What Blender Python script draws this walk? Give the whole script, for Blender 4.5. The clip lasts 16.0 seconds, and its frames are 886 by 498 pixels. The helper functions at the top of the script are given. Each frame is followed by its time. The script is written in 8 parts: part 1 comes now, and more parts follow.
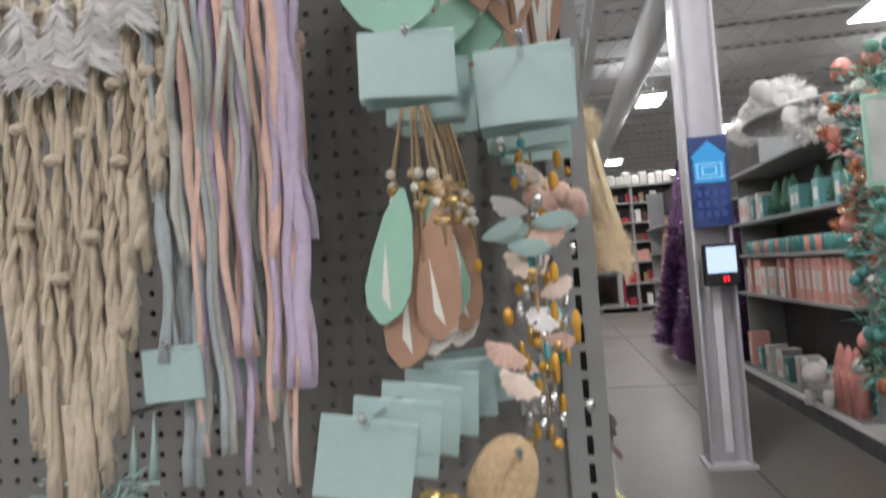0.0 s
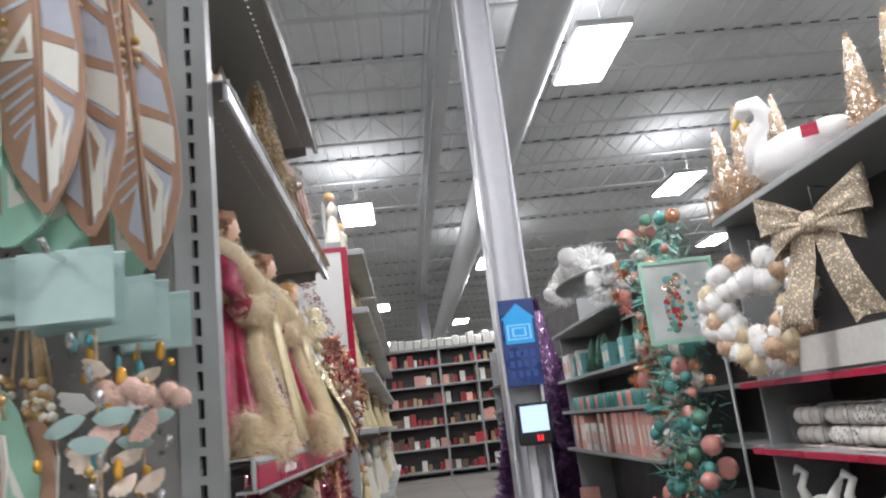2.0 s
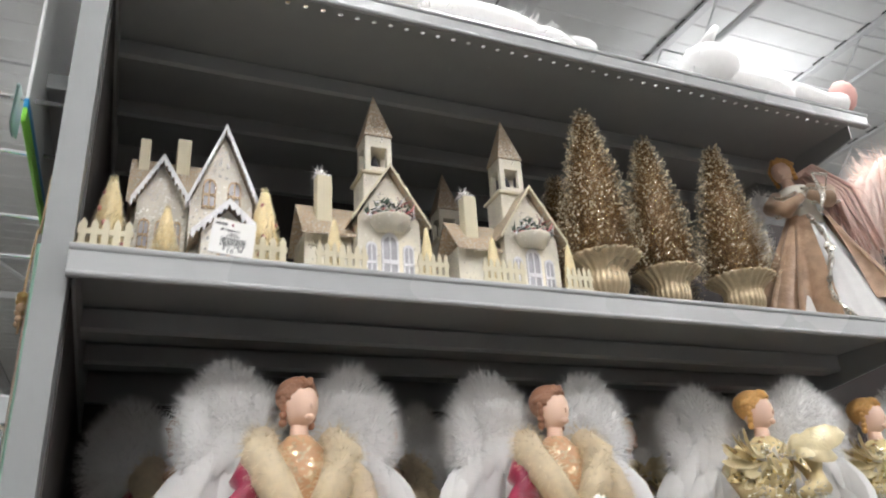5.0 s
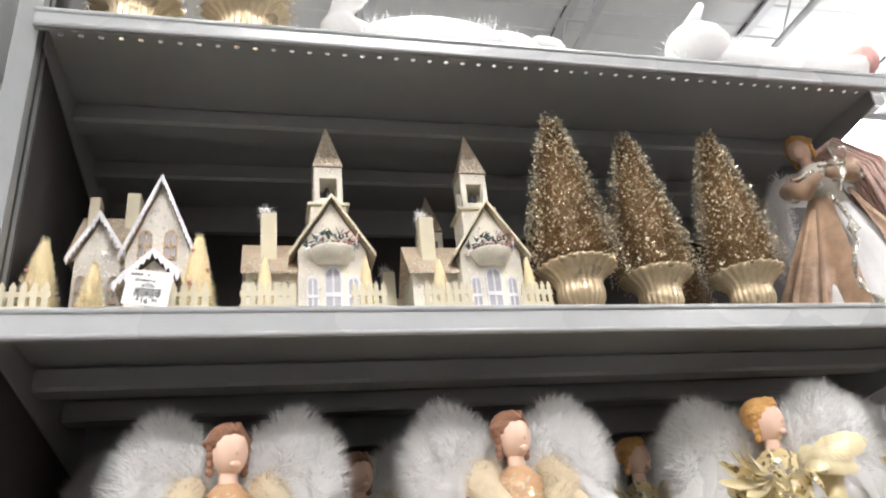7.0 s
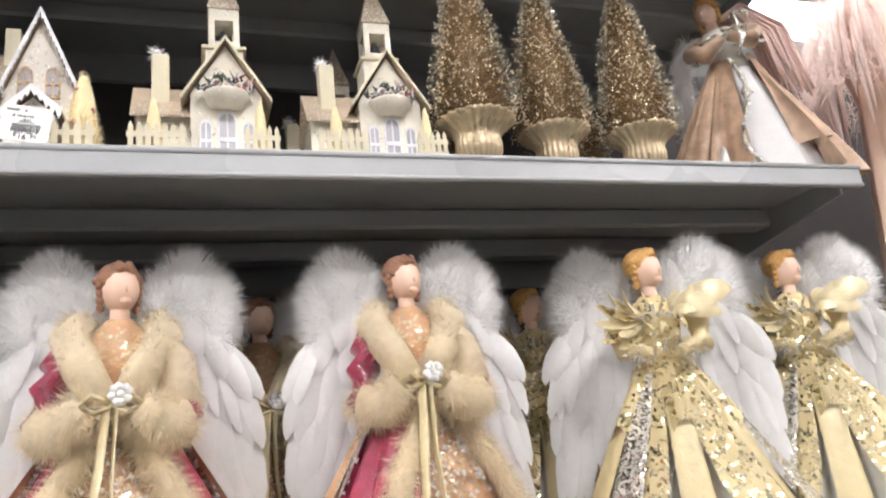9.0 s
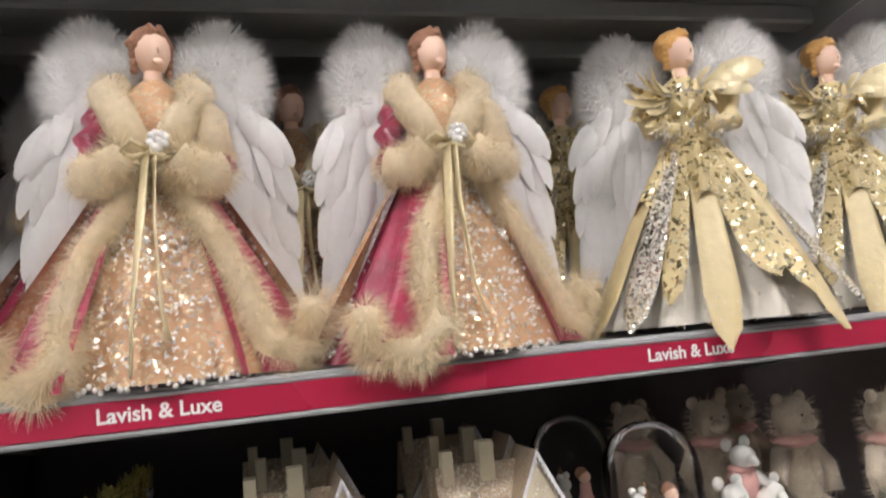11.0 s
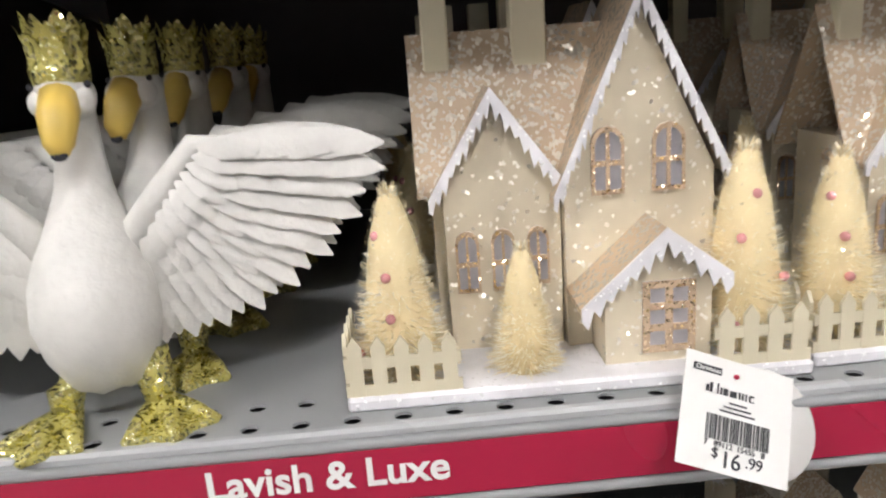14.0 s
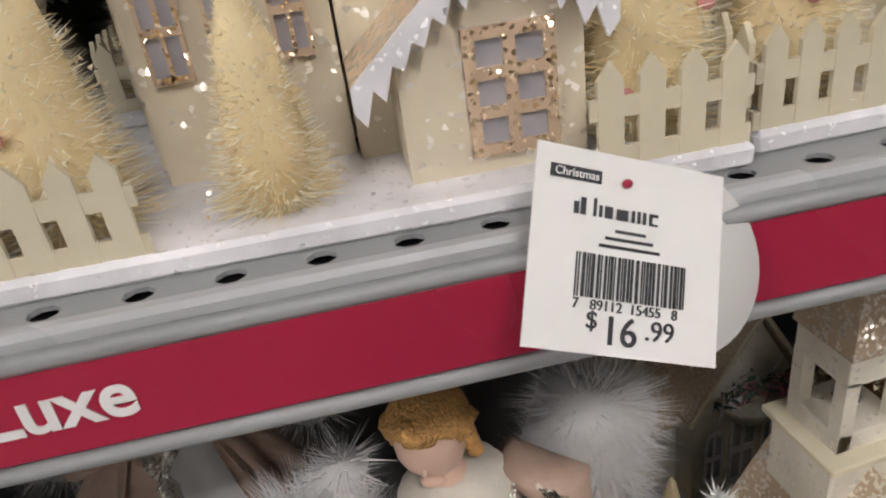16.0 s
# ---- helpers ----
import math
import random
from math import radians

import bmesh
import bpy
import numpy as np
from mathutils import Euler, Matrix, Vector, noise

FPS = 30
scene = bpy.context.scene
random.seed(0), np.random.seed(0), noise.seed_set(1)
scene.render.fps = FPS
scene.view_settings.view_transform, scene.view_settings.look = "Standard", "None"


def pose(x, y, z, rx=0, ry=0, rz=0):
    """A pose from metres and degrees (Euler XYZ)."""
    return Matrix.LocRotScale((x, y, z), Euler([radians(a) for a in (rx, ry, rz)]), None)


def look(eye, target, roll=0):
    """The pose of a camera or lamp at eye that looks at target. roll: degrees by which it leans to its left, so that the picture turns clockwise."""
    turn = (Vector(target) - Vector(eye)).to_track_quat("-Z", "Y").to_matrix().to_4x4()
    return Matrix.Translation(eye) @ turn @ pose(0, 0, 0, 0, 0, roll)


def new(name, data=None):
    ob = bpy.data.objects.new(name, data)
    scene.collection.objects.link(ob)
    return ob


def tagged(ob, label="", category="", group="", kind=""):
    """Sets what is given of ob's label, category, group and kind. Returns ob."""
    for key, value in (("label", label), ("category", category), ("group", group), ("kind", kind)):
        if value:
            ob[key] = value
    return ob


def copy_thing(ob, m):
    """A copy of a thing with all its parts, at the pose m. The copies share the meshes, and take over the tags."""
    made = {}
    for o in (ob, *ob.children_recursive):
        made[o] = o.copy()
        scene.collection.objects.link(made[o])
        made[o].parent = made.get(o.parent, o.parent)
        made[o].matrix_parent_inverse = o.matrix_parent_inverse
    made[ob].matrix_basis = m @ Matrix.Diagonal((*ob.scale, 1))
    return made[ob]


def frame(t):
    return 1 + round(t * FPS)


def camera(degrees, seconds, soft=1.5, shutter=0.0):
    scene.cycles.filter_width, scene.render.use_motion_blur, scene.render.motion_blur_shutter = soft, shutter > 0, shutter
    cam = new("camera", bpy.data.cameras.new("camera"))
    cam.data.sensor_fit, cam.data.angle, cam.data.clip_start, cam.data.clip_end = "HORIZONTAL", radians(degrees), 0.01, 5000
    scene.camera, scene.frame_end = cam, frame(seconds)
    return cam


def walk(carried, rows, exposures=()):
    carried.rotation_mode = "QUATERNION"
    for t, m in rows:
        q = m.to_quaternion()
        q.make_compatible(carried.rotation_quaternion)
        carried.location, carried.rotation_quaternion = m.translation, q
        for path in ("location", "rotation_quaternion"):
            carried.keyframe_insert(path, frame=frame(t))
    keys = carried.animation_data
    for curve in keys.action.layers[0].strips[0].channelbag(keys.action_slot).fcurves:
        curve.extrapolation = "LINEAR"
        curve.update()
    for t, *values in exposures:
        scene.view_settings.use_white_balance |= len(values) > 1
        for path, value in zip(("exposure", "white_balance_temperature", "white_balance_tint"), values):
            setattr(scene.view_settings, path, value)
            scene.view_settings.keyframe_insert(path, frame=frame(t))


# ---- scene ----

# ---------------------------------------------------------------- camera
cam = camera(61.9, 16.0, soft=2.0, shutter=0.35)
PATH = [
    (0, (-0.034, 0.05, 1.416), (-0.323, 2.028, 1.483), -4.4),
    (0.5, (-0.004, 0.084, 1.469), (-0.344, 2.028, 1.796), -2.9),
    (1, (0.018, 0.06, 1.479), (-0.306, 1.96, 2.016), -4.8),
    (1.5, (0.096, 0.02, 1.478), (-0.045, 1.936, 2.034), -5.0),
    (2, (0.218, 0.026, 1.418), (0.355, 1.968, 1.87), -6.7),
    (2.5, (0.305, 0.192, 1.442), (0.083, 2.138, 1.849), -8.4),
    (3, (0.465, 0.317, 1.487), (-0.25, 2.119, 1.974), -8.0),
    (3.5, (0.64, 0.444, 1.488), (-0.618, 1.876, 2.093), -9.1),
    (4, (0.676, 0.647, 1.539), (-0.842, 1.772, 2.195), -5.0),
    (6.5, (0.787, 1.141, 1.591), (-0.939, 1.597, 2.492), -5.7),
    (7, (0.74, 1.155, 1.583), (-1.002, 1.621, 2.449), -5.9),
    (7.5, (0.736, 1.171, 1.579), (-1.019, 1.676, 2.393), -6.8),
    (8, (0.745, 1.179, 1.562), (-1.029, 1.738, 2.297), -6.7),
    (8.5, (0.746, 1.187, 1.547), (-1.043, 1.805, 2.192), -7.1),
    (8.7, (0.752, 1.194, 1.548), (-1.049, 1.822, 2.148), -6.8),
    (10.8, (0.747, 1.2, 1.436), (-1.161, 1.736, 1.708), -5.4),
    (11, (0.744, 1.201, 1.424), (-1.174, 1.719, 1.655), -5.5),
    (11.5, (0.729, 1.204, 1.394), (-1.21, 1.685, 1.497), -6.1),
    (12, (0.698, 1.212, 1.366), (-1.251, 1.659, 1.323), -5.7),
    (12.5, (0.633, 1.22, 1.347), (-1.312, 1.645, 1.165), -5.5),
    (13, (0.517, 1.207, 1.333), (-1.436, 1.484, 1.001), -3.9),
    (13.5, (0.397, 1.186, 1.3), (-1.553, 1.315, 0.873), -5.2),
    (14, (0.312, 1.174, 1.272), (-1.615, 1.242, 0.742), -4.4),
    (14.5, (0.259, 1.199, 1.253), (-1.618, 1.334, 0.574), -5.5),
    (15, (0.208, 1.225, 1.224), (-1.592, 1.41, 0.373), -8.1),
    (15.5, (0.186, 1.236, 1.206), (-1.56, 1.431, 0.251), -9.6),
    (16, (0.183, 1.24, 1.204), (-1.558, 1.447, 0.242), -8.2),
]
EXPOSURE = [(0, -0.48, 6380, 12), (0.5, -0.22, 6350, 12), (1, -0.08, 6300, 11), (1.5, -0.22, 6200, 11), (2, -0.32, 6180, 11), (3, -0.58, 6200, 10), (4, -0.38, 6250, 9), (6.5, 0.24, 6380, 10),
            (8.5, 0.33, 6350, 12), (11, 0.02, 6520, 13), (12, -0.04, 6520, 13), (13, 0.06, 6450, 12), (13.7, 0.12, 6400, 12), (14.5, -0.18, 6500, 13), (15.5, -0.44, 6600, 14), (16, -0.46, 6600, 14)]
walk(cam, [(t, look(eye, target, roll)) for t, eye, target, roll in PATH], EXPOSURE)

# ---------------------------------------------------------------- light
world = bpy.data.worlds.new("world")
world.use_nodes = True
world.node_tree.nodes["Background"].inputs[0].default_value = (0.9, 0.93, 1.0, 1)
world.node_tree.nodes["Background"].inputs[1].default_value = 0.02
scene.world = world
LAMP_Z, CEIL_Z = 5.6, 6.7
LAMP_POWER = 150
LAMPS = []
for i in range(-4, 6):
    for j in range(-3, 8):
        if (i + j) % 2 == 0:
            # (2, 0) is an unseen lamp, moved off the grid as frontal fill for the shelves
            LAMPS.append({(-1, 1): (-4.6, 7.2), (2, 0): (4.3, 1.9), (-2, 0): (-7.3, 1.35)}.get((i, j), (-0.4 + 3.3 * i, 2.3 + 6.0 * j)))


# ---------------------------------------------------------------- mesh tools
class Build:
    """Collects vertices, faces and material slots of one mesh."""

    def __init__(self):
        self.v, self.f, self.m, self.s = [], [], [], []

    def add(self, verts, faces, mat=0, smooth=False, at=None):
        n = len(self.v)
        if at is not None:
            verts = [at @ Vector(p) for p in verts]
        self.v.extend(tuple(p) for p in verts)
        for f in faces:
            self.f.append(tuple(n + i for i in f))
            self.m.append(mat)
            self.s.append(smooth)
        return self

    def box(self, lo, hi, mat=0, at=None, bevel=0.0):
        b = min(bevel, *(0.45 * (h - l) for l, h in zip(lo, hi)))
        if b <= 0:
            x0, y0, z0 = lo
            x1, y1, z1 = hi
            v = [(x0, y0, z0), (x1, y0, z0), (x1, y1, z0), (x0, y1, z0), (x0, y0, z1), (x1, y0, z1), (x1, y1, z1), (x0, y1, z1)]
            return self.add(v, [(3, 2, 1, 0), (4, 5, 6, 7), (0, 1, 5, 4), (1, 2, 6, 5), (2, 3, 7, 6), (3, 0, 4, 7)], mat, False, at)
        v, idx = [], {}
        c = (lo, hi)
        for a in (0, 1):
            for bb in (0, 1):
                for d in (0, 1):
                    k = (a, bb, d)
                    for ax in range(3):
                        p = [c[k[q]][q] + (0 if q == ax else (b if k[q] == 0 else -b)) for q in range(3)]
                        idx[(k, ax)] = len(v)
                        v.append(tuple(p))
        f = []
        for ax in range(3):
            o1, o2 = [q for q in range(3) if q != ax]
            for side in (0, 1):
                ring = []
                for s1, s2 in ((0, 0), (1, 0), (1, 1), (0, 1)):
                    k = [0, 0, 0]
                    k[ax], k[o1], k[o2] = side, s1, s2
                    ring.append(idx[(tuple(k), ax)])
                flip = (side == 0) != (ax == 1)
                f.append(tuple(reversed(ring)) if flip else tuple(ring))
            for s1 in (0, 1):
                for s2 in (0, 1):
                    k0, k1 = [0, 0, 0], [0, 0, 0]
                    k0[ax], k1[ax] = 0, 1
                    k0[o1] = k1[o1] = s1
                    k0[o2] = k1[o2] = s2
                    k0, k1 = tuple(k0), tuple(k1)
                    f.append((idx[(k0, o1)], idx[(k1, o1)], idx[(k1, o2)], idx[(k0, o2)]))
        for k in [(a, bb, d) for a in (0, 1) for bb in (0, 1) for d in (0, 1)]:
            f.append((idx[(k, 0)], idx[(k, 1)], idx[(k, 2)]))
        return self.add(v, f, mat, False, at)

    def lathe(self, profile, n=20, mat=0, at=None, smooth=True, ripple=0.0, lobes=0):
        v, f = [], []
        for r, z in profile:
            for i in range(n):
                a = 2 * math.pi * i / n
                rr = r * (1 + ripple * math.cos(lobes * a))
                v.append((rr * math.cos(a), rr * math.sin(a), z))
        for j in range(len(profile) - 1):
            for i in range(n):
                k = (i + 1) % n
                f.append((j * n + i, j * n + k, (j + 1) * n + k, (j + 1) * n + i))
        if profile[0][0] > 1e-5:
            f.append(tuple(reversed(range(n))))
        if profile[-1][0] > 1e-5:
            f.append(tuple((len(profile) - 1) * n + i for i in range(n)))
        return self.add(v, f, mat, smooth, at)

    def ball(self, centre, radius, mat=0, n=12, at=None):
        if not hasattr(radius, "__len__"):
            radius = (radius,) * 3
        k = max(4, n // 2 + 1)
        prof = [(max(1e-6, math.sin(math.pi * j / k)), -math.cos(math.pi * j / k)) for j in range(k + 1)]
        m = Matrix.Translation(centre) @ Matrix.Diagonal((*radius, 1))
        return self.lathe(prof, n, mat, m if at is None else at @ m)

    def tube(self, pts, radius, n=6, mat=0, at=None, smooth=True, flat=1.0):
        pts = [Vector(p) for p in pts]
        if not hasattr(radius, "__len__"):
            radius = [radius] * len(pts)
        v, f = [], []
        up = Vector((0.13, 0.21, 0.97)).normalized()
        for i, p in enumerate(pts):
            d = (pts[min(i + 1, len(pts) - 1)] - pts[max(i - 1, 0)]).normalized()
            a = d.cross(up)
            if a.length < 0.05:
                a = d.cross(Vector((1, 0, 0)))
            a.normalize()
            b = d.cross(a)
            for k in range(n):
                w = 2 * math.pi * k / n
                v.append(p + radius[i] * (a * math.cos(w) + b * math.sin(w) * flat))
        for i in range(len(pts) - 1):
            for k in range(n):
                q = (k + 1) % n
                f.append((i * n + k, i * n + q, (i + 1) * n + q, (i + 1) * n + k))
        f.append(tuple(reversed(range(n))))
        f.append(tuple((len(pts) - 1) * n + k for k in range(n)))
        return self.add(v, f, mat, smooth, at)

    def prism(self, poly, depth, mat=0, at=None, smooth=False):
        """A flat outline in x and y, with a thickness from z = 0 up to depth."""
        n = len(poly)
        v = [(x, y, 0) for x, y in poly] + [(x, y, depth) for x, y in poly]
        f = [tuple(reversed(range(n))), tuple(range(n, 2 * n))]
        f += [(i, (i + 1) % n, n + (i + 1) % n, n + i) for i in range(n)]
        return self.add(v, f, mat, smooth, at)

    def blade(self, base, tip, width, mat=0, lift=None):
        """A thin tapered strand: a triangle."""
        base, tip = Vector(base), Vector(tip)
        side = (tip - base).cross(Vector((random.uniform(-1, 1), random.uniform(-1, 1), random.uniform(-1, 1))))
        if side.length < 1e-9:
            return self
        side = side.normalized() * width * 0.5
        n = len(self.v)
        self.v.extend((tuple(base - side), tuple(base + side), tuple(tip)))
        self.f.append((n, n + 1, n + 2))
        self.m.append(mat)
        self.s.append(False)
        return self

    def mesh(self, name, mats):
        me = bpy.data.meshes.new(name)
        me.from_pydata(self.v, [], self.f)
        for m in mats:
            me.materials.append(m)
        if len(mats) > 1:
            me.polygons.foreach_set("material_index", self.m)
        me.polygons.foreach_set("use_smooth", self.s)
        me.update()
        return me


def part(name, build, mats, parent=None, label=""):
    """Links a build as one mesh object, under a thing or a part."""
    if not isinstance(mats, (list, tuple)):
        mats = [mats]
    ob = new(name, build.mesh(name, mats) if isinstance(build, Build) else build)
    ob.parent = parent
    if label:
        ob["label"] = label
    return ob


def thing(name, label, category, group="", kind="", at=None):
    ob = new(name)
    ob.empty_display_size = 0.05
    if at is not None:
        ob.matrix_basis = at
    return tagged(ob, label, category, group, kind)


def single(name, build, mats, label, category, group="", kind="", at=None):
    ob = part(name, build, mats)
    if at is not None:
        ob.matrix_basis = at
    return tagged(ob, label, category, group, kind)


def lettering(name, text, size, mat, parent, at, bold=0.0, align="LEFT"):
    cu = bpy.data.curves.new(name, "FONT")
    cu.body, cu.size, cu.align_x, cu.align_y, cu.offset, cu.extrude = text, size, align, "CENTER", bold, 0.0002
    tmp = bpy.data.objects.new(name, cu)
    scene.collection.objects.link(tmp)
    bpy.context.view_layer.update()
    me = bpy.data.meshes.new_from_object(tmp.evaluated_get(bpy.context.evaluated_depsgraph_get()))
    bpy.data.objects.remove(tmp)
    me.materials.clear()
    me.materials.append(mat)
    ob = new(name, me)
    ob.parent = parent
    ob.matrix_basis = at
    return ob


def facing(x, y, z, nx, ny, tilt=0.0, spin=0.0):
    """A pose whose x runs to the right and y up for one who looks at a panel with the outward direction (nx, ny)."""
    n = Vector((nx, ny, 0)).normalized()
    r = Vector((0, 0, 1)).cross(n)
    m = Matrix((r, Vector((0, 0, 1)), n)).transposed().to_4x4()
    return Matrix.Translation((x, y, z)) @ m @ pose(0, 0, 0, tilt, 0, spin)


# ---------------------------------------------------------------- materials
def material(name, colour, rough=0.5, metal=0.0, var=0.12, scale=40.0, bump=0.0, bump_scale=None, speck=0.0, sheen=0.0, trans=0.0, alpha=1.0, object_var=0.0, coat=0.0):
    m = bpy.data.materials.new(name)
    m.use_nodes = True
    nt = m.node_tree
    N, L = nt.nodes, nt.links
    p = N["Principled BSDF"]
    p.inputs["Roughness"].default_value, p.inputs["Metallic"].default_value = rough, metal
    p.inputs["Coat Weight"].default_value = coat
    if sheen:
        p.inputs["Sheen Weight"].default_value = sheen
    tc = N.new("ShaderNodeTexCoord")
    a = N.new("ShaderNodeTexNoise")
    a.inputs["Scale"].default_value, a.inputs["Detail"].default_value = scale, 6
    b = N.new("ShaderNodeTexNoise")
    b.inputs["Scale"].default_value, b.inputs["Detail"].default_value = scale * 0.12, 3
    L.new(tc.outputs["Object"], a.inputs["Vector"])
    L.new(tc.outputs["Object"], b.inputs["Vector"])
    mix = N.new("ShaderNodeMath")
    mix.operation = "ADD"
    L.new(a.outputs[0], mix.inputs[0])
    L.new(b.outputs[0], mix.inputs[1])
    ramp = N.new("ShaderNodeMapRange")
    ramp.inputs[1].default_value, ramp.inputs[2].default_value = 0.6, 1.4
    ramp.inputs[3].default_value, ramp.inputs[4].default_value = 1 - var, 1 + var
    L.new(mix.outputs[0], ramp.inputs[0])
    val = ramp.outputs[0]
    if object_var:
        oi = N.new("ShaderNodeObjectInfo")
        r2 = N.new("ShaderNodeMapRange")
        r2.inputs[3].default_value, r2.inputs[4].default_value = 1 - object_var, 1 + object_var
        L.new(oi.outputs["Random"], r2.inputs[0])
        mu = N.new("ShaderNodeMath")
        mu.operation = "MULTIPLY"
        L.new(val, mu.inputs[0])
        L.new(r2.outputs[0], mu.inputs[1])
        val = mu.outputs[0]
    vm = N.new("ShaderNodeVectorMath")
    vm.operation = "SCALE"
    vm.inputs[0].default_value = colour
    L.new(val, vm.inputs["Scale"])
    L.new(vm.outputs[0], p.inputs["Base Color"])
    rr = N.new("ShaderNodeMapRange")
    rr.inputs[1].default_value, rr.inputs[2].default_value = 0.3, 0.7
    rr.inputs[3].default_value, rr.inputs[4].default_value = max(0.02, rough - 0.08), min(1, rough + 0.08)
    L.new(b.outputs[0], rr.inputs[0])
    L.new(rr.outputs[0], p.inputs["Roughness"])
    if bump:
        c = N.new("ShaderNodeTexNoise")
        c.inputs["Scale"].default_value, c.inputs["Detail"].default_value = bump_scale or scale * 3, 5
        L.new(tc.outputs["Object"], c.inputs["Vector"])
        bp = N.new("ShaderNodeBump")
        bp.inputs["Strength"].default_value, bp.inputs["Distance"].default_value = bump, 0.004
        L.new(c.outputs[0], bp.inputs["Height"])
        L.new(bp.outputs[0], p.inputs["Normal"])
    if trans:
        p.inputs["Transmission Weight"].default_value = trans
    if alpha < 1:
        p.inputs["Alpha"].default_value = alpha
    return m


def glitter(name, colour, spark, size=900.0, cover=0.35, rough=0.22, base_rough=0.6, tilt=0.9, metal=1.0):
    """Cardboard or cloth strewn with small flat flakes that each lie at an angle of their own."""
    m = bpy.data.materials.new(name)
    m.use_nodes = True
    nt = m.node_tree
    N, L = nt.nodes, nt.links
    p = N["Principled BSDF"]
    tc = N.new("ShaderNodeTexCoord")
    vo = N.new("ShaderNodeTexVoronoi")
    vo.inputs["Scale"].default_value = size
    L.new(tc.outputs["Object"], vo.inputs["Vector"])
    wn = N.new("ShaderNodeSeparateColor")
    L.new(vo.outputs["Color"], wn.inputs[0])
    is_flake = N.new("ShaderNodeMath")
    is_flake.operation = "LESS_THAN"
    is_flake.inputs[1].default_value = cover
    L.new(wn.outputs[0], is_flake.inputs[0])
    no = N.new("ShaderNodeTexNoise")
    no.inputs["Scale"].default_value, no.inputs["Detail"].default_value = size * 0.03, 4
    L.new(tc.outputs["Object"], no.inputs["Vector"])
    mr = N.new("ShaderNodeMapRange")
    mr.inputs[1].default_value, mr.inputs[2].default_value, mr.inputs[3].default_value, mr.inputs[4].default_value = 0.3, 0.7, 0.75, 1.2
    L.new(no.outputs[0], mr.inputs[0])
    base = N.new("ShaderNodeVectorMath")
    base.operation = "SCALE"
    base.inputs[0].default_value = colour
    L.new(mr.outputs[0], base.inputs["Scale"])
    mx = N.new("ShaderNodeMix")
    mx.data_type = "RGBA"
    L.new(is_flake.outputs[0], mx.inputs[0])
    L.new(base.outputs[0], mx.inputs[6])
    mx.inputs[7].default_value = (*spark, 1)
    L.new(mx.outputs[2], p.inputs["Base Color"])
    mt = N.new("ShaderNodeMath")
    mt.operation = "MULTIPLY"
    mt.inputs[1].default_value = metal
    L.new(is_flake.outputs[0], mt.inputs[0])
    L.new(mt.outputs[0], p.inputs["Metallic"])
    rg = N.new("ShaderNodeMapRange")
    rg.inputs[3].default_value, rg.inputs[4].default_value = base_rough, rough
    L.new(is_flake.outputs[0], rg.inputs[0])
    L.new(rg.outputs[0], p.inputs["Roughness"])
    off = N.new("ShaderNodeVectorMath")
    off.operation = "SUBTRACT"
    off.inputs[1].default_value = (0.5, 0.5, 0.5)
    L.new(vo.outputs["Color"], off.inputs[0])
    amp = N.new("ShaderNodeMath")
    amp.operation = "MULTIPLY"
    amp.inputs[1].default_value = tilt
    L.new(is_flake.outputs[0], amp.inputs[0])
    sc = N.new("ShaderNodeVectorMath")
    sc.operation = "SCALE"
    L.new(off.outputs[0], sc.inputs[0])
    L.new(amp.outputs[0], sc.inputs["Scale"])
    geo = N.new("ShaderNodeNewGeometry")
    ad = N.new("ShaderNodeVectorMath")
    L.new(geo.outputs["Normal"], ad.inputs[0])
    L.new(sc.outputs[0], ad.inputs[1])
    nm = N.new("ShaderNodeVectorMath")
    nm.operation = "NORMALIZE"
    L.new(ad.outputs[0], nm.inputs[0])
    L.new(nm.outputs[0], p.inputs["Normal"])
    return m


def glow(name, colour, strength):
    m = bpy.data.materials.new(name)
    m.use_nodes = True
    nt = m.node_tree
    e = nt.nodes.new("ShaderNodeEmission")
    e.inputs[0].default_value, e.inputs[1].default_value = (*colour, 1), strength
    nt.links.new(e.outputs[0], nt.nodes["Material Output"].inputs["Surface"])
    return m


GREY = material("grey_powder_coat", (0.30, 0.31, 0.31), 0.36, 0.0, 0.05, 30, 0.06, 900)
# shelf grey made paler: aisle light on the front lips, put into the colour
LIP = material("shelf_edge_lit_grey", (0.44, 0.45, 0.455), 0.26, 0.0, 0.05, 30, 0.04, 700)
PEG = material("grey_pegboard", (0.235, 0.23, 0.222), 0.30, 0.0, 0.05, 25, 0.05, 900)
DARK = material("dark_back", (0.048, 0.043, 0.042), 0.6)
BLACK = material("black_plastic_and_void", (0.015, 0.015, 0.017), 0.4)
CHROME = material("chrome_wire", (0.75, 0.75, 0.76), 0.18, 1.0, 0.05)
FLOOR = material("polished_concrete", (0.155, 0.146, 0.132), 0.42, 0.0, 0.10, 3, 0.0, 60)
DECK = material("white_roof_deck", (0.80, 0.81, 0.81), 0.6, 0.0, 0.06, 4)
STEEL = material("white_steel", (0.7, 0.71, 0.72), 0.45, 0.0, 0.06, 8)
COLUMN = material("grey_column_paint", (0.5, 0.5, 0.53), 0.35, 0.0, 0.07, 12, 0.05)
WALL = material("white_wall", (0.7, 0.71, 0.72), 0.7, 0.0, 0.05, 3)
RED = material("red_label_strip", (0.41, 0.017, 0.055), 0.28, 0.0, 0.06, 20)
WHITE = material("white_print", (0.85, 0.84, 0.82), 0.5, 0.0, 0.03)
LIGHT = glow("lamp_panel", (1.0, 0.98, 0.95), 45)

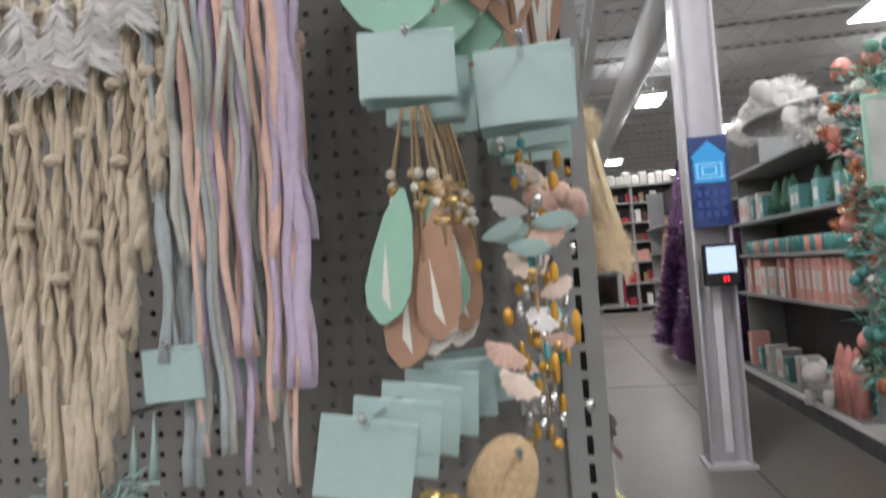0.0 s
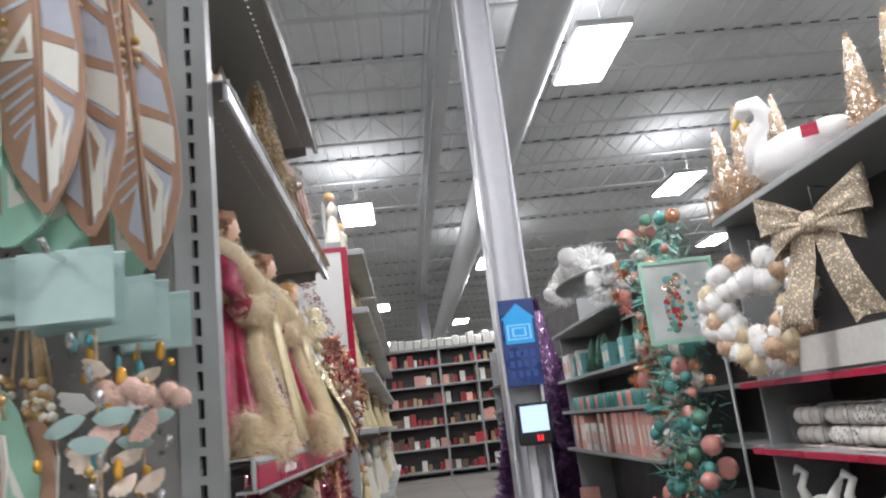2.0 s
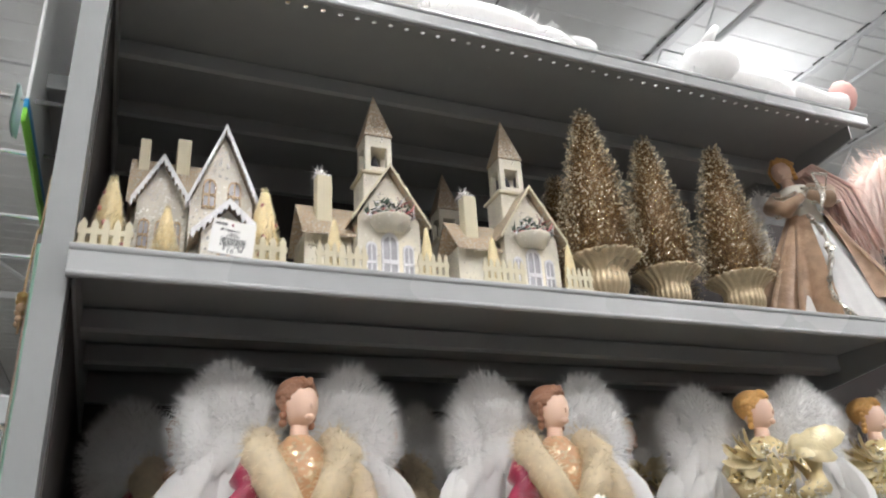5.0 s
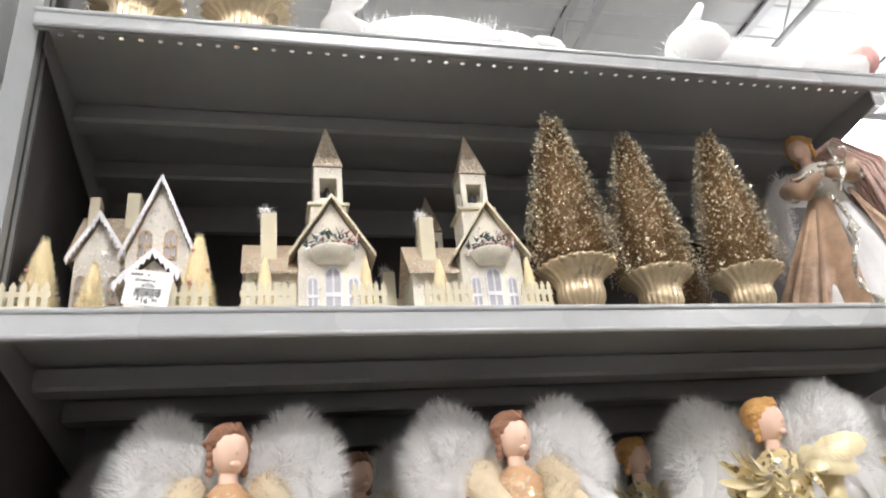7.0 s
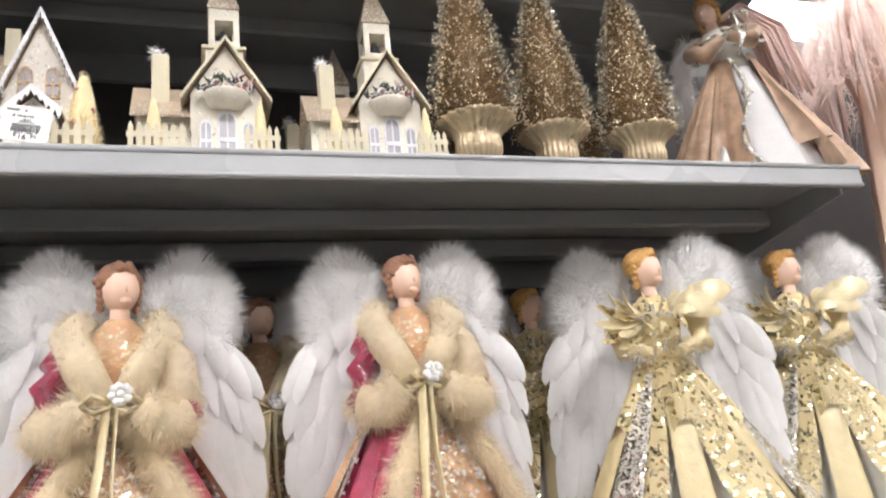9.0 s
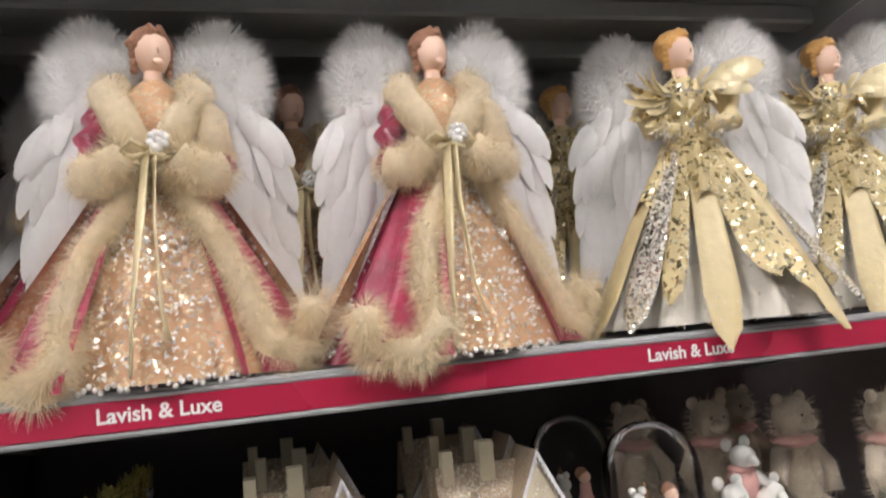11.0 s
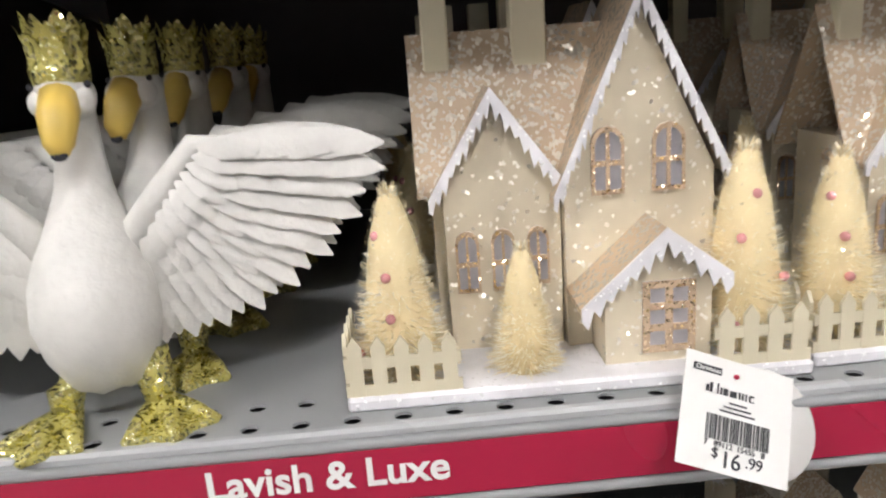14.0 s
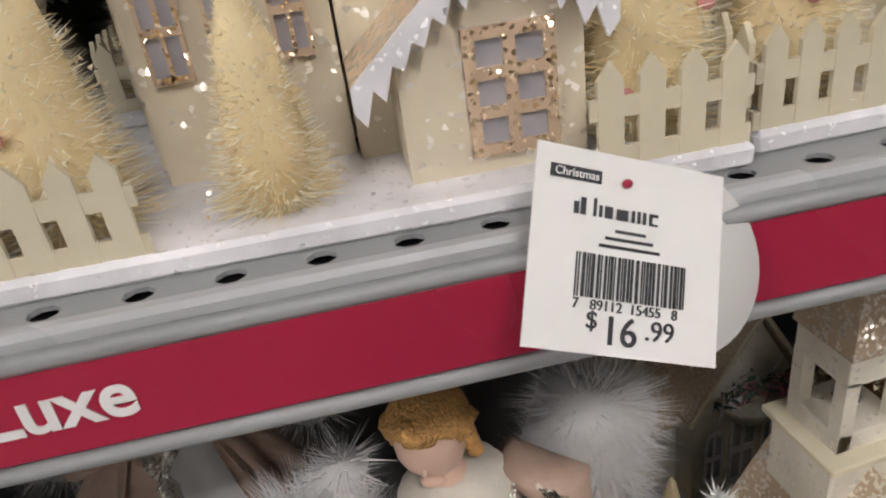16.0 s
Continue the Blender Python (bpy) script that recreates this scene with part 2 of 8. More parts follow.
# ---------------------------------------------------------------- the hall
def slab(name, lo, hi, mat, label, category):
    return single(name, Build().box(lo, hi), mat, label, category, kind="structure")


slab("floor", (-30, -20, -0.2), (34, 50, 0), FLOOR, "polished grey concrete store floor with saw-cut joints", "floor")
slab("wall_north", (-30, 50, -0.2), (34, 50.2, 7.2), WALL, "white painted far wall of the store", "wall")
slab("wall_south", (-30, -20.2, -0.2), (34, -20, 7.2), WALL, "white painted rear wall of the store", "wall")
slab("wall_west", (-30.2, -20, -0.2), (-30, 50, 7.2), WALL, "white painted side wall of the store", "wall")
slab("wall_east", (34, -20, -0.2), (34.2, 50, 7.2), WALL, "white painted side wall of the store", "wall")

# fluted deck: its ribs run along the aisle, across the joists
PITCH = 0.305
b = Build()
vv, ff = [], []
x, k = -30.0, 0
while x < 34:
    for dx, dz in ((0, 0.0), (0.12, 0.0), (0.135, 0.012), (0.17, 0.012), (0.185, 0.0)):
        vv += [(x + dx, -20, CEIL_Z + dz), (x + dx, 50, CEIL_Z + dz)]
        if k:
            ff.append((2 * k, 2 * k + 1, 2 * k - 1, 2 * k - 2))
        k += 1
    x += PITCH
b.add(vv, ff)
b.box((-30, -20, CEIL_Z + 0.06), (34, 50, CEIL_Z + 0.2))
single("ceiling", b, DECK, "white fluted steel roof deck", "ceiling", kind="structure")


def joist(y):
    """An open web joist along x, with dark boxes that paint the flutes' shade above its top chord."""
    b = Build()
    b.box((-30, y - 0.045, CEIL_Z - 0.055), (34, y + 0.045, CEIL_Z - 0.022))
    b.box((-30, y - 0.035, CEIL_Z - 0.50), (34, y + 0.035, CEIL_Z - 0.47))
    x = -30.0
    while x < 33.6:
        # solid dark box in place of the shaded flute opening
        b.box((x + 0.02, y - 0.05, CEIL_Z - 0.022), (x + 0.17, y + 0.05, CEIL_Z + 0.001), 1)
        x += PITCH
    x = -30.0
    up = True
    while x < 33.5:
        z0, z1 = (CEIL_Z - 0.49, CEIL_Z - 0.04) if up else (CEIL_Z - 0.04, CEIL_Z - 0.49)
        b.tube([(x, y, z0), (x + 0.45, y, z1)], 0.010, 4, smooth=False)
        x += 0.45
        up = not up
    return b


FLUTE_SHADE = material("painted_flute_shade", (0.10, 0.10, 0.105), 0.8)
for k in range(34):
    single("roof_joist", joist(-18 + 2.0 * k), [STEEL, FLUTE_SHADE], "white open-web steel roof joist", "joist", "roof joists", "structure")
for k in range(9):
    x = -29 + 7.0 * k + 1.9
    single("joist_bridging", Build().tube([(x, -19.5, CEIL_Z - 0.47), (x, 49.5, CEIL_Z - 0.47)], 0.014, 5), STEEL, "thin white steel bridging rod under the joists", "bridging", "joist bridging", "structure")


def girder(x):
    b = Build()
    for z in (CEIL_Z - 0.55, CEIL_Z - 1.15):
        b.box((x - 0.09, -20, z - 0.05), (x + 0.09, 50, z + 0.05))
    y = -20.0
    up = True
    while y < 49.5:
        z0, z1 = (CEIL_Z - 1.15, CEIL_Z - 0.55) if up else (CEIL_Z - 0.55, CEIL_Z - 1.15)
        b.tube([(x, y, z0), (x, y + 0.9, z1)], 0.03, 5, smooth=False)
        y += 0.9
        up = not up
    return b


for x in (-11.0, 1.04, 13.0):
    single("roof_girder", girder(x), STEEL, "white steel roof girder truss over the columns", "girder", "roof girders", "structure")

DUCTB = Build().tube([(2.0, -20 + k * 3.5, 5.35) for k in range(21)], 0.28, 18)
single("air_duct", DUCTB, STEEL, "round white spiral ventilation duct under the roof", "duct", kind="structure")

LB = Build().box((-0.34, -0.75, 0), (0.34, 0.75, 0.09), bevel=0.02)
LH = LB.mesh("housing", [STEEL])
LP = Build().box((-0.31, -0.72, -0.012), (0.31, 0.72, -0.002)).mesh("light_panel", [LIGHT])
RODM = Build().tube([(0, 0, 0.08), (0, 0, CEIL_Z - LAMP_Z + 0.02)], 0.007, 5).mesh("hanger", [STEEL])
for x, y in LAMPS:
    t = thing("ceiling_light", "white suspended high-bay light panel, switched on", "ceiling light", "high-bay lights", at=pose(x, y, LAMP_Z))
    part("housing", LH, None, t)
    part("light_panel", LP, None, t, "glowing white panel")
    for sy in (-0.6, 0.6):
        part("hanger", RODM, None, t).location = (0, sy, 0)
    if -9 < x < 11 and -12 < y < 24:
        lamp = bpy.data.lights.new("lamp", "AREA")
        lamp.shape, lamp.size, lamp.size_y, lamp.energy, lamp.color = "RECTANGLE", 0.62, 1.44, LAMP_POWER, (1.0, 0.98, 0.972)
        ob = new("lamp", lamp)
        ob.matrix_world = pose(x, y, LAMP_Z - 0.03)
        # added fill light, only there to brighten the roof deck
        up = bpy.data.lights.new("added_ceiling_fill", "AREA")
        up.shape, up.size, up.size_y, up.energy, up.color = "RECTANGLE", 0.5, 1.3, LAMP_POWER * 0.17, (1.0, 0.98, 0.972)
        ob = new("added_ceiling_fill", up)
        ob.matrix_world = pose(x, y, LAMP_Z + 0.11, 180)


def steel_column(x, y):
    """An H column with a base plate."""
    t = thing("steel_column", "grey painted steel H column standing on the floor", "column", "columns", "structure", pose(x, y, 0))
    b = Build()
    b.box((-0.13, -0.12, 0.02), (-0.112, 0.12, CEIL_Z - 1.2))
    b.box((0.112, -0.12, 0.02), (0.13, 0.12, CEIL_Z - 1.2))
    b.box((-0.112, -0.006, 0.02), (0.112, 0.006, CEIL_Z - 1.2))
    b.box((-0.16, -0.15, 0), (0.16, 0.15, 0.025))
    b.box((-0.16, -0.15, CEIL_Z - 1.2), (0.16, 0.15, CEIL_Z - 1.17))
    part("shaft", b, COLUMN, t)
    return t


COL = steel_column(1.02, 5.25)
for x, y in ((1.04, 24.0), (13.0, 5.25), (13, 24), (-11, 5.25), (-11, 24)):
    copy_thing(COL, pose(x, y, 0))

# ---------------------------------------------------------------- the shelving bay and its endcap
Y0, Y1, XF, XB = 0.897, 2.06, 0.03, -0.43
bay = thing("shelving_unit", "grey steel store shelving unit with perforated shelves and dark back", "shelving", at=pose(0, 0, 0))
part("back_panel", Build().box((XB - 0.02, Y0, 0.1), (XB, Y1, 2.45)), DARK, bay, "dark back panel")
part("side_panel", Build().box((XB, Y0 - 0.012, 0.1), (0.0, Y0, 2.6), bevel=0.002), GREY, bay, "grey side panel")


def shelf(z, front, lip, depth_back=XB, boxed=True):
    """A folded steel shelf: top sheet with a row of round holes, front lip, under-channels and brackets."""
    b = Build()
    th = 0.0014
    # top sheet, with rows of holes near the front edge
    pitch, hr = 0.0225, 0.0036 if boxed else 0.0030
    first = front - (0.0085 if boxed else 0.040)
    rows = (first, first - 0.020) if boxed else (first,)
    edge = front
    n = int((Y1 - Y0 - 0.0058) / pitch)
    for hx in rows:
        x0, x1 = hx - 0.0055, hx + 0.0055
        b.box((x1, Y0, z - th), (edge, Y1, z))
        b.box((x0, Y0, z - th), (x1, Y0 + 0.0058, z))
        b.box((x0, Y0 + 0.0058 + n * pitch, z - th), (x1, Y1, z))
        edge = x0
        for k in range(n):
            ya = Y0 + 0.0058 + k * pitch
            yb, yc = ya + pitch, ya + pitch / 2
            ring = [(hx + hr * math.cos(a), yc + hr * 1.15 * math.sin(a)) for a in [2 * math.pi * i / 8 + math.pi / 8 for i in range(8)]]
            outer = [(x1, yc + pitch * 0.2), (hx + 0.003, yb), (hx - 0.003, yb), (x0, yc + pitch * 0.2), (x0, yc - pitch * 0.2), (hx - 0.003, ya), (hx + 0.003, ya), (x1, yc - pitch * 0.2)]
            corners = {0: (x1, yb), 2: (x0, yb), 4: (x0, ya), 6: (x1, ya)}
            v = [(*p, z) for p in ring] + [(*p, z) for p in outer]
            f = [(i, 8 + i, 8 + (i + 1) % 8, (i + 1) % 8) for i in range(8)]
            for i, c in corners.items():
                v.append((*c, z))
                f.append((8 + i, len(v) - 1, 8 + (i + 1) % 8))
            b.add(v, f)
            b.add([(p[0], p[1], z - th) for p in v], [tuple(reversed(q)) for q in f])
            b.add([(*p, z) for p in ring] + [(*p, z - th) for p in ring], [(i, (i + 1) % 8, 8 + (i + 1) % 8, 8 + i) for i in range(8)])
    b.box((depth_back, Y0, z - th), (edge, Y1, z))
    # rolled front lip
    b.box((front - 0.004, Y0, z - lip), (front + 0.002, Y1, z + 0.001), 2, bevel=0.0015)
    if not boxed:
        b.tube([(front + 0.001, Y0, z - 0.003), (front + 0.001, Y1, z - 0.003)], 0.0036, 8, 2)
        b.tube([(front, Y0, z - lip + 0.002), (front, Y1, z - lip + 0.002)], 0.0030, 8, 2)
    b.box((front - 0.022 if boxed else front - 0.009, Y0, z - lip), (front - 0.004, Y1, z - lip + 0.003))
    if boxed:
        # black plate just below the holes, painted as the dark void inside the channel
        b.box((front - 0.040, Y0, z - 0.006), (front - 0.0045, Y1, z - 0.004), 1)
    # stiffening channels underneath
    for xa in (-0.16, -0.3):
        b.box((xa - 0.02, Y0, z - 0.03), (xa + 0.02, Y1, z - th), bevel=0.004)
    b.box((depth_back, Y0, z - 0.05), (depth_back + 0.012, Y1, z - th))
    return b


def bracket(y, z, front):
    b = Build()
    v = [(XB, z - 0.09), (front - 0.03, z - 0.03), (front - 0.03, z - 0.004), (XB, z - 0.004)]
    b.add([(x, y, zz) for x, zz in v] + [(x, y + 0.003, zz) for x, zz in v], [(0, 1, 2, 3), (7, 6, 5, 4), (0, 4, 5, 1), (1, 5, 6, 2), (2, 6, 7, 3), (3, 7, 4, 0)])
    return b


SHELVES = {"top": (2.236, XF, 0.024), "village": (1.868, XF, 0.03), "angel": (1.402, 0.04, 0.038), "lower": (1.117, 0.026, 0.037), "floor": (0.775, 0.03, 0.037), "deck": (0.16, 0.06, 0.12)}
strips = {}
for key, (z, front, lip) in SHELVES.items():
    s = part("shelf", shelf(z, front, lip, boxed=key not in ("top", "village")), [GREY, BLACK, LIP], bay)
    for yb in (Y0 + 0.004, Y1 - 0.008):
        part("bracket", bracket(yb, z, front), GREY, s)
    if key in ("angel", "lower", "floor"):
        strips[key] = part("label_strip", Build().box((front + 0.0025, Y0, z - lip + 0.004), (front + 0.005, Y1, z - 0.007), bevel=0.0006), RED, s, "red printed label strip")
        rail = Build()
        for zz in (z - lip, z - 0.006):
            rail.tube([(front + 0.004, Y0, zz + 0.001), (front + 0.004, Y1, zz + 0.001)], 0.0026, 6)
        part("strip_rail", rail, GREY, s)


def strip_text(key, y, size=0.0225):
    z, front, lip = SHELVES[key]
    zc = z + 0.0005 - (lip + 0.001) / 2 - (0.001 if key == "angel" else 0.0)
    lettering("lettering", "Lavish & Luxe", size, WHITE, strips[key], facing(front + 0.0053, y, zc, 1, 0), 0.0004)


# ---- endcap: pegboard with slotted uprights
PY = 0.88
end = thing("endcap_display", "grey perforated pegboard endcap with slotted steel uprights", "display")


def pegboard(x0, x1, z0, z1, y, pitch=0.0241, r=0.0039):
    v, f = [], []
    nx, nz = round((x1 - x0) / pitch), round((z1 - z0) / pitch)
    for i in range(nx):
        for k in range(nz):
            cx, cz = x0 + (i + 0.5) * pitch, z0 + (k + 0.5) * pitch
            h = pitch / 2
            n = len(v)
            sq = [(h, h), (-h, h), (-h, -h), (h, -h)]
            v += [(cx + a, y, cz + c) for a, c in sq]
            ring = [(cx + r * math.cos(q), cz + r * math.sin(q)) for q in [math.pi / 8 + math.pi / 4 * j for j in range(8)]]
            v += [(a, y, c) for a, c in ring]
            v += [(a, y + 0.004, c) for a, c in ring]
            for j in range(4):
                a, c = n + 4 + 2 * j, n + 4 + (2 * j + 1) % 8
                f.append((n + j, a, c))
                f.append((n + j, c, n + 4 + (2 * j + 2) % 8, n + (j + 1) % 4))
            for j in range(8):
                f.append((n + 4 + j, n + 12 + j, n + 12 + (j + 1) % 8, n + 4 + (j + 1) % 8))
    return Build().add(v, f)


part("pegboard", pegboard(-1.20, -0.024, 0.25, 2.42, PY), PEG, end, "grey perforated pegboard")
# a dark sheet puts the shade behind the peg holes into colour
part("pegboard_shade", Build().box((-1.2, PY + 0.012, 0.1), (-0.024, PY + 0.02, 2.45)), DARK, end, "dark sheet that stands in for the shade behind the pegboard")


def upright(x):
    """A steel post with a column of slots in its face."""
    b = Build()
    z, pitch = 0.1, 0.0305
    y0, y1 = PY - 0.008, PY + 0.018
    b.box((x - 0.024, y0, z), (x - 0.0035, y1, 2.6))
    b.box((x + 0.0035, y0, z), (x + 0.022, y1, 2.6))
    while z < 2.59:
        b.box((x - 0.0035, y0, z), (x + 0.0035, y0 + 0.003, z + 0.009))
        z += pitch
    # black strip inside the post gives the slots their shade by colour
    b.box((x - 0.0035, y0 + 0.012, 0.1), (x + 0.0035, y1, 2.6), 1)
    return b


for x in (-0.009, -1.215):
    part("upright", upright(x), [GREY, BLACK], end, "slotted steel upright")
part("kick_plate", Build().box((-1.22, PY - 0.3, 0.0), (0.012, PY, 0.14), bevel=0.003), GREY, end)

# ---------------------------------------------------------------- materials of the goods
CREAM = glitter("cream_card_with_glitter", (0.68, 0.60, 0.45), (1.0, 0.94, 0.82), 600, 0.07, metal=0.15)
PALE = glitter("white_card_with_glitter", (0.74, 0.70, 0.62), (1.0, 0.98, 0.94), 520, 0.22, metal=0.2)
ROOFGOLD = glitter("champagne_glitter_roof", (0.50, 0.38, 0.26), (1.0, 0.92, 0.78), 560, 0.34, 0.25, 0.6, 1.0, 0.35)
GOLDFRAME = glitter("gold_glitter_trim", (0.58, 0.43, 0.29), (0.95, 0.75, 0.5), 900, 0.25)
SNOW = glitter("white_glitter_snow", (0.78, 0.77, 0.79), (1.0, 1.0, 1.0), 900, 0.05, 0.2, metal=0.0)
PANE = material("grey_window_foil", (0.44, 0.43, 0.46), 0.35, 0.2, 0.15, 200)
FENCE = material("cream_card_fence", (0.66, 0.60, 0.44), 0.7, 0.0, 0.05, 60)
SISAL = material("cream_sisal", (0.80, 0.67, 0.40), 0.75, 0.0, 0.12, 90)
SISALTIP = material("frosted_sisal", (0.95, 0.92, 0.80), 0.7, 0.0, 0.1, 90)
# near-white specks that paint the glints of the foil bits
SPARKLE = material("painted_gold_glint", (0.95, 0.84, 0.62), 0.22, 0.15, 0.2, 200)
TINSEL = glitter("gold_tinsel", (0.23, 0.14, 0.066), (0.95, 0.78, 0.5), 900, 0.35, 0.25, 0.5, 1.2)
URN = material("antique_gold_urn", (0.60, 0.48, 0.31), 0.32, 0.55, 0.2, 120, 0.15, 300)
PINKBALL = material("pink_bauble", (0.82, 0.38, 0.38), 0.2, 0.3)
PLUME = material("white_feather", (0.93, 0.92, 0.91), 0.8, 0.0, 0.04, 120, sheen=0.3)
def downy(m, share=0.5):
    """Lets light pass through thin barbs and hairs."""
    nt = m.node_tree
    p = nt.nodes["Principled BSDF"]
    tl, mx = nt.nodes.new("ShaderNodeBsdfTranslucent"), nt.nodes.new("ShaderNodeMixShader")
    mx.inputs[0].default_value = share
    col = p.inputs["Base Color"]
    if col.is_linked:
        nt.links.new(col.links[0].from_socket, tl.inputs["Color"])
    else:
        tl.inputs["Color"].default_value = col.default_value
    nt.links.new(p.outputs[0], mx.inputs[1])
    nt.links.new(tl.outputs[0], mx.inputs[2])
    nt.links.new(mx.outputs[0], nt.nodes["Material Output"].inputs["Surface"])
    return m


downy(PLUME, 0.25)
ROSEPLUME = material("pale_rose_feather", (0.74, 0.54, 0.48), 0.75, 0.0, 0.2, 60, sheen=0.3)
FUR = material("cream_faux_fur", (0.86, 0.74, 0.53), 0.85, 0.0, 0.14, 120, sheen=0.3)
downy(FUR, 0.35)
SEQUIN = glitter("rose_gold_sequins", (0.50, 0.29, 0.155), (1.0, 0.78, 0.52), 330, 0.34, 0.25, 0.42, 0.8, 0.45)
SEQUINGOLD = glitter("gold_sequins", (0.60, 0.48, 0.25), (1.0, 0.90, 0.62), 260, 0.34, 0.22, 0.5, 0.9)
VELVET = material("crimson_velvet", (0.35, 0.019, 0.064), 0.40, 0.0, 0.5, 45, 0.6, 70, sheen=0.25)
SKIN = material("doll_porcelain", (0.80, 0.55, 0.42), 0.45, 0.0, 0.03)
BROWNHAIR = material("brown_doll_hair", (0.36, 0.18, 0.11), 0.5, 0.0, 0.25, 300, 0.7, 500)
BLONDHAIR = material("blond_doll_hair", (0.72, 0.40, 0.13), 0.5, 0.0, 0.25, 300, 0.7, 500)
GOLDRIBBON = material("gold_ribbon", (0.70, 0.60, 0.37), 0.32, 0.12, 0.12, 120, 0.2, 300)
GOLDCLOTH = material("pale_gold_chiffon", (0.66, 0.54, 0.30), 0.4, 0.0, 0.12, 60, 0.3, 120)
SILVERCLOTH = glitter("silver_foil_cloth", (0.62, 0.58, 0.50), (1.0, 0.96, 0.88), 420, 0.55, 0.25, 0.45, 0.8)
TULLE = material("white_tulle", (0.66, 0.62, 0.54), 0.7, 0.0, 0.1, 60, 0.3, 150)
PEARL = material("pearl_and_glint", (0.85, 0.83, 0.80), 0.15, 0.1)
TAN = material("tan_velvet", (0.48, 0.32, 0.21), 0.38, 0.0, 0.4, 45, 0.6, 70, sheen=0.2)
GOOSE = material("white_resin", (0.72, 0.705, 0.665), 0.55, 0.0, 0.10, 60, 0.35, 140)
BEAK = material("yellow_resin", (0.76, 0.54, 0.12), 0.4, 0.0, 0.1, 80)
GOLDGLIT = glitter("green_gold_glitter", (0.45, 0.40, 0.11), (1.0, 0.95, 0.5), 700, 0.45, 0.25, 0.5, 1.1)
PAPER = material("white_paper_tag", (0.84, 0.83, 0.80), 0.6, 0.0, 0.02)
INK = material("black_ink", (0.03, 0.03, 0.035), 0.5)
SILVER = material("silver_plated", (0.75, 0.74, 0.72), 0.2, 0.9, 0.1, 60)
GLASSM = bpy.data.materials.new("clear_glass")
GLASSM.use_nodes = True
_g = GLASSM.node_tree
_p = _g.nodes["Principled BSDF"]
_tr, _gl, _fr, _mx = [_g.nodes.new(n) for n in ("ShaderNodeBsdfTransparent", "ShaderNodeBsdfGlossy", "ShaderNodeFresnel", "ShaderNodeMixShader")]
_gl.inputs["Roughness"].default_value, _fr.inputs["IOR"].default_value = 0.03, 1.22
_g.links.new(_fr.outputs[0], _mx.inputs[0])
_g.links.new(_tr.outputs[0], _mx.inputs[1])
_g.links.new(_gl.outputs[0], _mx.inputs[2])
_g.links.new(_mx.outputs[0], _g.nodes["Material Output"].inputs["Surface"])
PLUSH = material("cream_plush", (0.52, 0.44, 0.33), 0.9, 0.0, 0.15, 150, 0.6, 300, sheen=0.4)
PINK = material("pink_cloth", (0.74, 0.42, 0.38), 0.7, 0.0, 0.12, 80, 0.3, 200)
OLIVEGLIT = glitter("sage_gold_glitter", (0.30, 0.29, 0.14), (0.95, 0.9, 0.6), 420, 0.4, 0.25, 0.5, 1.1)


def shelf_pose(x, y, z, turn=0.0, s=1.0):
    """Local x runs along the shelf, local y to its back."""
    return pose(x, y, z, 0, 0, 90 + turn) @ Matrix.Scale(s, 4)


def put(ob, m):
    ob.matrix_basis = m
    return ob


# ---------------------------------------------------------------- small makers
def brush(b, base, height, radius, strands, mat, tip_mat=None, taper=0.9, width=0.0012, core=None, thick=1.0):
    """A bottle-brush tree: a wire core and rings of bristles."""
    bx, by, bz = base
    b.lathe([(radius * 0.60 * thick, 0), (radius * 0.55 * thick, height * 0.3), (radius * 0.36 * thick, height * 0.72), (radius * 0.16 * thick, height * 0.93), (0.0005, height * 0.97)], 10, core if core is not None else mat, Matrix.Translation(base))
    for k in range(strands):
        h = random.random() ** 1.15
        r = radius * (1 - h ** 1.08 * taper) * random.uniform(0.82, 1.08)
        a = random.uniform(0, 2 * math.pi)
        z = bz + height * h * 0.97
        p0 = (bx + r * 0.45 * math.cos(a), by + r * 0.45 * math.sin(a), z)
        p1 = (bx + r * math.cos(a + random.uniform(-0.15, 0.15)), by + r * math.sin(a), z + random.uniform(-0.1, 0.22) * radius)
        b.blade(p0, p1, width, tip_mat if tip_mat is not None and random.random() < 0.45 else mat)


def fluff(b, pts, radius, count, mat, length=0.02, width=0.0016, down=0.0, core=True):
    """Faux fur or down along a line."""
    pts = [Vector(p) for p in pts]
    if core:
        b.tube(pts, radius, 8, mat)
    for k in range(count):
        u = random.random() * (len(pts) - 1)
        i = min(int(u), len(pts) - 2)
        c = pts[i].lerp(pts[i + 1], u - i)
        rr = radius[i] if hasattr(radius, "__len__") else radius
        d = Vector((random.gauss(0, 1), random.gauss(0, 1), random.gauss(0, 1))).normalized()
        e = (d + Vector((0, 0, -down))).normalized()
        b.blade(c + d * rr * 0.8, c + d * rr + e * length * random.uniform(0.5, 1.2), width, mat)


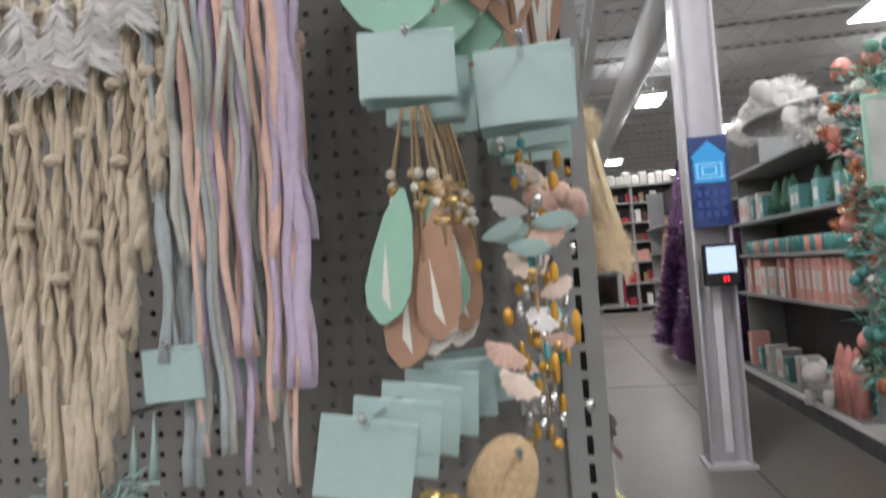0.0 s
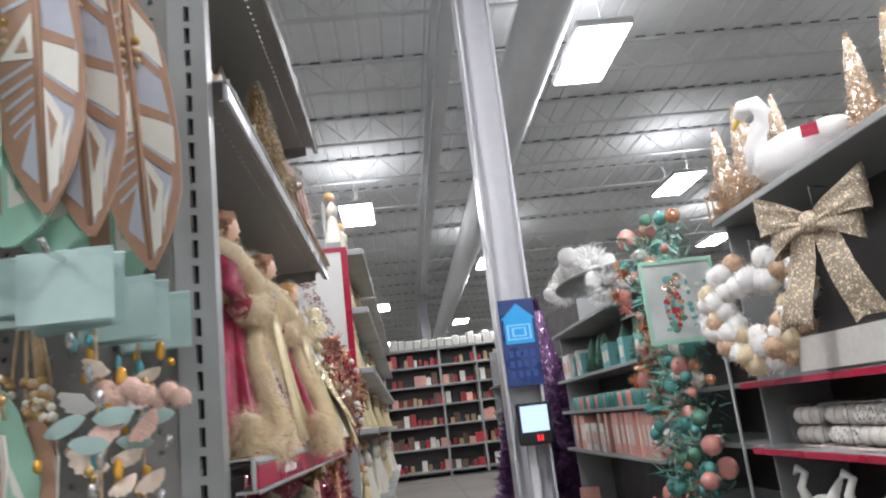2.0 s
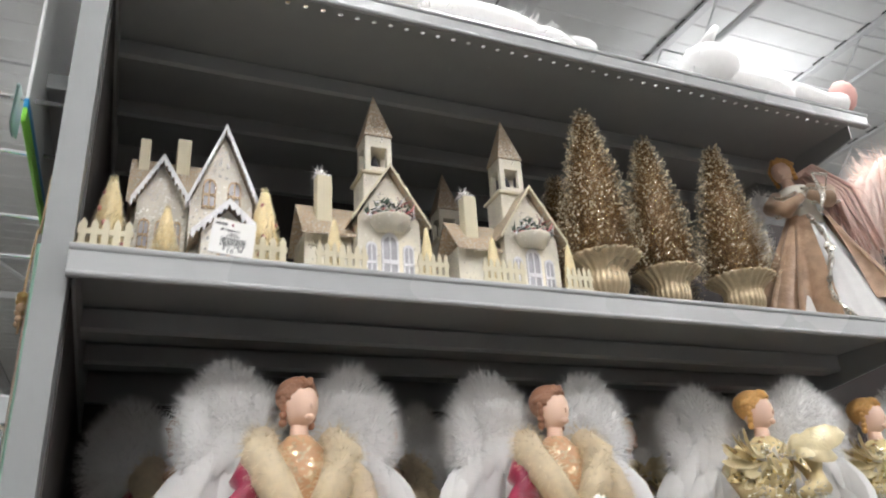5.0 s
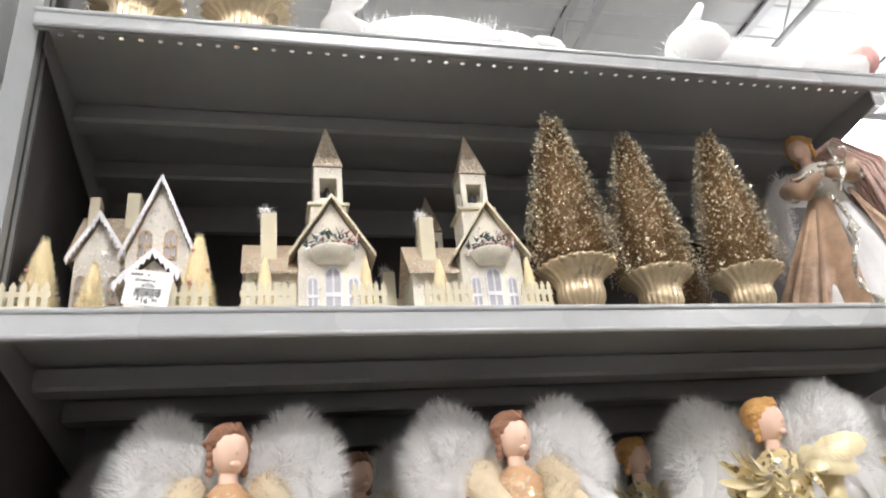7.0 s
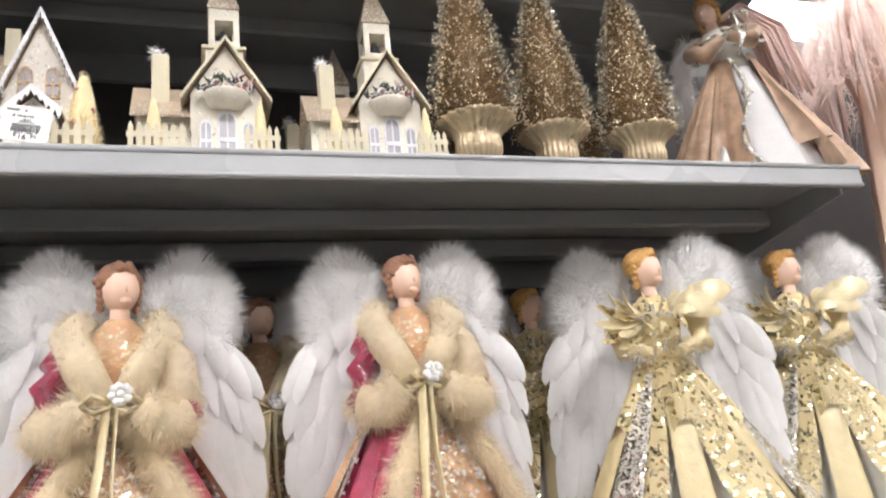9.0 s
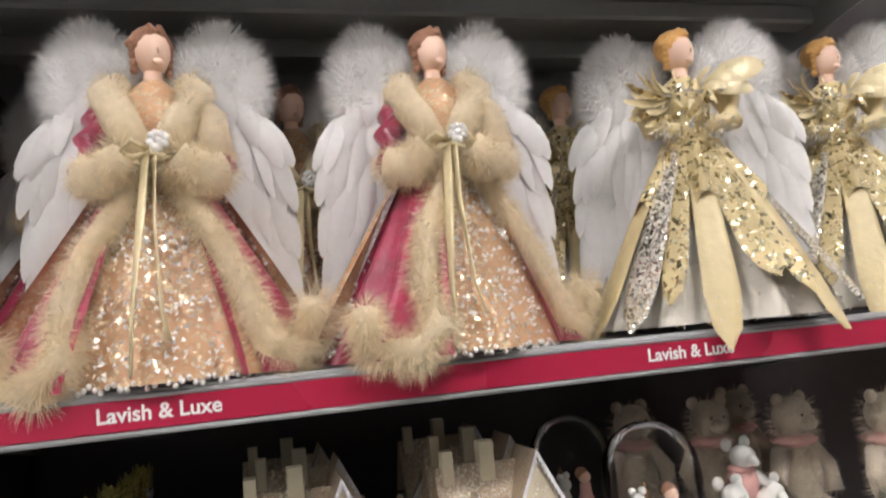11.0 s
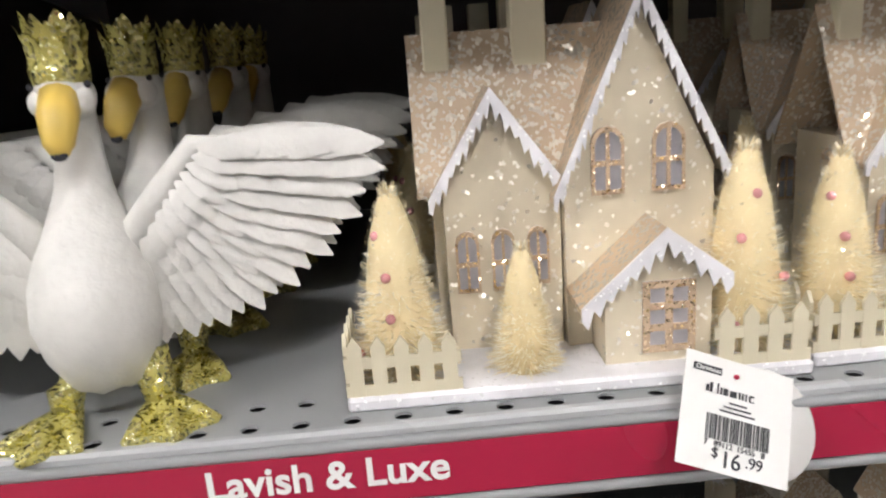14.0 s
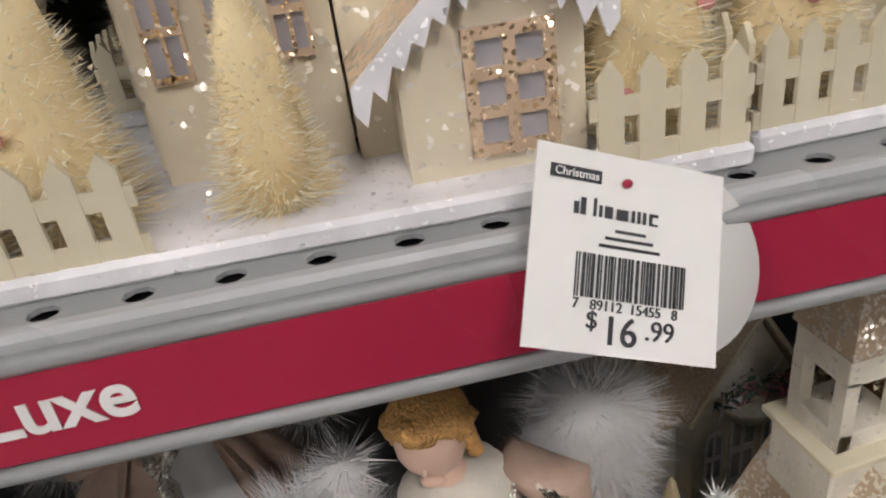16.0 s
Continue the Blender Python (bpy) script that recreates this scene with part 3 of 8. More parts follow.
def feather(b, root, tip, width, mat, bow=0.004, side=None):
    """One broad feather: a curved leaf with a raised quill."""
    root, tip = Vector(root), Vector(tip)
    d = tip - root
    side = (Vector(side) if side is not None else d.cross(Vector((0, 1, 0)))).normalized()
    nrm = d.cross(side).normalized()
    v, f = [], []
    prof = [(0, 0.12), (0.15, 0.6), (0.4, 1.0), (0.7, 0.95), (0.9, 0.6), (1.0, 0.08)]
    for t, w in prof:
        c = root + d * t + nrm * bow * math.sin(math.pi * t) * 2
        v += [c - side * width * 0.5 * w, c + nrm * bow * 0.8 * w, c + side * width * 0.5 * w]
    for i in range(len(prof) - 1):
        f += [(3 * i, 3 * i + 1, 3 * i + 4, 3 * i + 3), (3 * i + 1, 3 * i + 2, 3 * i + 5, 3 * i + 4)]
    b.add(v, f, mat, True)


def icicles(left, apex, right, drop=0.012, width=0.006):
    """A snow edge along a gable: a band with uneven teeth."""
    b = Build()
    for a, c, flip in ((left, apex, 1), (apex, right, 1)):
        a, c = Vector((a[0], 0, a[1])), Vector((c[0], 0, c[1]))
        n = max(4, int((c - a).length / 0.0065))
        for k in range(n):
            p, q = a.lerp(c, k / n), a.lerp(c, (k + 1) / n)
            m = a.lerp(c, (k + 0.5) / n)
            dz = drop * random.uniform(0.45, 1.0)
            v = [p, q, q + Vector((0, 0, -width)), m + Vector((0, 0, -width - dz * 0.6)), p + Vector((0, 0, -width))]
            v2 = [w + Vector((0, 0.0016, 0)) for w in v]
            b.add(v + v2, [(4, 3, 2, 1, 0), (5, 6, 7, 8, 9), (0, 1, 6, 5), (1, 2, 7, 6), (2, 3, 8, 7), (3, 4, 9, 8), (4, 0, 5, 9)])
    return b


def gable_block(poly, y0, depth):
    """A house body with a pointed front: the outline in x and z, pulled back along y."""
    n = len(poly)
    v = [(x, y0, z) for x, z in poly] + [(x, y0 + depth, z) for x, z in poly]
    f = [tuple(range(n)), tuple(reversed(range(n, 2 * n)))] + [(i + n, (i + 1) % n + n, (i + 1) % n, i) for i in range(n)]
    return Build().add(v, f)


def gable_roof(left, apex, right, y0, depth, th=0.003):
    b = Build()
    for a, c in ((left, apex), (apex, right)):
        v = []
        for y in (y0, y0 + depth):
            v += [(a[0], y, a[1]), (c[0], y, c[1]), (c[0], y, c[1] + th), (a[0], y, a[1] + th)]
        b.add(v, [(0, 1, 2, 3), (7, 6, 5, 4), (0, 4, 5, 1), (1, 5, 6, 2), (2, 6, 7, 3), (3, 7, 4, 0)])
    return b


def arched(x, z, w, h, y, th=0.0015):
    """An arched window: frame with cut-outs, and the pane behind."""
    out = [(x - w / 2, z), (x + w / 2, z)] + [(x + w / 2 * math.cos(a), z + h - w / 2 + w / 2 * math.sin(a)) for a in [math.pi * k / 6 for k in range(7)]]
    pane = gable_block([(p[0], p[1]) for p in out], y, th)
    fr = Build()
    cx, cz = x, z + h / 2
    n = len(out)
    s = 0.78
    v = [(p[0], y - th, p[1]) for p in out] + [(cx + (p[0] - cx) * s, y - th, cz + (p[1] - cz) * (s + 0.07)) for p in out] + [(p[0], y, p[1]) for p in out]
    fr.add(v, [(i, (i + 1) % n, n + (i + 1) % n, n + i) for i in range(n)] + [(i + 2 * n, (i + 1) % n + 2 * n, (i + 1) % n, i) for i in range(n)])
    fr.box((x - w * 0.055, y - th, z + 0.001), (x + w * 0.055, y, z + h * 0.93))
    fr.box((x - w * 0.42, y - th * 0.9, z + h * 0.42), (x + w * 0.42, y, z + h * 0.5))
    return fr, pane


def square_window(x, z, w, h, y, rows=3, cols=2, th=0.0016):
    pane = Build().box((x, y, z), (x + w, y + th, z + h))
    fr = Build()
    bar = w * 0.13
    for k in range(cols + 1):
        c = x + (w - bar) * k / cols
        fr.box((c, y - th, z), (c + bar, y, z + h))
    for k in range(rows + 1):
        c = z + (h - bar) * k / rows
        fr.box((x, y - th * 0.9, c), (x + w, y, c + bar))
    return fr, pane


def picket_fence(parent, x0, x1, y, z, height, n, th=0.0018, rails=(0.18, 0.62)):
    """Two rails with single pointed pickets on them."""
    step = (x1 - x0) / n
    w = step * 0.62
    b = Build()
    for r in rails:
        b.box((x0, y + 0.0003, z + height * (r - 0.12)), (x1, y + th - 0.0003, z + height * (r + 0.06)))
    fence = part("fence", b, FENCE, parent)
    for k in range(n):
        x = x0 + step * (k + 0.5) - w / 2
        h = height * random.uniform(0.97, 1.02)
        b = Build().add([(x, y, z), (x + w, y, z), (x + w, y, z + h * 0.84), (x + w / 2, y, z + h), (x, y, z + h * 0.84)] +
                        [(x, y + th, z), (x + w, y + th, z), (x + w, y + th, z + h * 0.84), (x + w / 2, y + th, z + h), (x, y + th, z + h * 0.84)],
                        [(0, 1, 2, 3, 4), (9, 8, 7, 6, 5), (1, 6, 7, 2), (2, 7, 8, 3), (3, 8, 9, 4), (4, 9, 5, 0), (0, 5, 6, 1)])
        part("picket", b, FENCE, fence)
    return fence


def cottage(label, wall, at, group, tree_gold=False):
    t = thing("village_house", label, "decoration", group, at=at)
    part("base", Build().box((0.0, 0.0, 0), (0.21, 0.115, 0.007), bevel=0.0015), SNOW, t, "white glittered base board")
    part("main_block", gable_block([(0.045, 0.007), (0.175, 0.007), (0.175, 0.095), (0.045, 0.095)], 0.06, 0.045), wall, t)
    rf = Build()
    v = [(0.038, 0.047, 0.088), (0.15, 0.047, 0.088), (0.15, 0.083, 0.161), (0.038, 0.083, 0.161), (0.038, 0.118, 0.088), (0.15, 0.118, 0.088)]
    rf.add(v + [(x, y, z - 0.003) for x, y, z in v], [(0, 1, 2, 3), (3, 2, 5, 4), (7, 6, 9, 8), (8, 9, 10, 11), (0, 3, 9, 6), (3, 4, 10, 9), (1, 7, 8, 2), (2, 8, 11, 5), (0, 6, 7, 1)])
    part("main_roof", rf, ROOFGOLD, t, "champagne glittered roof")
    # left wing, tall gable, porch
    for nm, poly, y0, dep, roof, (dl, da, dr) in (
        ("left_wing", [(0.050, 0.007), (0.106, 0.007), (0.106, 0.088), (0.074, 0.128), (0.050, 0.088)], 0.046, 0.03, ((0.043, 0.082), (0.0745, 0.132), (0.108, 0.086)), (0.041, 0.0745, 0.108)),
        ("tall_gable", [(0.107, 0.007), (0.178, 0.007), (0.178, 0.092), (0.142, 0.168), (0.107, 0.088)], 0.040, 0.06, ((0.101, 0.080), (0.142, 0.172), (0.184, 0.088)), (0.1, 0.142, 0.184)),
        ("porch", [(0.119, 0.007), (0.168, 0.007), (0.168, 0.046), (0.1455, 0.064), (0.119, 0.041)], 0.014, 0.03, ((0.107, 0.034), (0.1455, 0.0685), (0.175, 0.046)), (0.1, 0.14, 0.18))):
        part(nm, gable_block(poly, y0, dep), wall, t)
        part("gable_roof", gable_roof(*roof, y0 - 0.005, dep + 0.006), ROOFGOLD, t)
        o = part("snow_edge", icicles(*roof), SNOW, t, "white glittered icicle edge")
        o.location = (0, y0 - 0.0072, 0.0035)
    for x, z, w, h, y in ((0.060, 0.037, 0.0115, 0.031, 0.0455), (0.0775, 0.037, 0.0115, 0.031, 0.0455), (0.0945, 0.039, 0.0105, 0.029, 0.0455), (0.1275, 0.082, 0.0155, 0.032, 0.0395), (0.156, 0.082, 0.0155, 0.032, 0.0395)):
        fr, pane = arched(x, z, w, h, y)
        o = part("window", pane, PANE, t)
        part("window_frame", fr, GOLDFRAME, o, "gold glittered frame")
    fr, pane = square_window(0.136, 0.012, 0.024, 0.034, 0.0135)
    o = part("door", pane, PANE, t)
    part("door_frame", fr, GOLDFRAME, o, "gold glittered frame")
    for x, y, w, z1 in ((0.046, 0.074, 0.013, 0.180), (0.090, 0.074, 0.017, 0.186)):
        part("chimney", Build().box((x, y, 0.138), (x + w, y + w, z1), bevel=0.0008), FENCE, t)
    mats = [TINSEL, TINSEL] if tree_gold else [SISAL, SISALTIP]
    for x, y, h, r in ((0.025, 0.030, 0.090, 0.0265), (0.083, 0.022, 0.060, 0.018), (0.190, 0.032, 0.098, 0.028)):
        b = Build()
        brush(b, (x, y, 0.007), h, r * 1.12, 4200, 0, 1, 0.86, 0.0008)
        for k in range(70):
            hh, a = random.random(), random.uniform(0, 2 * math.pi)
            rr = r * 1.12 * (1 - 0.86 * hh)
            p = Vector((x + rr * math.cos(a), y + rr * math.sin(a), 0.007 + h * hh))
            b.blade(p, p + Vector((random.gauss(0, 0.001), random.gauss(0, 0.001), 0.0014)), 0.0016, 2)
        o = part("bottle_brush_tree", b, mats + [SPARKLE], t, "cream bottle-brush tree with glitter")
        if h > 0.07:
            for k in range(4):
                a, hh = random.uniform(-2.6, -0.5), (0.15, 0.35, 0.55, 0.75)[k]
                rr = r * (1 - hh * 0.86) * 0.95
                part("bauble", Build().ball((x + rr * math.cos(a), y + rr * math.sin(a), 0.007 + h * hh), 0.0024, n=10), PINKBALL, o)
    picket_fence(t, 0.0, 0.052, 0.002, 0.005, 0.030, 5)
    picket_fence(t, 0.165, 0.209, 0.002, 0.005, 0.030, 4)
    side = picket_fence(t, 0.0, 0.045, 0.0, 0.005, 0.030, 4)
    side.matrix_basis = pose(0.0015, 0.004, 0, 0, 0, 90)
    return t


def chapel(at):
    t = thing("village_church", "cream glittered card village church with gold steeple on the shelf", "decoration", "village churches", at=at)
    W = glitter("ivory_card_with_glitter", (0.79, 0.74, 0.62), (1.0, 0.95, 0.86), 560, 0.09, metal=0.2)
    part("base", Build().box((0, -0.032, 0), (0.163, 0.115, 0.006), bevel=0.001), SNOW, t)
    part("left_wing", gable_block([(0.006, 0.006), (0.09, 0.006), (0.09, 0.088), (0.006, 0.088)], 0.045, 0.06), W, t)
    rf = Build()
    v = [(0.0, 0.03, 0.082), (0.1, 0.03, 0.082), (0.1, 0.075, 0.138), (0.0, 0.075, 0.138), (0.0, 0.115, 0.082), (0.1, 0.115, 0.082)]
    rf.add(v + [(x, y, z - 0.003) for x, y, z in v], [(0, 1, 2, 3), (3, 2, 5, 4), (7, 6, 9, 8), (8, 9, 10, 11), (0, 3, 9, 6), (3, 4, 10, 9), (0, 6, 7, 1)])
    part("roof", rf, ROOFGOLD, t, "champagne glittered roof")
    part("front_gable", gable_block([(0.066, 0.006), (0.148, 0.006), (0.148, 0.105), (0.107, 0.172), (0.066, 0.105)], 0.022, 0.085), W, t)
    part("gable_roof", gable_roof((0.055, 0.094), (0.107, 0.176), (0.159, 0.094), 0.012, 0.096), ROOFGOLD, t)
    o = part("snow_edge", icicles((0.055, 0.094), (0.107, 0.176), (0.159, 0.094), 0.006, 0.004), FENCE, t, "scalloped cream edge")
    o.location = (0, 0.0095, 0.004)
    part("chimney", Build().box((0.022, 0.05, 0.1), (0.042, 0.068, 0.172), bevel=0.001), FENCE, t)
    b = Build()
    fluff(b, [(0.03, 0.06, 0.172), (0.026, 0.06, 0.18)], 0.006, 90, 0, 0.009, 0.002)
    part("smoke_puff", b, PLUME, t, "white cotton smoke")
    # steeple
    part("tower_base", Build().box((0.084, 0.052, 0.13), (0.130, 0.098, 0.185), bevel=0.001), W, t)
    b = Build()
    for xa in (0.089, 0.119):
        for ya in (0.057, 0.086):
            b.box((xa, ya, 0.188), (xa + 0.0075, ya + 0.0075, 0.232))
    b.box((0.089, 0.057, 0.188), (0.1265, 0.0935, 0.2), bevel=0.0005)
    b.box((0.089, 0.057, 0.23), (0.1265, 0.0935, 0.248), bevel=0.0005)
    part("belfry", b, W, t)
    part("cornice", Build().box((0.080, 0.048, 0.184), (0.134, 0.102, 0.189), bevel=0.001), FENCE, t)
    part("bell", Build().lathe([(0.007, 0.206), (0.006, 0.212), (0.004, 0.22), (0.0008, 0.226)], 10, 0, Matrix.Translation((0.1077, 0.075, 0))), INK, t)
    part("spire", Build().lathe([(0.0285, 0.247), (0.0285, 0.249), (0.0005, 0.325)], 4, 0, Matrix.Translation((0.1077, 0.0752, 0)) @ pose(0, 0, 0, 0, 0, 45), smooth=False), ROOFGOLD, t, "gold glittered spire")
    # windows, balcony, garland
    for x, z, w, h in ((0.083, 0.022, 0.014, 0.05), (0.107, 0.014, 0.022, 0.072), (0.131, 0.022, 0.014, 0.05)):
        fr, pane = arched(x, z, w, h, 0.0215)
        o = part("window", pane, PANE, t)
        part("window_frame", fr, SNOW, o, "white frame")
    part("balcony", Build().lathe([(0.018, 0.086), (0.027, 0.1), (0.027, 0.103)], 16, 0, Matrix.Translation((0.107, 0.02, 0))), W, t)
    b = Build()
    for k in range(150):
        a = random.uniform(0, math.pi)
        p = Vector((0.107 + 0.026 * math.cos(a) + random.gauss(0, 0.004), 0.011 + random.gauss(0, 0.003), 0.104 + 0.022 * random.random() * math.sin(a)))
        b.blade(p, p + Vector((random.gauss(0, 0.006), random.gauss(-0.004, 0.003), random.gauss(0.002, 0.006))), 0.004, random.choice((0, 0, 1, 2)))
    part("garland", b, [material("frosted_pine", (0.09, 0.13, 0.10), 0.7), SNOW, PINKBALL], t, "frosted pine garland with pink berries")
    for x, r, h in ((0.028, 0.017, 0.075), (0.142, 0.015, 0.078)):
        b = Build()
        brush(b, (x, -0.012, 0.006), h, r, 900, 0, 1, 0.86, 0.0011)
        part("bottle_brush_tree", b, [SISAL, SISALTIP], t)
    picket_fence(t, 0.002, 0.062, -0.031, 0.006, 0.036, 7)
    picket_fence(t, 0.122, 0.162, -0.031, 0.006, 0.036, 5)
    return t


def urn_tree(at, s=1.0):
    t = thing("potted_tinsel_tree", "gold tinsel bottle-brush tree in a fluted gold urn", "decoration", "gold urn trees", at=at)
    part("urn", Build().lathe([(0.027, 0), (0.029, 0.004), (0.026, 0.009), (0.017, 0.014), (0.0165, 0.019), (0.024, 0.026), (0.0285, 0.036), (0.029, 0.046), (0.0275, 0.054), (0.031, 0.062), (0.040, 0.071), (0.049, 0.077), (0.050, 0.080), (0.046, 0.0805), (0.038, 0.075), (0.001, 0.072)], 96, 0, None, True, 0.05, 24), URN, t, "fluted antique gold urn")
    b = Build()
    H, R = 0.232, 0.059
    b.lathe([(0.02, 0.072), (0.03, 0.10), (0.024, 0.19), (0.012, 0.26), (0.001, 0.295)], 12, 0)
    for k in range(7200):
        h = random.random() ** 1.1
        r = R * (1 - 0.78 * h ** 1.5) * random.uniform(0.8, 1.08)
        a = random.uniform(0, 2 * math.pi)
        z = 0.074 + H * h
        d = Vector((math.cos(a), math.sin(a), 0))
        tip = d * r + Vector((0, 0, z + random.uniform(-0.006, 0.014)))
        b.blade(d * r * 0.3 + Vector((0, 0, z - 0.004)), tip, random.uniform(0.0007, 0.0012), 0)
        if random.random() < 0.32:
            e = Vector((random.gauss(0, 1), random.gauss(0, 1), random.gauss(0, 1))).normalized() * 0.0030
            b.blade(tip, tip + e, 0.0026, 1)
    part("tree", b, [TINSEL, SPARKLE], t)
    return t


# ---------------------------------------------------------------- angel dolls, each one plain mesh
def wing(b, side, mat, top=0.354, spread=0.108):
    """A rounded wing: thick down above, layered feathers that hang below it."""
    for row, (n, ln, z0) in enumerate(((12, 0.172, -0.045), (12, 0.132, -0.022), (11, 0.100, 0.0), (10, 0.070, 0.016))):
        for k in range(n):
            u = k / (n - 1)
            x = side * (0.022 + spread * 0.80 * u)
            z = top - 0.06 + z0 + 0.04 * math.sin(math.pi * min(1, u * 1.15)) - 0.03 * u
            L = ln * (1.05 - 0.35 * abs(u - 0.6)) * random.uniform(0.92, 1.08)
            y = 0.056 - row * 0.006 + 0.0025 * (k % 2)
            feather(b, (x, y, z), (x + side * (0.002 + 0.026 * u), y - 0.006, z - L), 0.021, mat, 0.003, (1, random.uniform(-0.45, 0.45), 0.1))
    # lobes of down
    for cx, cz, rx, rz, n in ((0.040, -0.030, 0.026, 0.044, 1500), (0.074, -0.014, 0.036, 0.048, 2800), (0.104, -0.040, 0.024, 0.052, 1800)):
        c = Vector((side * cx * spread / 0.122, 0.042, top + cz))
        b.ball(c, (rx * 0.86, 0.016, rz * 0.86), mat, 16)
        for k in range(n):
            d = Vector((random.gauss(0, 1), random.gauss(-0.3, 0.8), random.gauss(0, 1))).normalized()
            p = c + Vector((d.x * rx * 0.84, d.y * 0.015, d.z * rz * 0.84))
            e = (Vector((d.x + side * 0.25, d.y * 0.5, d.z * 0.8 + 0.25)) + Vector((random.gauss(0, 0.3), random.gauss(0, 0.3), random.gauss(0, 0.3)))).normalized()
            b.blade(p, p + e * random.uniform(0.007, 0.023), 0.0009, mat)


def doll_head(b, z, hair, skin, turn=0.0, r=0.021):
    """A plain oval head under hair that is swept back into a low roll."""
    m = pose(0, 0, z, 0, 0, turn)
    b.ball((0, -0.001, 0), (r * 0.84, r * 0.93, r * 1.12), skin, 18, m)
    b.ball((0, -r * 0.93, -0.003), (0.0018, 0.003, 0.0035), skin, 8, m)
    b.ball((0, -r * 0.80, -0.0145), (0.006, 0.004, 0.004), skin, 8, m)
    b.ball((0, 0.0065, 0.010), (r * 1.0, r * 1.05, r * 0.98), hair, 18, m)
    b.ball((0, 0.017, 0.012), (r * 0.72, r * 0.62, r * 0.72), hair, 14, m)
    for s in (-1, 1):
        for k in range(8):
            u = k / 7
            x0, z0 = s * r * (0.05 + 0.80 * u), r * (0.98 - 0.62 * u)
            y0 = -r * (0.80 - 0.55 * u)
            b.tube([(x0 * 0.8, y0, z0 - 0.004), (s * r * (0.22 + 0.72 * u), y0 + 0.006, z0 + 0.0035), (s * r * (0.3 + 0.72 * u), 0.006, r * (1.05 - 0.6 * u)), (s * r * 0.35, 0.022, r * (0.75 - 0.5 * u))], [0.0028, 0.0042, 0.0042, 0.003], 6, hair, m)
        for k in range(4):
            b.ball((s * r * (0.92 - 0.03 * k), 0.001 + 0.001 * k, 0.004 - 0.0075 * k), (0.0042, 0.0042, 0.0048), hair, 8, m)
    b.tube([(0, 0.0, z - 0.045), (0, 0, z - 0.015)], [0.011, 0.0085], 10, skin)


def folds(b, z0, z1, r0, r1, mat, lobes=9, depth=0.08, a0=-180, a1=180, power=1.15, sq=0.72, n=72, drop=0.0):
    """A skirt, or a sector of one, with soft folds."""
    rows = 14
    v, f = [], []
    for j in range(rows + 1):
        t = j / rows
        r = r0 + (r1 - r0) * t ** power
        z = z0 + (z1 - z0) * t
        for i in range(n + 1):
            a = radians(a0 + (a1 - a0) * i / n)
            w = 1 + depth * (1 - t) * math.cos(lobes * a + 0.6) + 0.03 * (1 - t) * math.cos(2.3 * lobes * a)
            v.append((r * w * math.sin(a), -r * w * math.cos(a) * sq, z + drop * (1 - t) * math.cos(lobes * a)))
    for j in range(rows):
        for i in range(n):
            k = j * (n + 1) + i
            f.append((k, k + 1, k + n + 2, k + n + 1))
    b.add(v, f, mat, True)


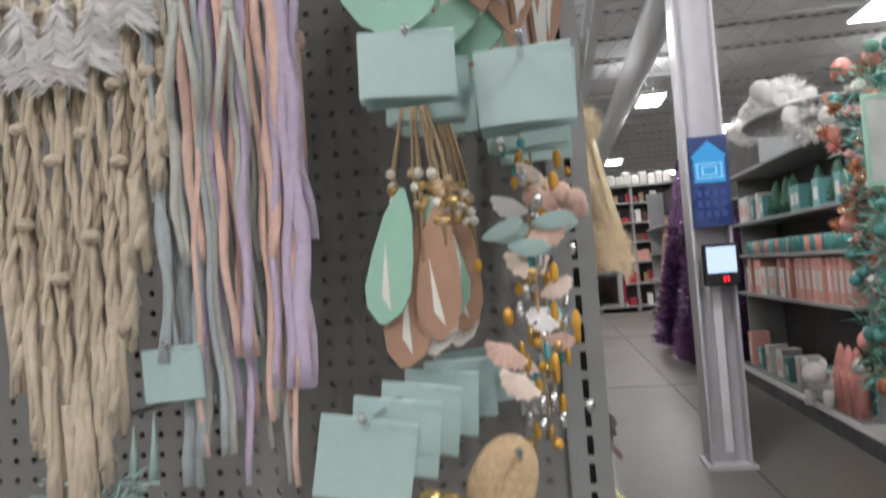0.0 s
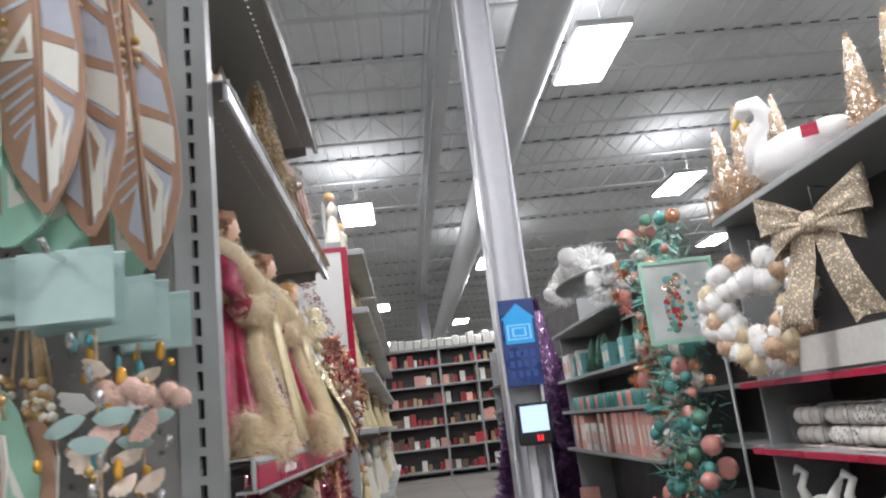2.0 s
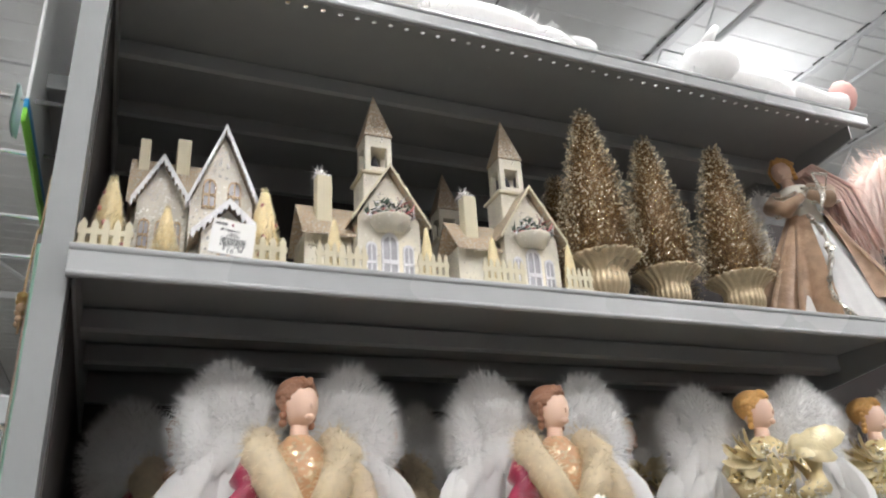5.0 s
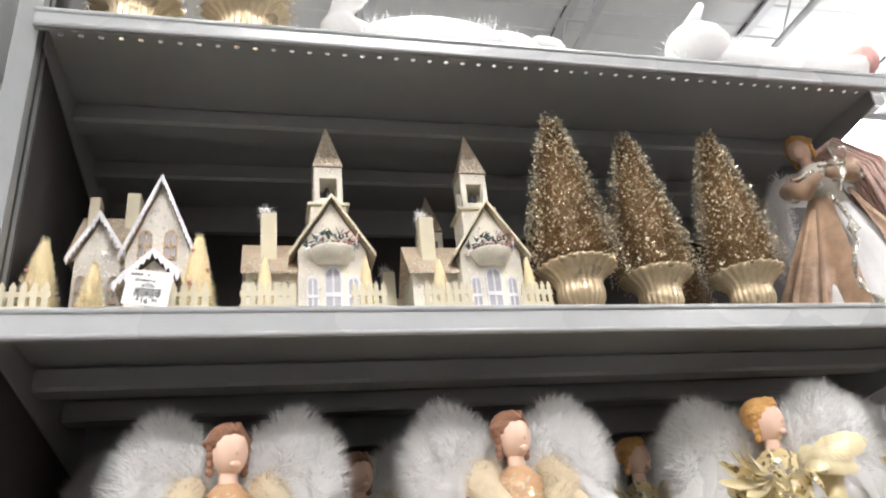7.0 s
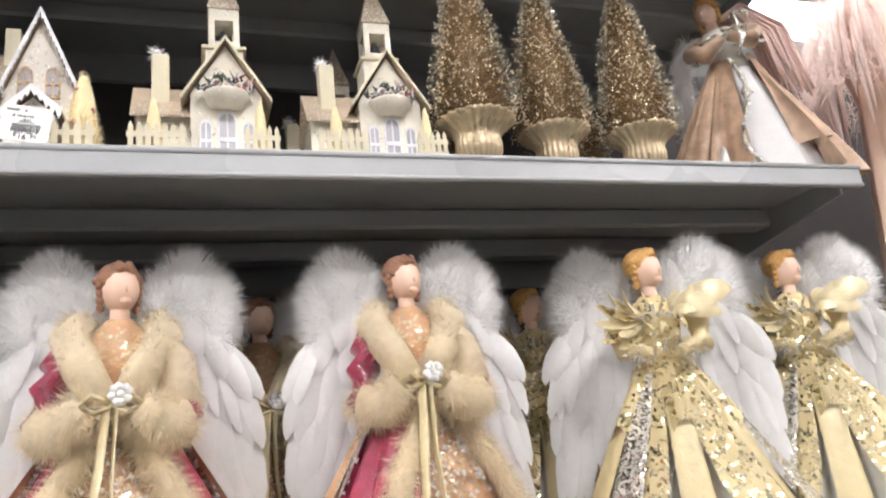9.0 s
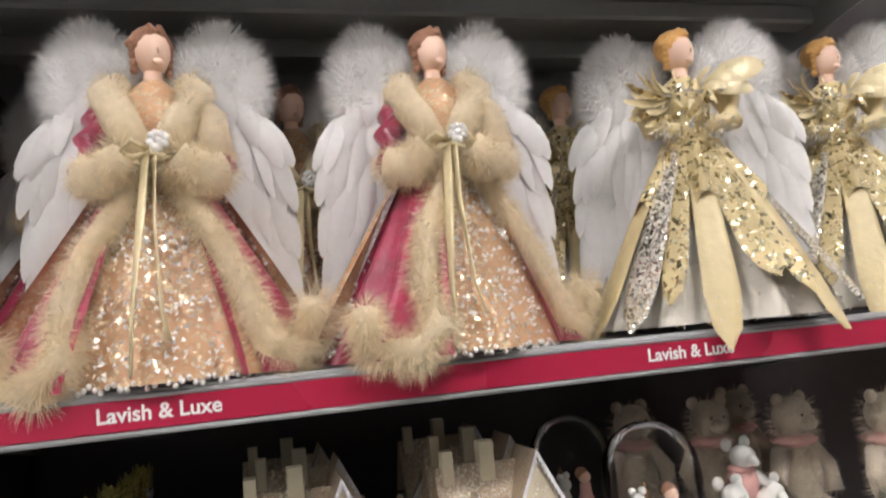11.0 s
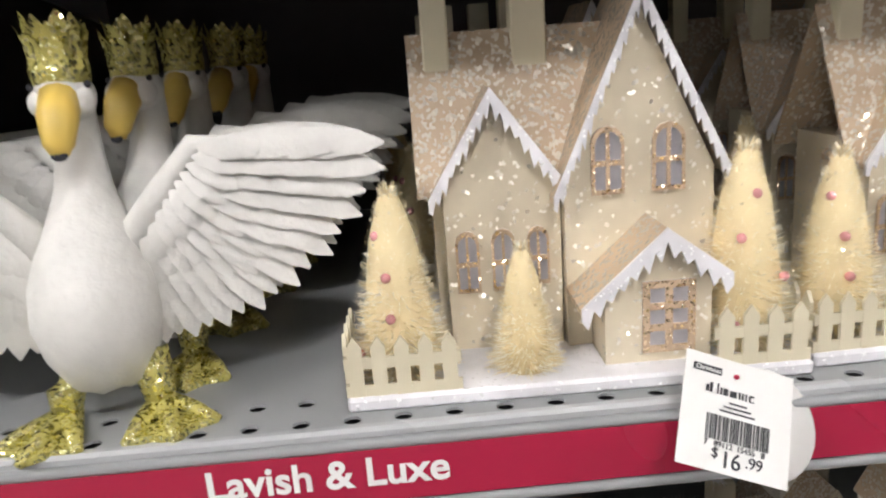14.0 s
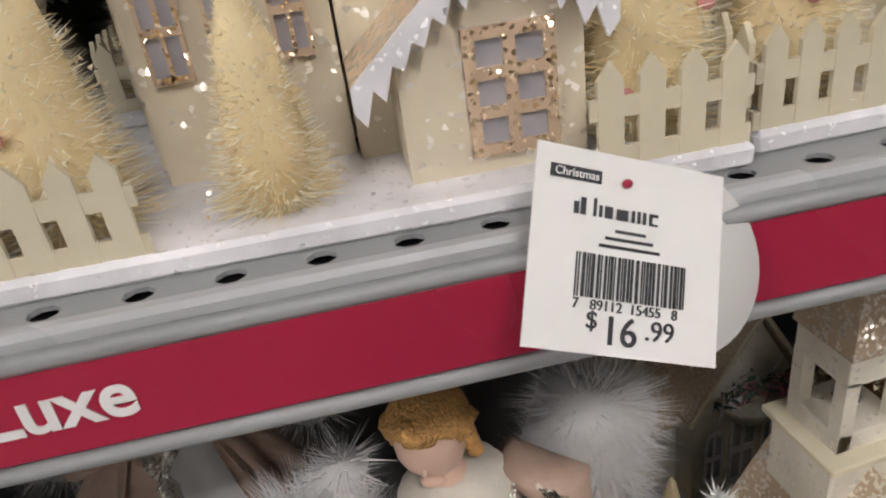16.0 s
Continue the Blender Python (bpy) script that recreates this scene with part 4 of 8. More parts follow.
def fur_angel(twist=0.0):
    """Angel in a fur-trimmed crimson coat over a sequin skirt."""
    b = Build()
    FURM, SEQ, VEL, SK, HAIR, WING, RIB, PRL = range(8)
    folds(b, 0.004, 0.215, 0.120, 0.030, SEQ, 8, 0.07)

    def on(x, z, out=0.004):
        """A point on the coat, a little proud of it."""
        r = 0.140 - 0.104 * max(0.0, (z - 0.004) / 0.211) ** 1.1 + out
        return (x, -0.72 * math.sqrt(max(0.0004, r * r - x * x)), z)

    for s in (-1, 1):
        a0, a1 = sorted((s * 30, s * 165))
        folds(b, 0.004, 0.215, 0.138, 0.036, VEL, 13, 0.12, a0, a1, 1.1)
        a0, a1 = sorted((s * 86, s * 124))
        folds(b, 0.030, 0.22, 0.147, 0.041, SEQ, 9, 0.12, a0, a1, 1.1)
    # loose sequins, coloured near white to paint the light they catch
    for k in range(900):
        u = random.random()
        a = radians(random.choice((random.uniform(-120, -88), random.uniform(-28, 28), random.uniform(-28, 28), random.uniform(88, 120))))
        r = 0.146 + (0.042 - 0.146) * u ** 1.1 if abs(a) > 0.6 else 0.123 + (0.032 - 0.123) * u ** 1.15
        c = Vector((r * 1.03 * math.sin(a), -r * 1.05 * math.cos(a) * 0.74, 0.008 + 0.205 * u))
        e = Vector((random.gauss(0, 1), random.gauss(0, 1), random.gauss(0, 1))).normalized() * 0.0048
        b.blade(c, c + e, 0.0052, PRL)
    for k in range(46):
        a = radians(-60 + 120 * k / 45)
        b.ball((0.121 * math.sin(a), -0.121 * math.cos(a) * 0.72, 0.004 + 0.003 * math.sin(k * 1.7)), 0.0028, PRL, 6)
    # fur: two front edges that part below the belt and turn outward along the lifted hem
    left = [(-0.010, -0.040, 0.210), on(-0.030, 0.17), on(-0.060, 0.125), on(-0.078, 0.075), on(-0.076, 0.030), on(-0.100, 0.006), on(-0.130, 0.014), on(-0.142, 0.050, 0.04)]
    right = [(0.012, -0.040, 0.210), on(0.032, 0.17), on(0.058, 0.125), on(0.078, 0.080), on(0.094, 0.036), on(0.116, 0.016), on(0.136, 0.034, 0.02), on(0.140, 0.066, 0.05)]
    for line in (left, right):
        fluff(b, line, [0.010, 0.012, 0.013, 0.014, 0.016, 0.017, 0.017, 0.013], 9500, FURM, 0.018, 0.0007, 0.6)
    turned = Matrix.Rotation(radians(twist), 4, "Z")
    b.v = [tuple(turned @ Vector(p)) for p in b.v]
    for s in (-1, 1):
        collar = [(s * 0.010, -0.040, 0.222), (s * 0.028, -0.034, 0.254), (s * 0.042, -0.018, 0.284), (s * 0.034, 0.006, 0.304)]
        fluff(b, collar, [0.015, 0.018, 0.018, 0.014], 1500, FURM, 0.010, 0.0008, 0.6)
        # puffed sleeve in two gathers, cuff
        b.tube([(s * 0.030, 0.0, 0.288), (s * 0.044, -0.006, 0.272), (s * 0.051, -0.012, 0.258), (s * 0.049, -0.014, 0.252), (s * 0.056, -0.020, 0.236), (s * 0.058, -0.028, 0.208), (s * 0.050, -0.034, 0.190)], [0.010, 0.016, 0.017, 0.012, 0.018, 0.020, 0.014], 14, VEL)
        if s > 0:
            fluff(b, [(0.030, -0.004, 0.290), (0.052, -0.016, 0.258), (0.058, -0.030, 0.214)], [0.014, 0.019, 0.019], 1300, FURM, 0.010, 0.0008, 0.6)
        cuff = [(s * 0.060, -0.038, 0.200), (s * 0.044, -0.048, 0.196), (s * 0.022, -0.056, 0.215)]
        fluff(b, cuff, [0.022, 0.023, 0.015], 2200, FURM, 0.010, 0.0008, 0.6)
        # ribbon tails with bright edges
        pts = [(s * 0.004, -0.062, 0.215), (s * 0.006 - 0.004, -0.072, 0.15), (s * 0.012 - 0.006, -0.088, 0.07), (s * 0.016 - 0.004, -0.099, 0.012 if s < 0 else 0.04)]
        b.tube(pts, [0.005, 0.0065, 0.007, 0.007], 6, RIB, flat=0.2)
        b.tube([(0, -0.06, 0.217), (s * 0.016, -0.066, 0.226), (s * 0.026, -0.062, 0.216), (s * 0.014, -0.066, 0.210), (0, -0.062, 0.215)], 0.005, 6, RIB, flat=0.4)
    b.lathe([(0.03, 0.20), (0.027, 0.235), (0.031, 0.262), (0.027, 0.29), (0.012, 0.305)], 16, SEQ, Matrix.Diagonal((1, 0.85, 1, 1)))
    for k in range(9):
        a = k * 2.4
        b.ball((0.008 + 0.007 * math.cos(a) * (k > 0), -0.068, 0.225 + 0.007 * math.sin(a) * (k > 0)), 0.0042, PRL, 8)
    doll_head(b, 0.336, HAIR, SK, 24)
    wing(b, -1, WING)
    wing(b, 1, WING)
    return b


def gold_angel():
    """Angel in a gold bodice with long ribbon panels."""
    b = Build()
    GC, SEQ, SIL, SK, HAIR, WING, RIB, TUL = range(8)
    folds(b, 0.008, 0.22, 0.126, 0.03, TUL, 14, 0.16)
    folds(b, 0.125, 0.225, 0.086, 0.036, SEQ, 7, 0.08, -80, 80, 1.1, drop=0.03)
    for a, mat, z1, w in ((-62, GC, 0.0, 0.016), (-40, SIL, 0.004, 0.018), (-22, SEQ, 0.03, 0.012), (-2, GC, -0.022, 0.016), (19, SEQ, 0.05, 0.018), (34, SEQ, 0.03, 0.016), (48, GC, -0.012, 0.016), (68, SIL, 0.016, 0.02), (85, SIL, 0.02, 0.014)):
        s, c = math.sin(radians(a)), -math.cos(radians(a)) * 0.75
        top, mid, low = (0.034 * s, 0.034 * c, 0.215), (0.094 * s, 0.090 * c - 0.006, 0.12), (0.160 * s, 0.140 * c - 0.006, z1)
        side = Vector((math.cos(radians(a)), math.sin(radians(a)), 0))
        v, f = [], []
        prof = [(0, 0.45), (0.2, 0.7), (0.45, 0.95), (0.78, 1.2), (0.92, 0.9), (1.0, 0.06)]
        for t, ww in prof:
            p = Vector(top).lerp(Vector(mid), t * 2) if t < 0.5 else Vector(mid).lerp(Vector(low), t * 2 - 1)
            nrm = Vector((s, c, 0)) * 0.006
            v += [p - side * w * ww, p - side * w * ww * 0.4 + nrm, p + nrm * 0.3, p + side * w * ww * 0.4 + nrm, p + side * w * ww]
        for i in range(len(prof) - 1):
            for q in range(4):
                f.append((5 * i + q, 5 * i + q + 1, 5 * i + q + 6, 5 * i + q + 5))
        b.add(v, f, mat, True)
    for k in range(260):
        u, a = random.random(), radians(random.uniform(-40, 80))
        r = 0.150 + (0.042 - 0.150) * u
        c = Vector((r * math.sin(a), -r * math.cos(a) * 0.76, 0.006 + 0.21 * u))
        e = Vector((random.gauss(0, 1), random.gauss(0, 1), random.gauss(0, 1))).normalized() * 0.003
        b.blade(c, c + e, 0.0034, TUL)
    b.lathe([(0.034, 0.21), (0.026, 0.235), (0.031, 0.27), (0.028, 0.295), (0.012, 0.308)], 16, SEQ, Matrix.Diagonal((1, 0.75, 1, 1)))
    for s in (-1, 1):
        b.tube([(s * 0.03, 0, 0.292), (s * 0.050, -0.010, 0.266), (s * 0.046, -0.030, 0.240), (s * 0.018, -0.046, 0.232)], [0.011, 0.015, 0.013, 0.008], 12, GC)
        fluff(b, [(s * 0.04, -0.036, 0.236), (s * 0.022, -0.046, 0.232)], [0.009, 0.009], 120, TUL, 0.008, 0.003, 0.2, core=False)
    # leaf bow on the shoulders
    for s, n, ln in ((-1, 11, 0.062), (1, 3, 0.034)):
        for k in range(n):
            a = radians(-60 + 130 * k / (n - 1) + random.uniform(-8, 8))
            L = ln * random.uniform(0.75, 1.1)
            feather(b, (s * 0.014, -0.038, 0.276), (s * (0.014 + L * math.cos(a)), -0.042 - 0.014 * random.random(), 0.276 + L * 0.75 * math.sin(a)), 0.016, RIB if k % 3 else SEQ, 0.004, (0.2 * s, 0.6, 1))
    for s, a, L, w in ((1, 14, 0.078, 0.036), (1, -8, 0.060, 0.026), (-1, 10, 0.050, 0.020), (-1, -24, 0.052, 0.018)):
        a = radians(a)
        feather(b, (s * 0.016, -0.020, 0.284), (s * (0.016 + L * math.cos(a)), -0.030, 0.282 + L * math.sin(a)), w, RIB, 0.006, (0.1 * s, 0.25, 1))
    for k in range(26):
        p = Vector((random.gauss(0, 0.014), -0.045, 0.270 + random.gauss(0, 0.012)))
        b.blade(p, p + Vector((random.gauss(0, 0.012), -0.008, random.gauss(0, 0.01))), 0.008, random.choice((RIB, RIB, TUL, SIL)))
    doll_head(b, 0.340, HAIR, SK, 44, 0.0215)
    wing(b, -1, WING, spread=0.116)
    wing(b, 1, WING, spread=0.116)
    return b


def velvet_fairy(plumes=True):
    """Fairy who leans to one side in a draped gown, open over a pale underskirt, with a silver front edge."""
    b = Build()
    TN, SIL, SK, HAIR, WING, PNK, BOD = range(7)
    folds(b, 0.0, 0.20, 0.094, 0.026, WING, 9, 0.06)
    folds(b, 0.0, 0.212, 0.106, 0.030, TN, 7, 0.24, -175, -6, 1.45)
    folds(b, 0.02, 0.214, 0.108, 0.032, TN, 13, 0.20, -120, -30, 1.25)
    folds(b, 0.0, 0.216, 0.124, 0.030, TN, 8, 0.20, 44, 178, 1.2)
    folds(b, 0.05, 0.218, 0.100, 0.034, TN, 12, 0.22, 40, 110, 1.0)
    # silver edge in two crinkled runs
    for off, rad in ((0.0, 0.007), (0.010, 0.005)):
        line = []
        for k in range(19):
            t = k / 18
            r = 0.034 + 0.080 * t ** 0.8
            a = radians(-8 + 10 * math.sin(6.5 * t) + 10 * t) + off
            line.append((r * math.sin(a), -r * math.cos(a) * 0.76 - 0.006, 0.205 * (1 - t)))
        b.tube(line, [rad * (1 + 0.35 * math.sin(2.4 * k)) for k in range(19)], 8, SIL, flat=0.5)
    lean = pose(0, 0, 0.19, 0, -9, 0) @ pose(0, 0, -0.19)
    b.lathe([(0.030, 0.195), (0.026, 0.222), (0.031, 0.250), (0.026, 0.268), (0.010, 0.275)], 16, BOD, lean @ Matrix.Diagonal((1, 0.78, 1, 1)))
    for s in (-1, 1):
        b.tube([lean @ Vector(p) for p in ((s * 0.026, 0, 0.262), (s * 0.045, -0.018, 0.240), (s * 0.034, -0.040, 0.222), (s * 0.004, -0.048, 0.236))], [0.012, 0.016, 0.015, 0.007], 12, TN)
        # gathered silver drape over the shoulder
        for k in range(4):
            b.tube([lean @ Vector(p) for p in ((s * 0.030, -0.006, 0.268 - 0.006 * k), (s * (0.038 + 0.004 * k), -0.030, 0.246 - 0.010 * k), (s * 0.008, -0.044, 0.246 - 0.008 * k))], [0.004, 0.0055, 0.004], 7, SIL, flat=0.5)
    b.tube([(-0.010, -0.044, 0.250), (0.022, -0.058, 0.236), (0.030, -0.058, 0.262), (0.012, -0.050, 0.272), (0.016, -0.058, 0.226), (0.004, -0.062, 0.196)], [0.004, 0.005, 0.005, 0.004, 0.005, 0.004], 7, SIL, flat=0.35)
    for k in range(22):
        a = radians(-75 + 150 * k / 21)
        b.ball(lean @ Vector((0.027 * math.sin(a), -0.0215 * math.cos(a) - 0.002, 0.262 - 0.012 * math.cos(a))), 0.0024, SIL, 8)
    c = Build()
    doll_head(c, 0.306, HAIR, SK, -34, 0.019)
    b.add([lean @ Vector(p) for p in c.v], [], 0)
    n0 = len(b.v) - len(c.v)
    for f, m, sm in zip(c.f, c.m, c.s):
        b.f.append(tuple(n0 + i for i in f))
        b.m.append(m)
        b.s.append(sm)
    fluff(b, [(-0.052, 0.03, 0.275), (-0.072, 0.035, 0.235), (-0.075, 0.04, 0.16), (-0.062, 0.04, 0.10)], [0.012, 0.018, 0.020, 0.010], 2600, WING, 0.015, 0.0010, 0.3)
    if plumes:
        # long soft plumes that arch over the shoulder and droop
        for k in range(64):
            u, w = random.random(), random.uniform(-1, 1)
            top = 0.292 + 0.018 * u
            reach = 0.055 + 0.055 * u
            pts = [(-0.020 + 0.02 * u, 0.012 + 0.010 * w, top - 0.012), (0.018 + 0.02 * u, 0.016 + 0.014 * w, top + 0.006), (reach * 0.85, 0.012 + 0.022 * w, top - 0.050), (reach, 0.006 + 0.026 * w, 0.14 + 0.05 * random.random())]
            fine = []
            for q in range(13):
                t = q / 12 * 3
                i = min(2, int(t))
                fine.append(Vector(pts[i]).lerp(Vector(pts[i + 1]), t - i))
            b.tube(fine, [0.0035 * (0.5 + math.sin(math.pi * min(0.95, q / 12 + 0.05))) for q in range(13)], 5, PNK, flat=0.4)
            for q in range(26):
                i = random.randrange(1, 12)
                b.blade(fine[i], fine[i] + Vector((random.gauss(0.004, 0.007), random.gauss(-0.003, 0.007), -0.012 * random.random())), 0.0010, PNK)
    else:
        for s in (-1, 1):
            fluff(b, [(s * 0.045, 0.02, 0.20), (s * 0.075, 0.025, 0.245), (s * 0.095, 0.03, 0.22), (s * 0.085, 0.03, 0.14)], [0.018, 0.028, 0.028, 0.018], 3600, WING, 0.018, 0.0009, 0.1)
    return b


FURT = fur_angel(26).mesh("angel_doll", [FUR, SEQUIN, VELVET, SKIN, BROWNHAIR, PLUME, GOLDRIBBON, PEARL])
FURA = fur_angel().mesh("angel_doll", [FUR, SEQUIN, VELVET, SKIN, BROWNHAIR, PLUME, GOLDRIBBON, PEARL])
GOLA = gold_angel().mesh("angel_doll", [GOLDCLOTH, SEQUINGOLD, SILVERCLOTH, SKIN, BLONDHAIR, PLUME, GOLDRIBBON, TULLE])
FAIRY = velvet_fairy().mesh("fairy_doll", [TAN, SILVERCLOTH, SKIN, BLONDHAIR, PLUME, ROSEPLUME, TULLE])
CHAMPAGNE = material("champagne_satin", (0.50, 0.36, 0.28), 0.34, 0.0, 0.25, 50, 0.4, 90)
FAIRYW = velvet_fairy(False).mesh("fairy_doll", [CHAMPAGNE, SILVERCLOTH, SKIN, BLONDHAIR, PLUME, PLUME, TULLE])
ZA = 1.402
for me, x, y, turn in ((FURA, -0.030, 1.122, 0), (FURT, -0.026, 1.416, -5), (FURA, -0.21, 1.27, 4), (FURT, -0.22, 1.03, -5), (FURA, -0.25, 1.5, 8)):
    put(tagged(new("angel_doll", me), "angel doll in crimson velvet with cream fur and white wings", "angel doll", "fur-trimmed angels"), shelf_pose(x, y, ZA, turn))
for x, y, turn in ((-0.03, 1.733, -24), (-0.05, 1.970, -30), (-0.23, 1.66, -16), (-0.24, 1.86, -20)):
    put(tagged(new("angel_doll", GOLA), "angel doll in gold bodice and ribbon skirt with white feather wings", "angel doll", "gold angels"), shelf_pose(x, y, ZA, turn))
ZV = 1.868
put(tagged(new("fairy_doll", FAIRY), "fairy doll in tan velvet gown with silver trim on the shelf", "fairy doll"), shelf_pose(-0.075, 1.985, ZV, -34))

# ---- the village shelf
cottage("white glittered card village house with price tag on the shelf", PALE, shelf_pose(0.006, 0.899, ZV) @ Matrix.Diagonal((0.96, 1.7, 1.16, 1)), "village houses")
ch = chapel(shelf_pose(-0.026, 1.127, ZV, 0, 0.97))
copy_thing(ch, shelf_pose(-0.020, 1.322, ZV, 0, 0.97))
copy_thing(ch, shelf_pose(-0.19, 1.30, ZV, 0, 0.97))
ut = urn_tree(shelf_pose(-0.045, 1.535, ZV))
for x, y, a, s in ((-0.06, 1.652, 40, 0.95), (-0.055, 1.784, 95, 0.97), (-0.19, 1.57, 150, 0.92), (-0.19, 1.76, 200, 0.9)):
    copy_thing(ut, shelf_pose(x, y, ZV, a, s))

# ---- the top shelf
ZT = 2.236
for x, y, a in ((-0.05, 0.985, 20), (-0.05, 1.125, 70)):
    copy_thing(ut, shelf_pose(x, y, ZT, a, 1.15))


def plush_swan():
    b = Build()
    b.ball((0.0, 0, 0.045), (0.13, 0.06, 0.05), 0, 22)
    b.ball((0.10, 0, 0.05), (0.07, 0.045, 0.035), 0, 16)
    b.tube([(-0.10, 0, 0.05), (-0.135, 0, 0.09), (-0.12, 0, 0.14), (-0.10, -0.005, 0.165), (-0.115, -0.01, 0.175)], [0.034, 0.026, 0.024, 0.026, 0.02], 14, 0)
    b.ball((-0.125, -0.012, 0.17), (0.032, 0.024, 0.024), 0, 14)
    b.tube([(-0.15, -0.012, 0.165), (-0.17, -0.014, 0.145)], [0.010, 0.003], 8, 1)
    b.ball((-0.135, -0.034, 0.175), 0.003, 2, 8)
    for k in range(7):
        feather(b, (0.12, -0.02 + 0.007 * k, 0.06), (0.19 + 0.01 * (k % 3), -0.03 + 0.011 * k, 0.055 + 0.004 * k), 0.03, 0, 0.003, (0, 1, 0))
    fluff(b, [(-0.09, 0, 0.05), (0, 0, 0.05), (0.1, 0, 0.05)], [0.05, 0.05, 0.04], 1500, 0, 0.012, 0.0016, 0, core=False)
    return b


put(tagged(new("plush_swan", plush_swan().mesh("plush_swan", [PLUME, material("tan_beak", (0.5, 0.33, 0.2), 0.6), INK])), "white plush swan lying on the top shelf", "plush toy"), shelf_pose(-0.06, 1.385, ZT + 0.007))


def plush_lying():
    b = Build()
    b.ball((0.0, 0, 0.035), (0.10, 0.045, 0.035), 0, 18)
    b.ball((-0.07, -0.01, 0.06), (0.045, 0.04, 0.04), 0, 16)
    for s in (-1, 1):
        b.tube([(-0.08, 0.018 * s, 0.09), (-0.06, 0.03 * s, 0.125)], [0.012, 0.005], 8, 0)
        b.tube([(0.07, 0.02 * s, 0.035), (0.13, 0.028 * s, 0.030), (0.165, 0.03 * s, 0.035)], [0.024, 0.017, 0.018], 10, 0)
        b.ball((0.175, 0.03 * s, 0.05), (0.022, 0.02, 0.028), 1, 12)
    fluff(b, [(-0.09, 0, 0.055), (0, 0, 0.045)], [0.04, 0.04], 700, 0, 0.012, 0.0016, 0, core=False)
    return b


put(tagged(new("plush_animal", plush_lying().mesh("plush_animal", [PLUME, PINK])), "cream and pink plush animal lying on the top shelf", "plush toy"), shelf_pose(-0.035, 1.87, ZT + 0.002, 0, 1.12))

# ---- the lower shelf: geese, cottages, dome, book
ZL = 1.117


def goose():
    """A standing goose with a full chest, a swan-like neck, spread wings, a crown and webbed feet."""
    b = Build()
    spine = [(-0.000, 0.016), (-0.002, 0.022), (-0.005, 0.036), (-0.007, 0.052), (-0.005, 0.068), (0.0, 0.082), (0.007, 0.096), (0.012, 0.108), (0.016, 0.122), (0.018, 0.136), (0.017, 0.148), (0.014, 0.158)]
    girth = [0.012, 0.020, 0.0255, 0.0280, 0.0270, 0.0228, 0.0172, 0.0130, 0.0108, 0.0100, 0.0102, 0.004]
    n, v, f = 24, [], []
    for (cy, z), r in zip(spine, girth):
        for k in range(n):
            a = 2 * math.pi * k / n
            v.append((r * math.cos(a), cy + r * 1.06 * math.sin(a), z + 0.0012 * math.sin(5 * a + 90 * z) * (z < 0.04)))
    for q in range(len(spine) - 1):
        for k in range(n):
            m = (k + 1) % n
            f.append((q * n + k, q * n + m, (q + 1) * n + m, (q + 1) * n + k))
    b.add(v, f + [tuple(reversed(range(n)))], 0, True)
    b.ball((0, 0.012, 0.150), (0.0132, 0.0150, 0.0125), 0, 18)
    for s in (-1, 1):
        b.ball((s * 0.0085, 0.006, 0.148), (0.0058, 0.007, 0.0066), 0, 12)
    b.ball((0, 0.040, 0.052), (0.022, 0.040, 0.020), 0, 16)
    b.tube([(0, 0.004, 0.150), (0, -0.005, 0.142), (0, -0.011, 0.131), (0, -0.012, 0.126)], [0.0090, 0.0086, 0.0066, 0.0036], 12, 1)
    b.ball((0, -0.0135, 0.1265), (0.0036, 0.0022, 0.0024), 3, 8)
    for s in (-1, 1):
        b.ball((s * 0.0118, 0.006, 0.155), 0.0017, 3, 8)
        # spread wing: overlapping rows that fan from the arm
        for row, (count, ln) in enumerate(((19, 0.071), (17, 0.055), (15, 0.039), (12, 0.024))):
            for k in range(count):
                u = k / (count - 1)
                root = Vector((s * (0.022 + 0.034 * u), 0.008 - 0.012 * u - row * 0.0026, 0.082 + 0.042 * u ** 0.9))
                a = radians(-104 + 101 * u ** 1.2)
                L = ln * (0.74 + 0.42 * u) * (1 + 0.05 * (k % 2))
                d = Vector((s * math.cos(a), -0.18 * u, math.sin(a)))
                feather(b, root, root + d * L, 0.0150 - 0.0014 * row, 0, 0.0014, Vector((-d.z, 0.25, d.x)))
        b.tube([(s * 0.016, 0.004, 0.078), (s * 0.036, 0.001, 0.104), (s * 0.054, -0.006, 0.125), (s * 0.072, -0.010, 0.125)], [0.010, 0.0075, 0.0055, 0.003], 10, 0)
        # leg and webbed foot
        b.tube([(s * 0.017, -0.004, 0.030), (s * 0.020, -0.008, 0.018), (s * 0.021, -0.010, 0.005)], [0.0105, 0.0085, 0.0065], 10, 2)
        o = Vector((s * 0.021, -0.006, 0.0))
        tips = []
        for a in (-34, 0, 34):
            d = Vector((math.sin(radians(a + s * 16)), -math.cos(radians(a + s * 16)), 0))
            tip = o + d * (0.040 if a == 0 else 0.036)
            tips.append(tip)
            b.tube([o + Vector((0, 0, 0.006)), o.lerp(tip, 0.6) + Vector((0, 0, 0.005)), tip + Vector((0, 0, 0.002))], [0.0065, 0.0045, 0.0026], 7, 2, flat=0.7)
        web = [o, tips[0], tips[0].lerp(tips[1], 0.5) * 0.9 + o * 0.1, tips[1], tips[1].lerp(tips[2], 0.5) * 0.9 + o * 0.1, tips[2]]
        b.prism([(p.x, p.y) for p in web], 0.0035, 2)
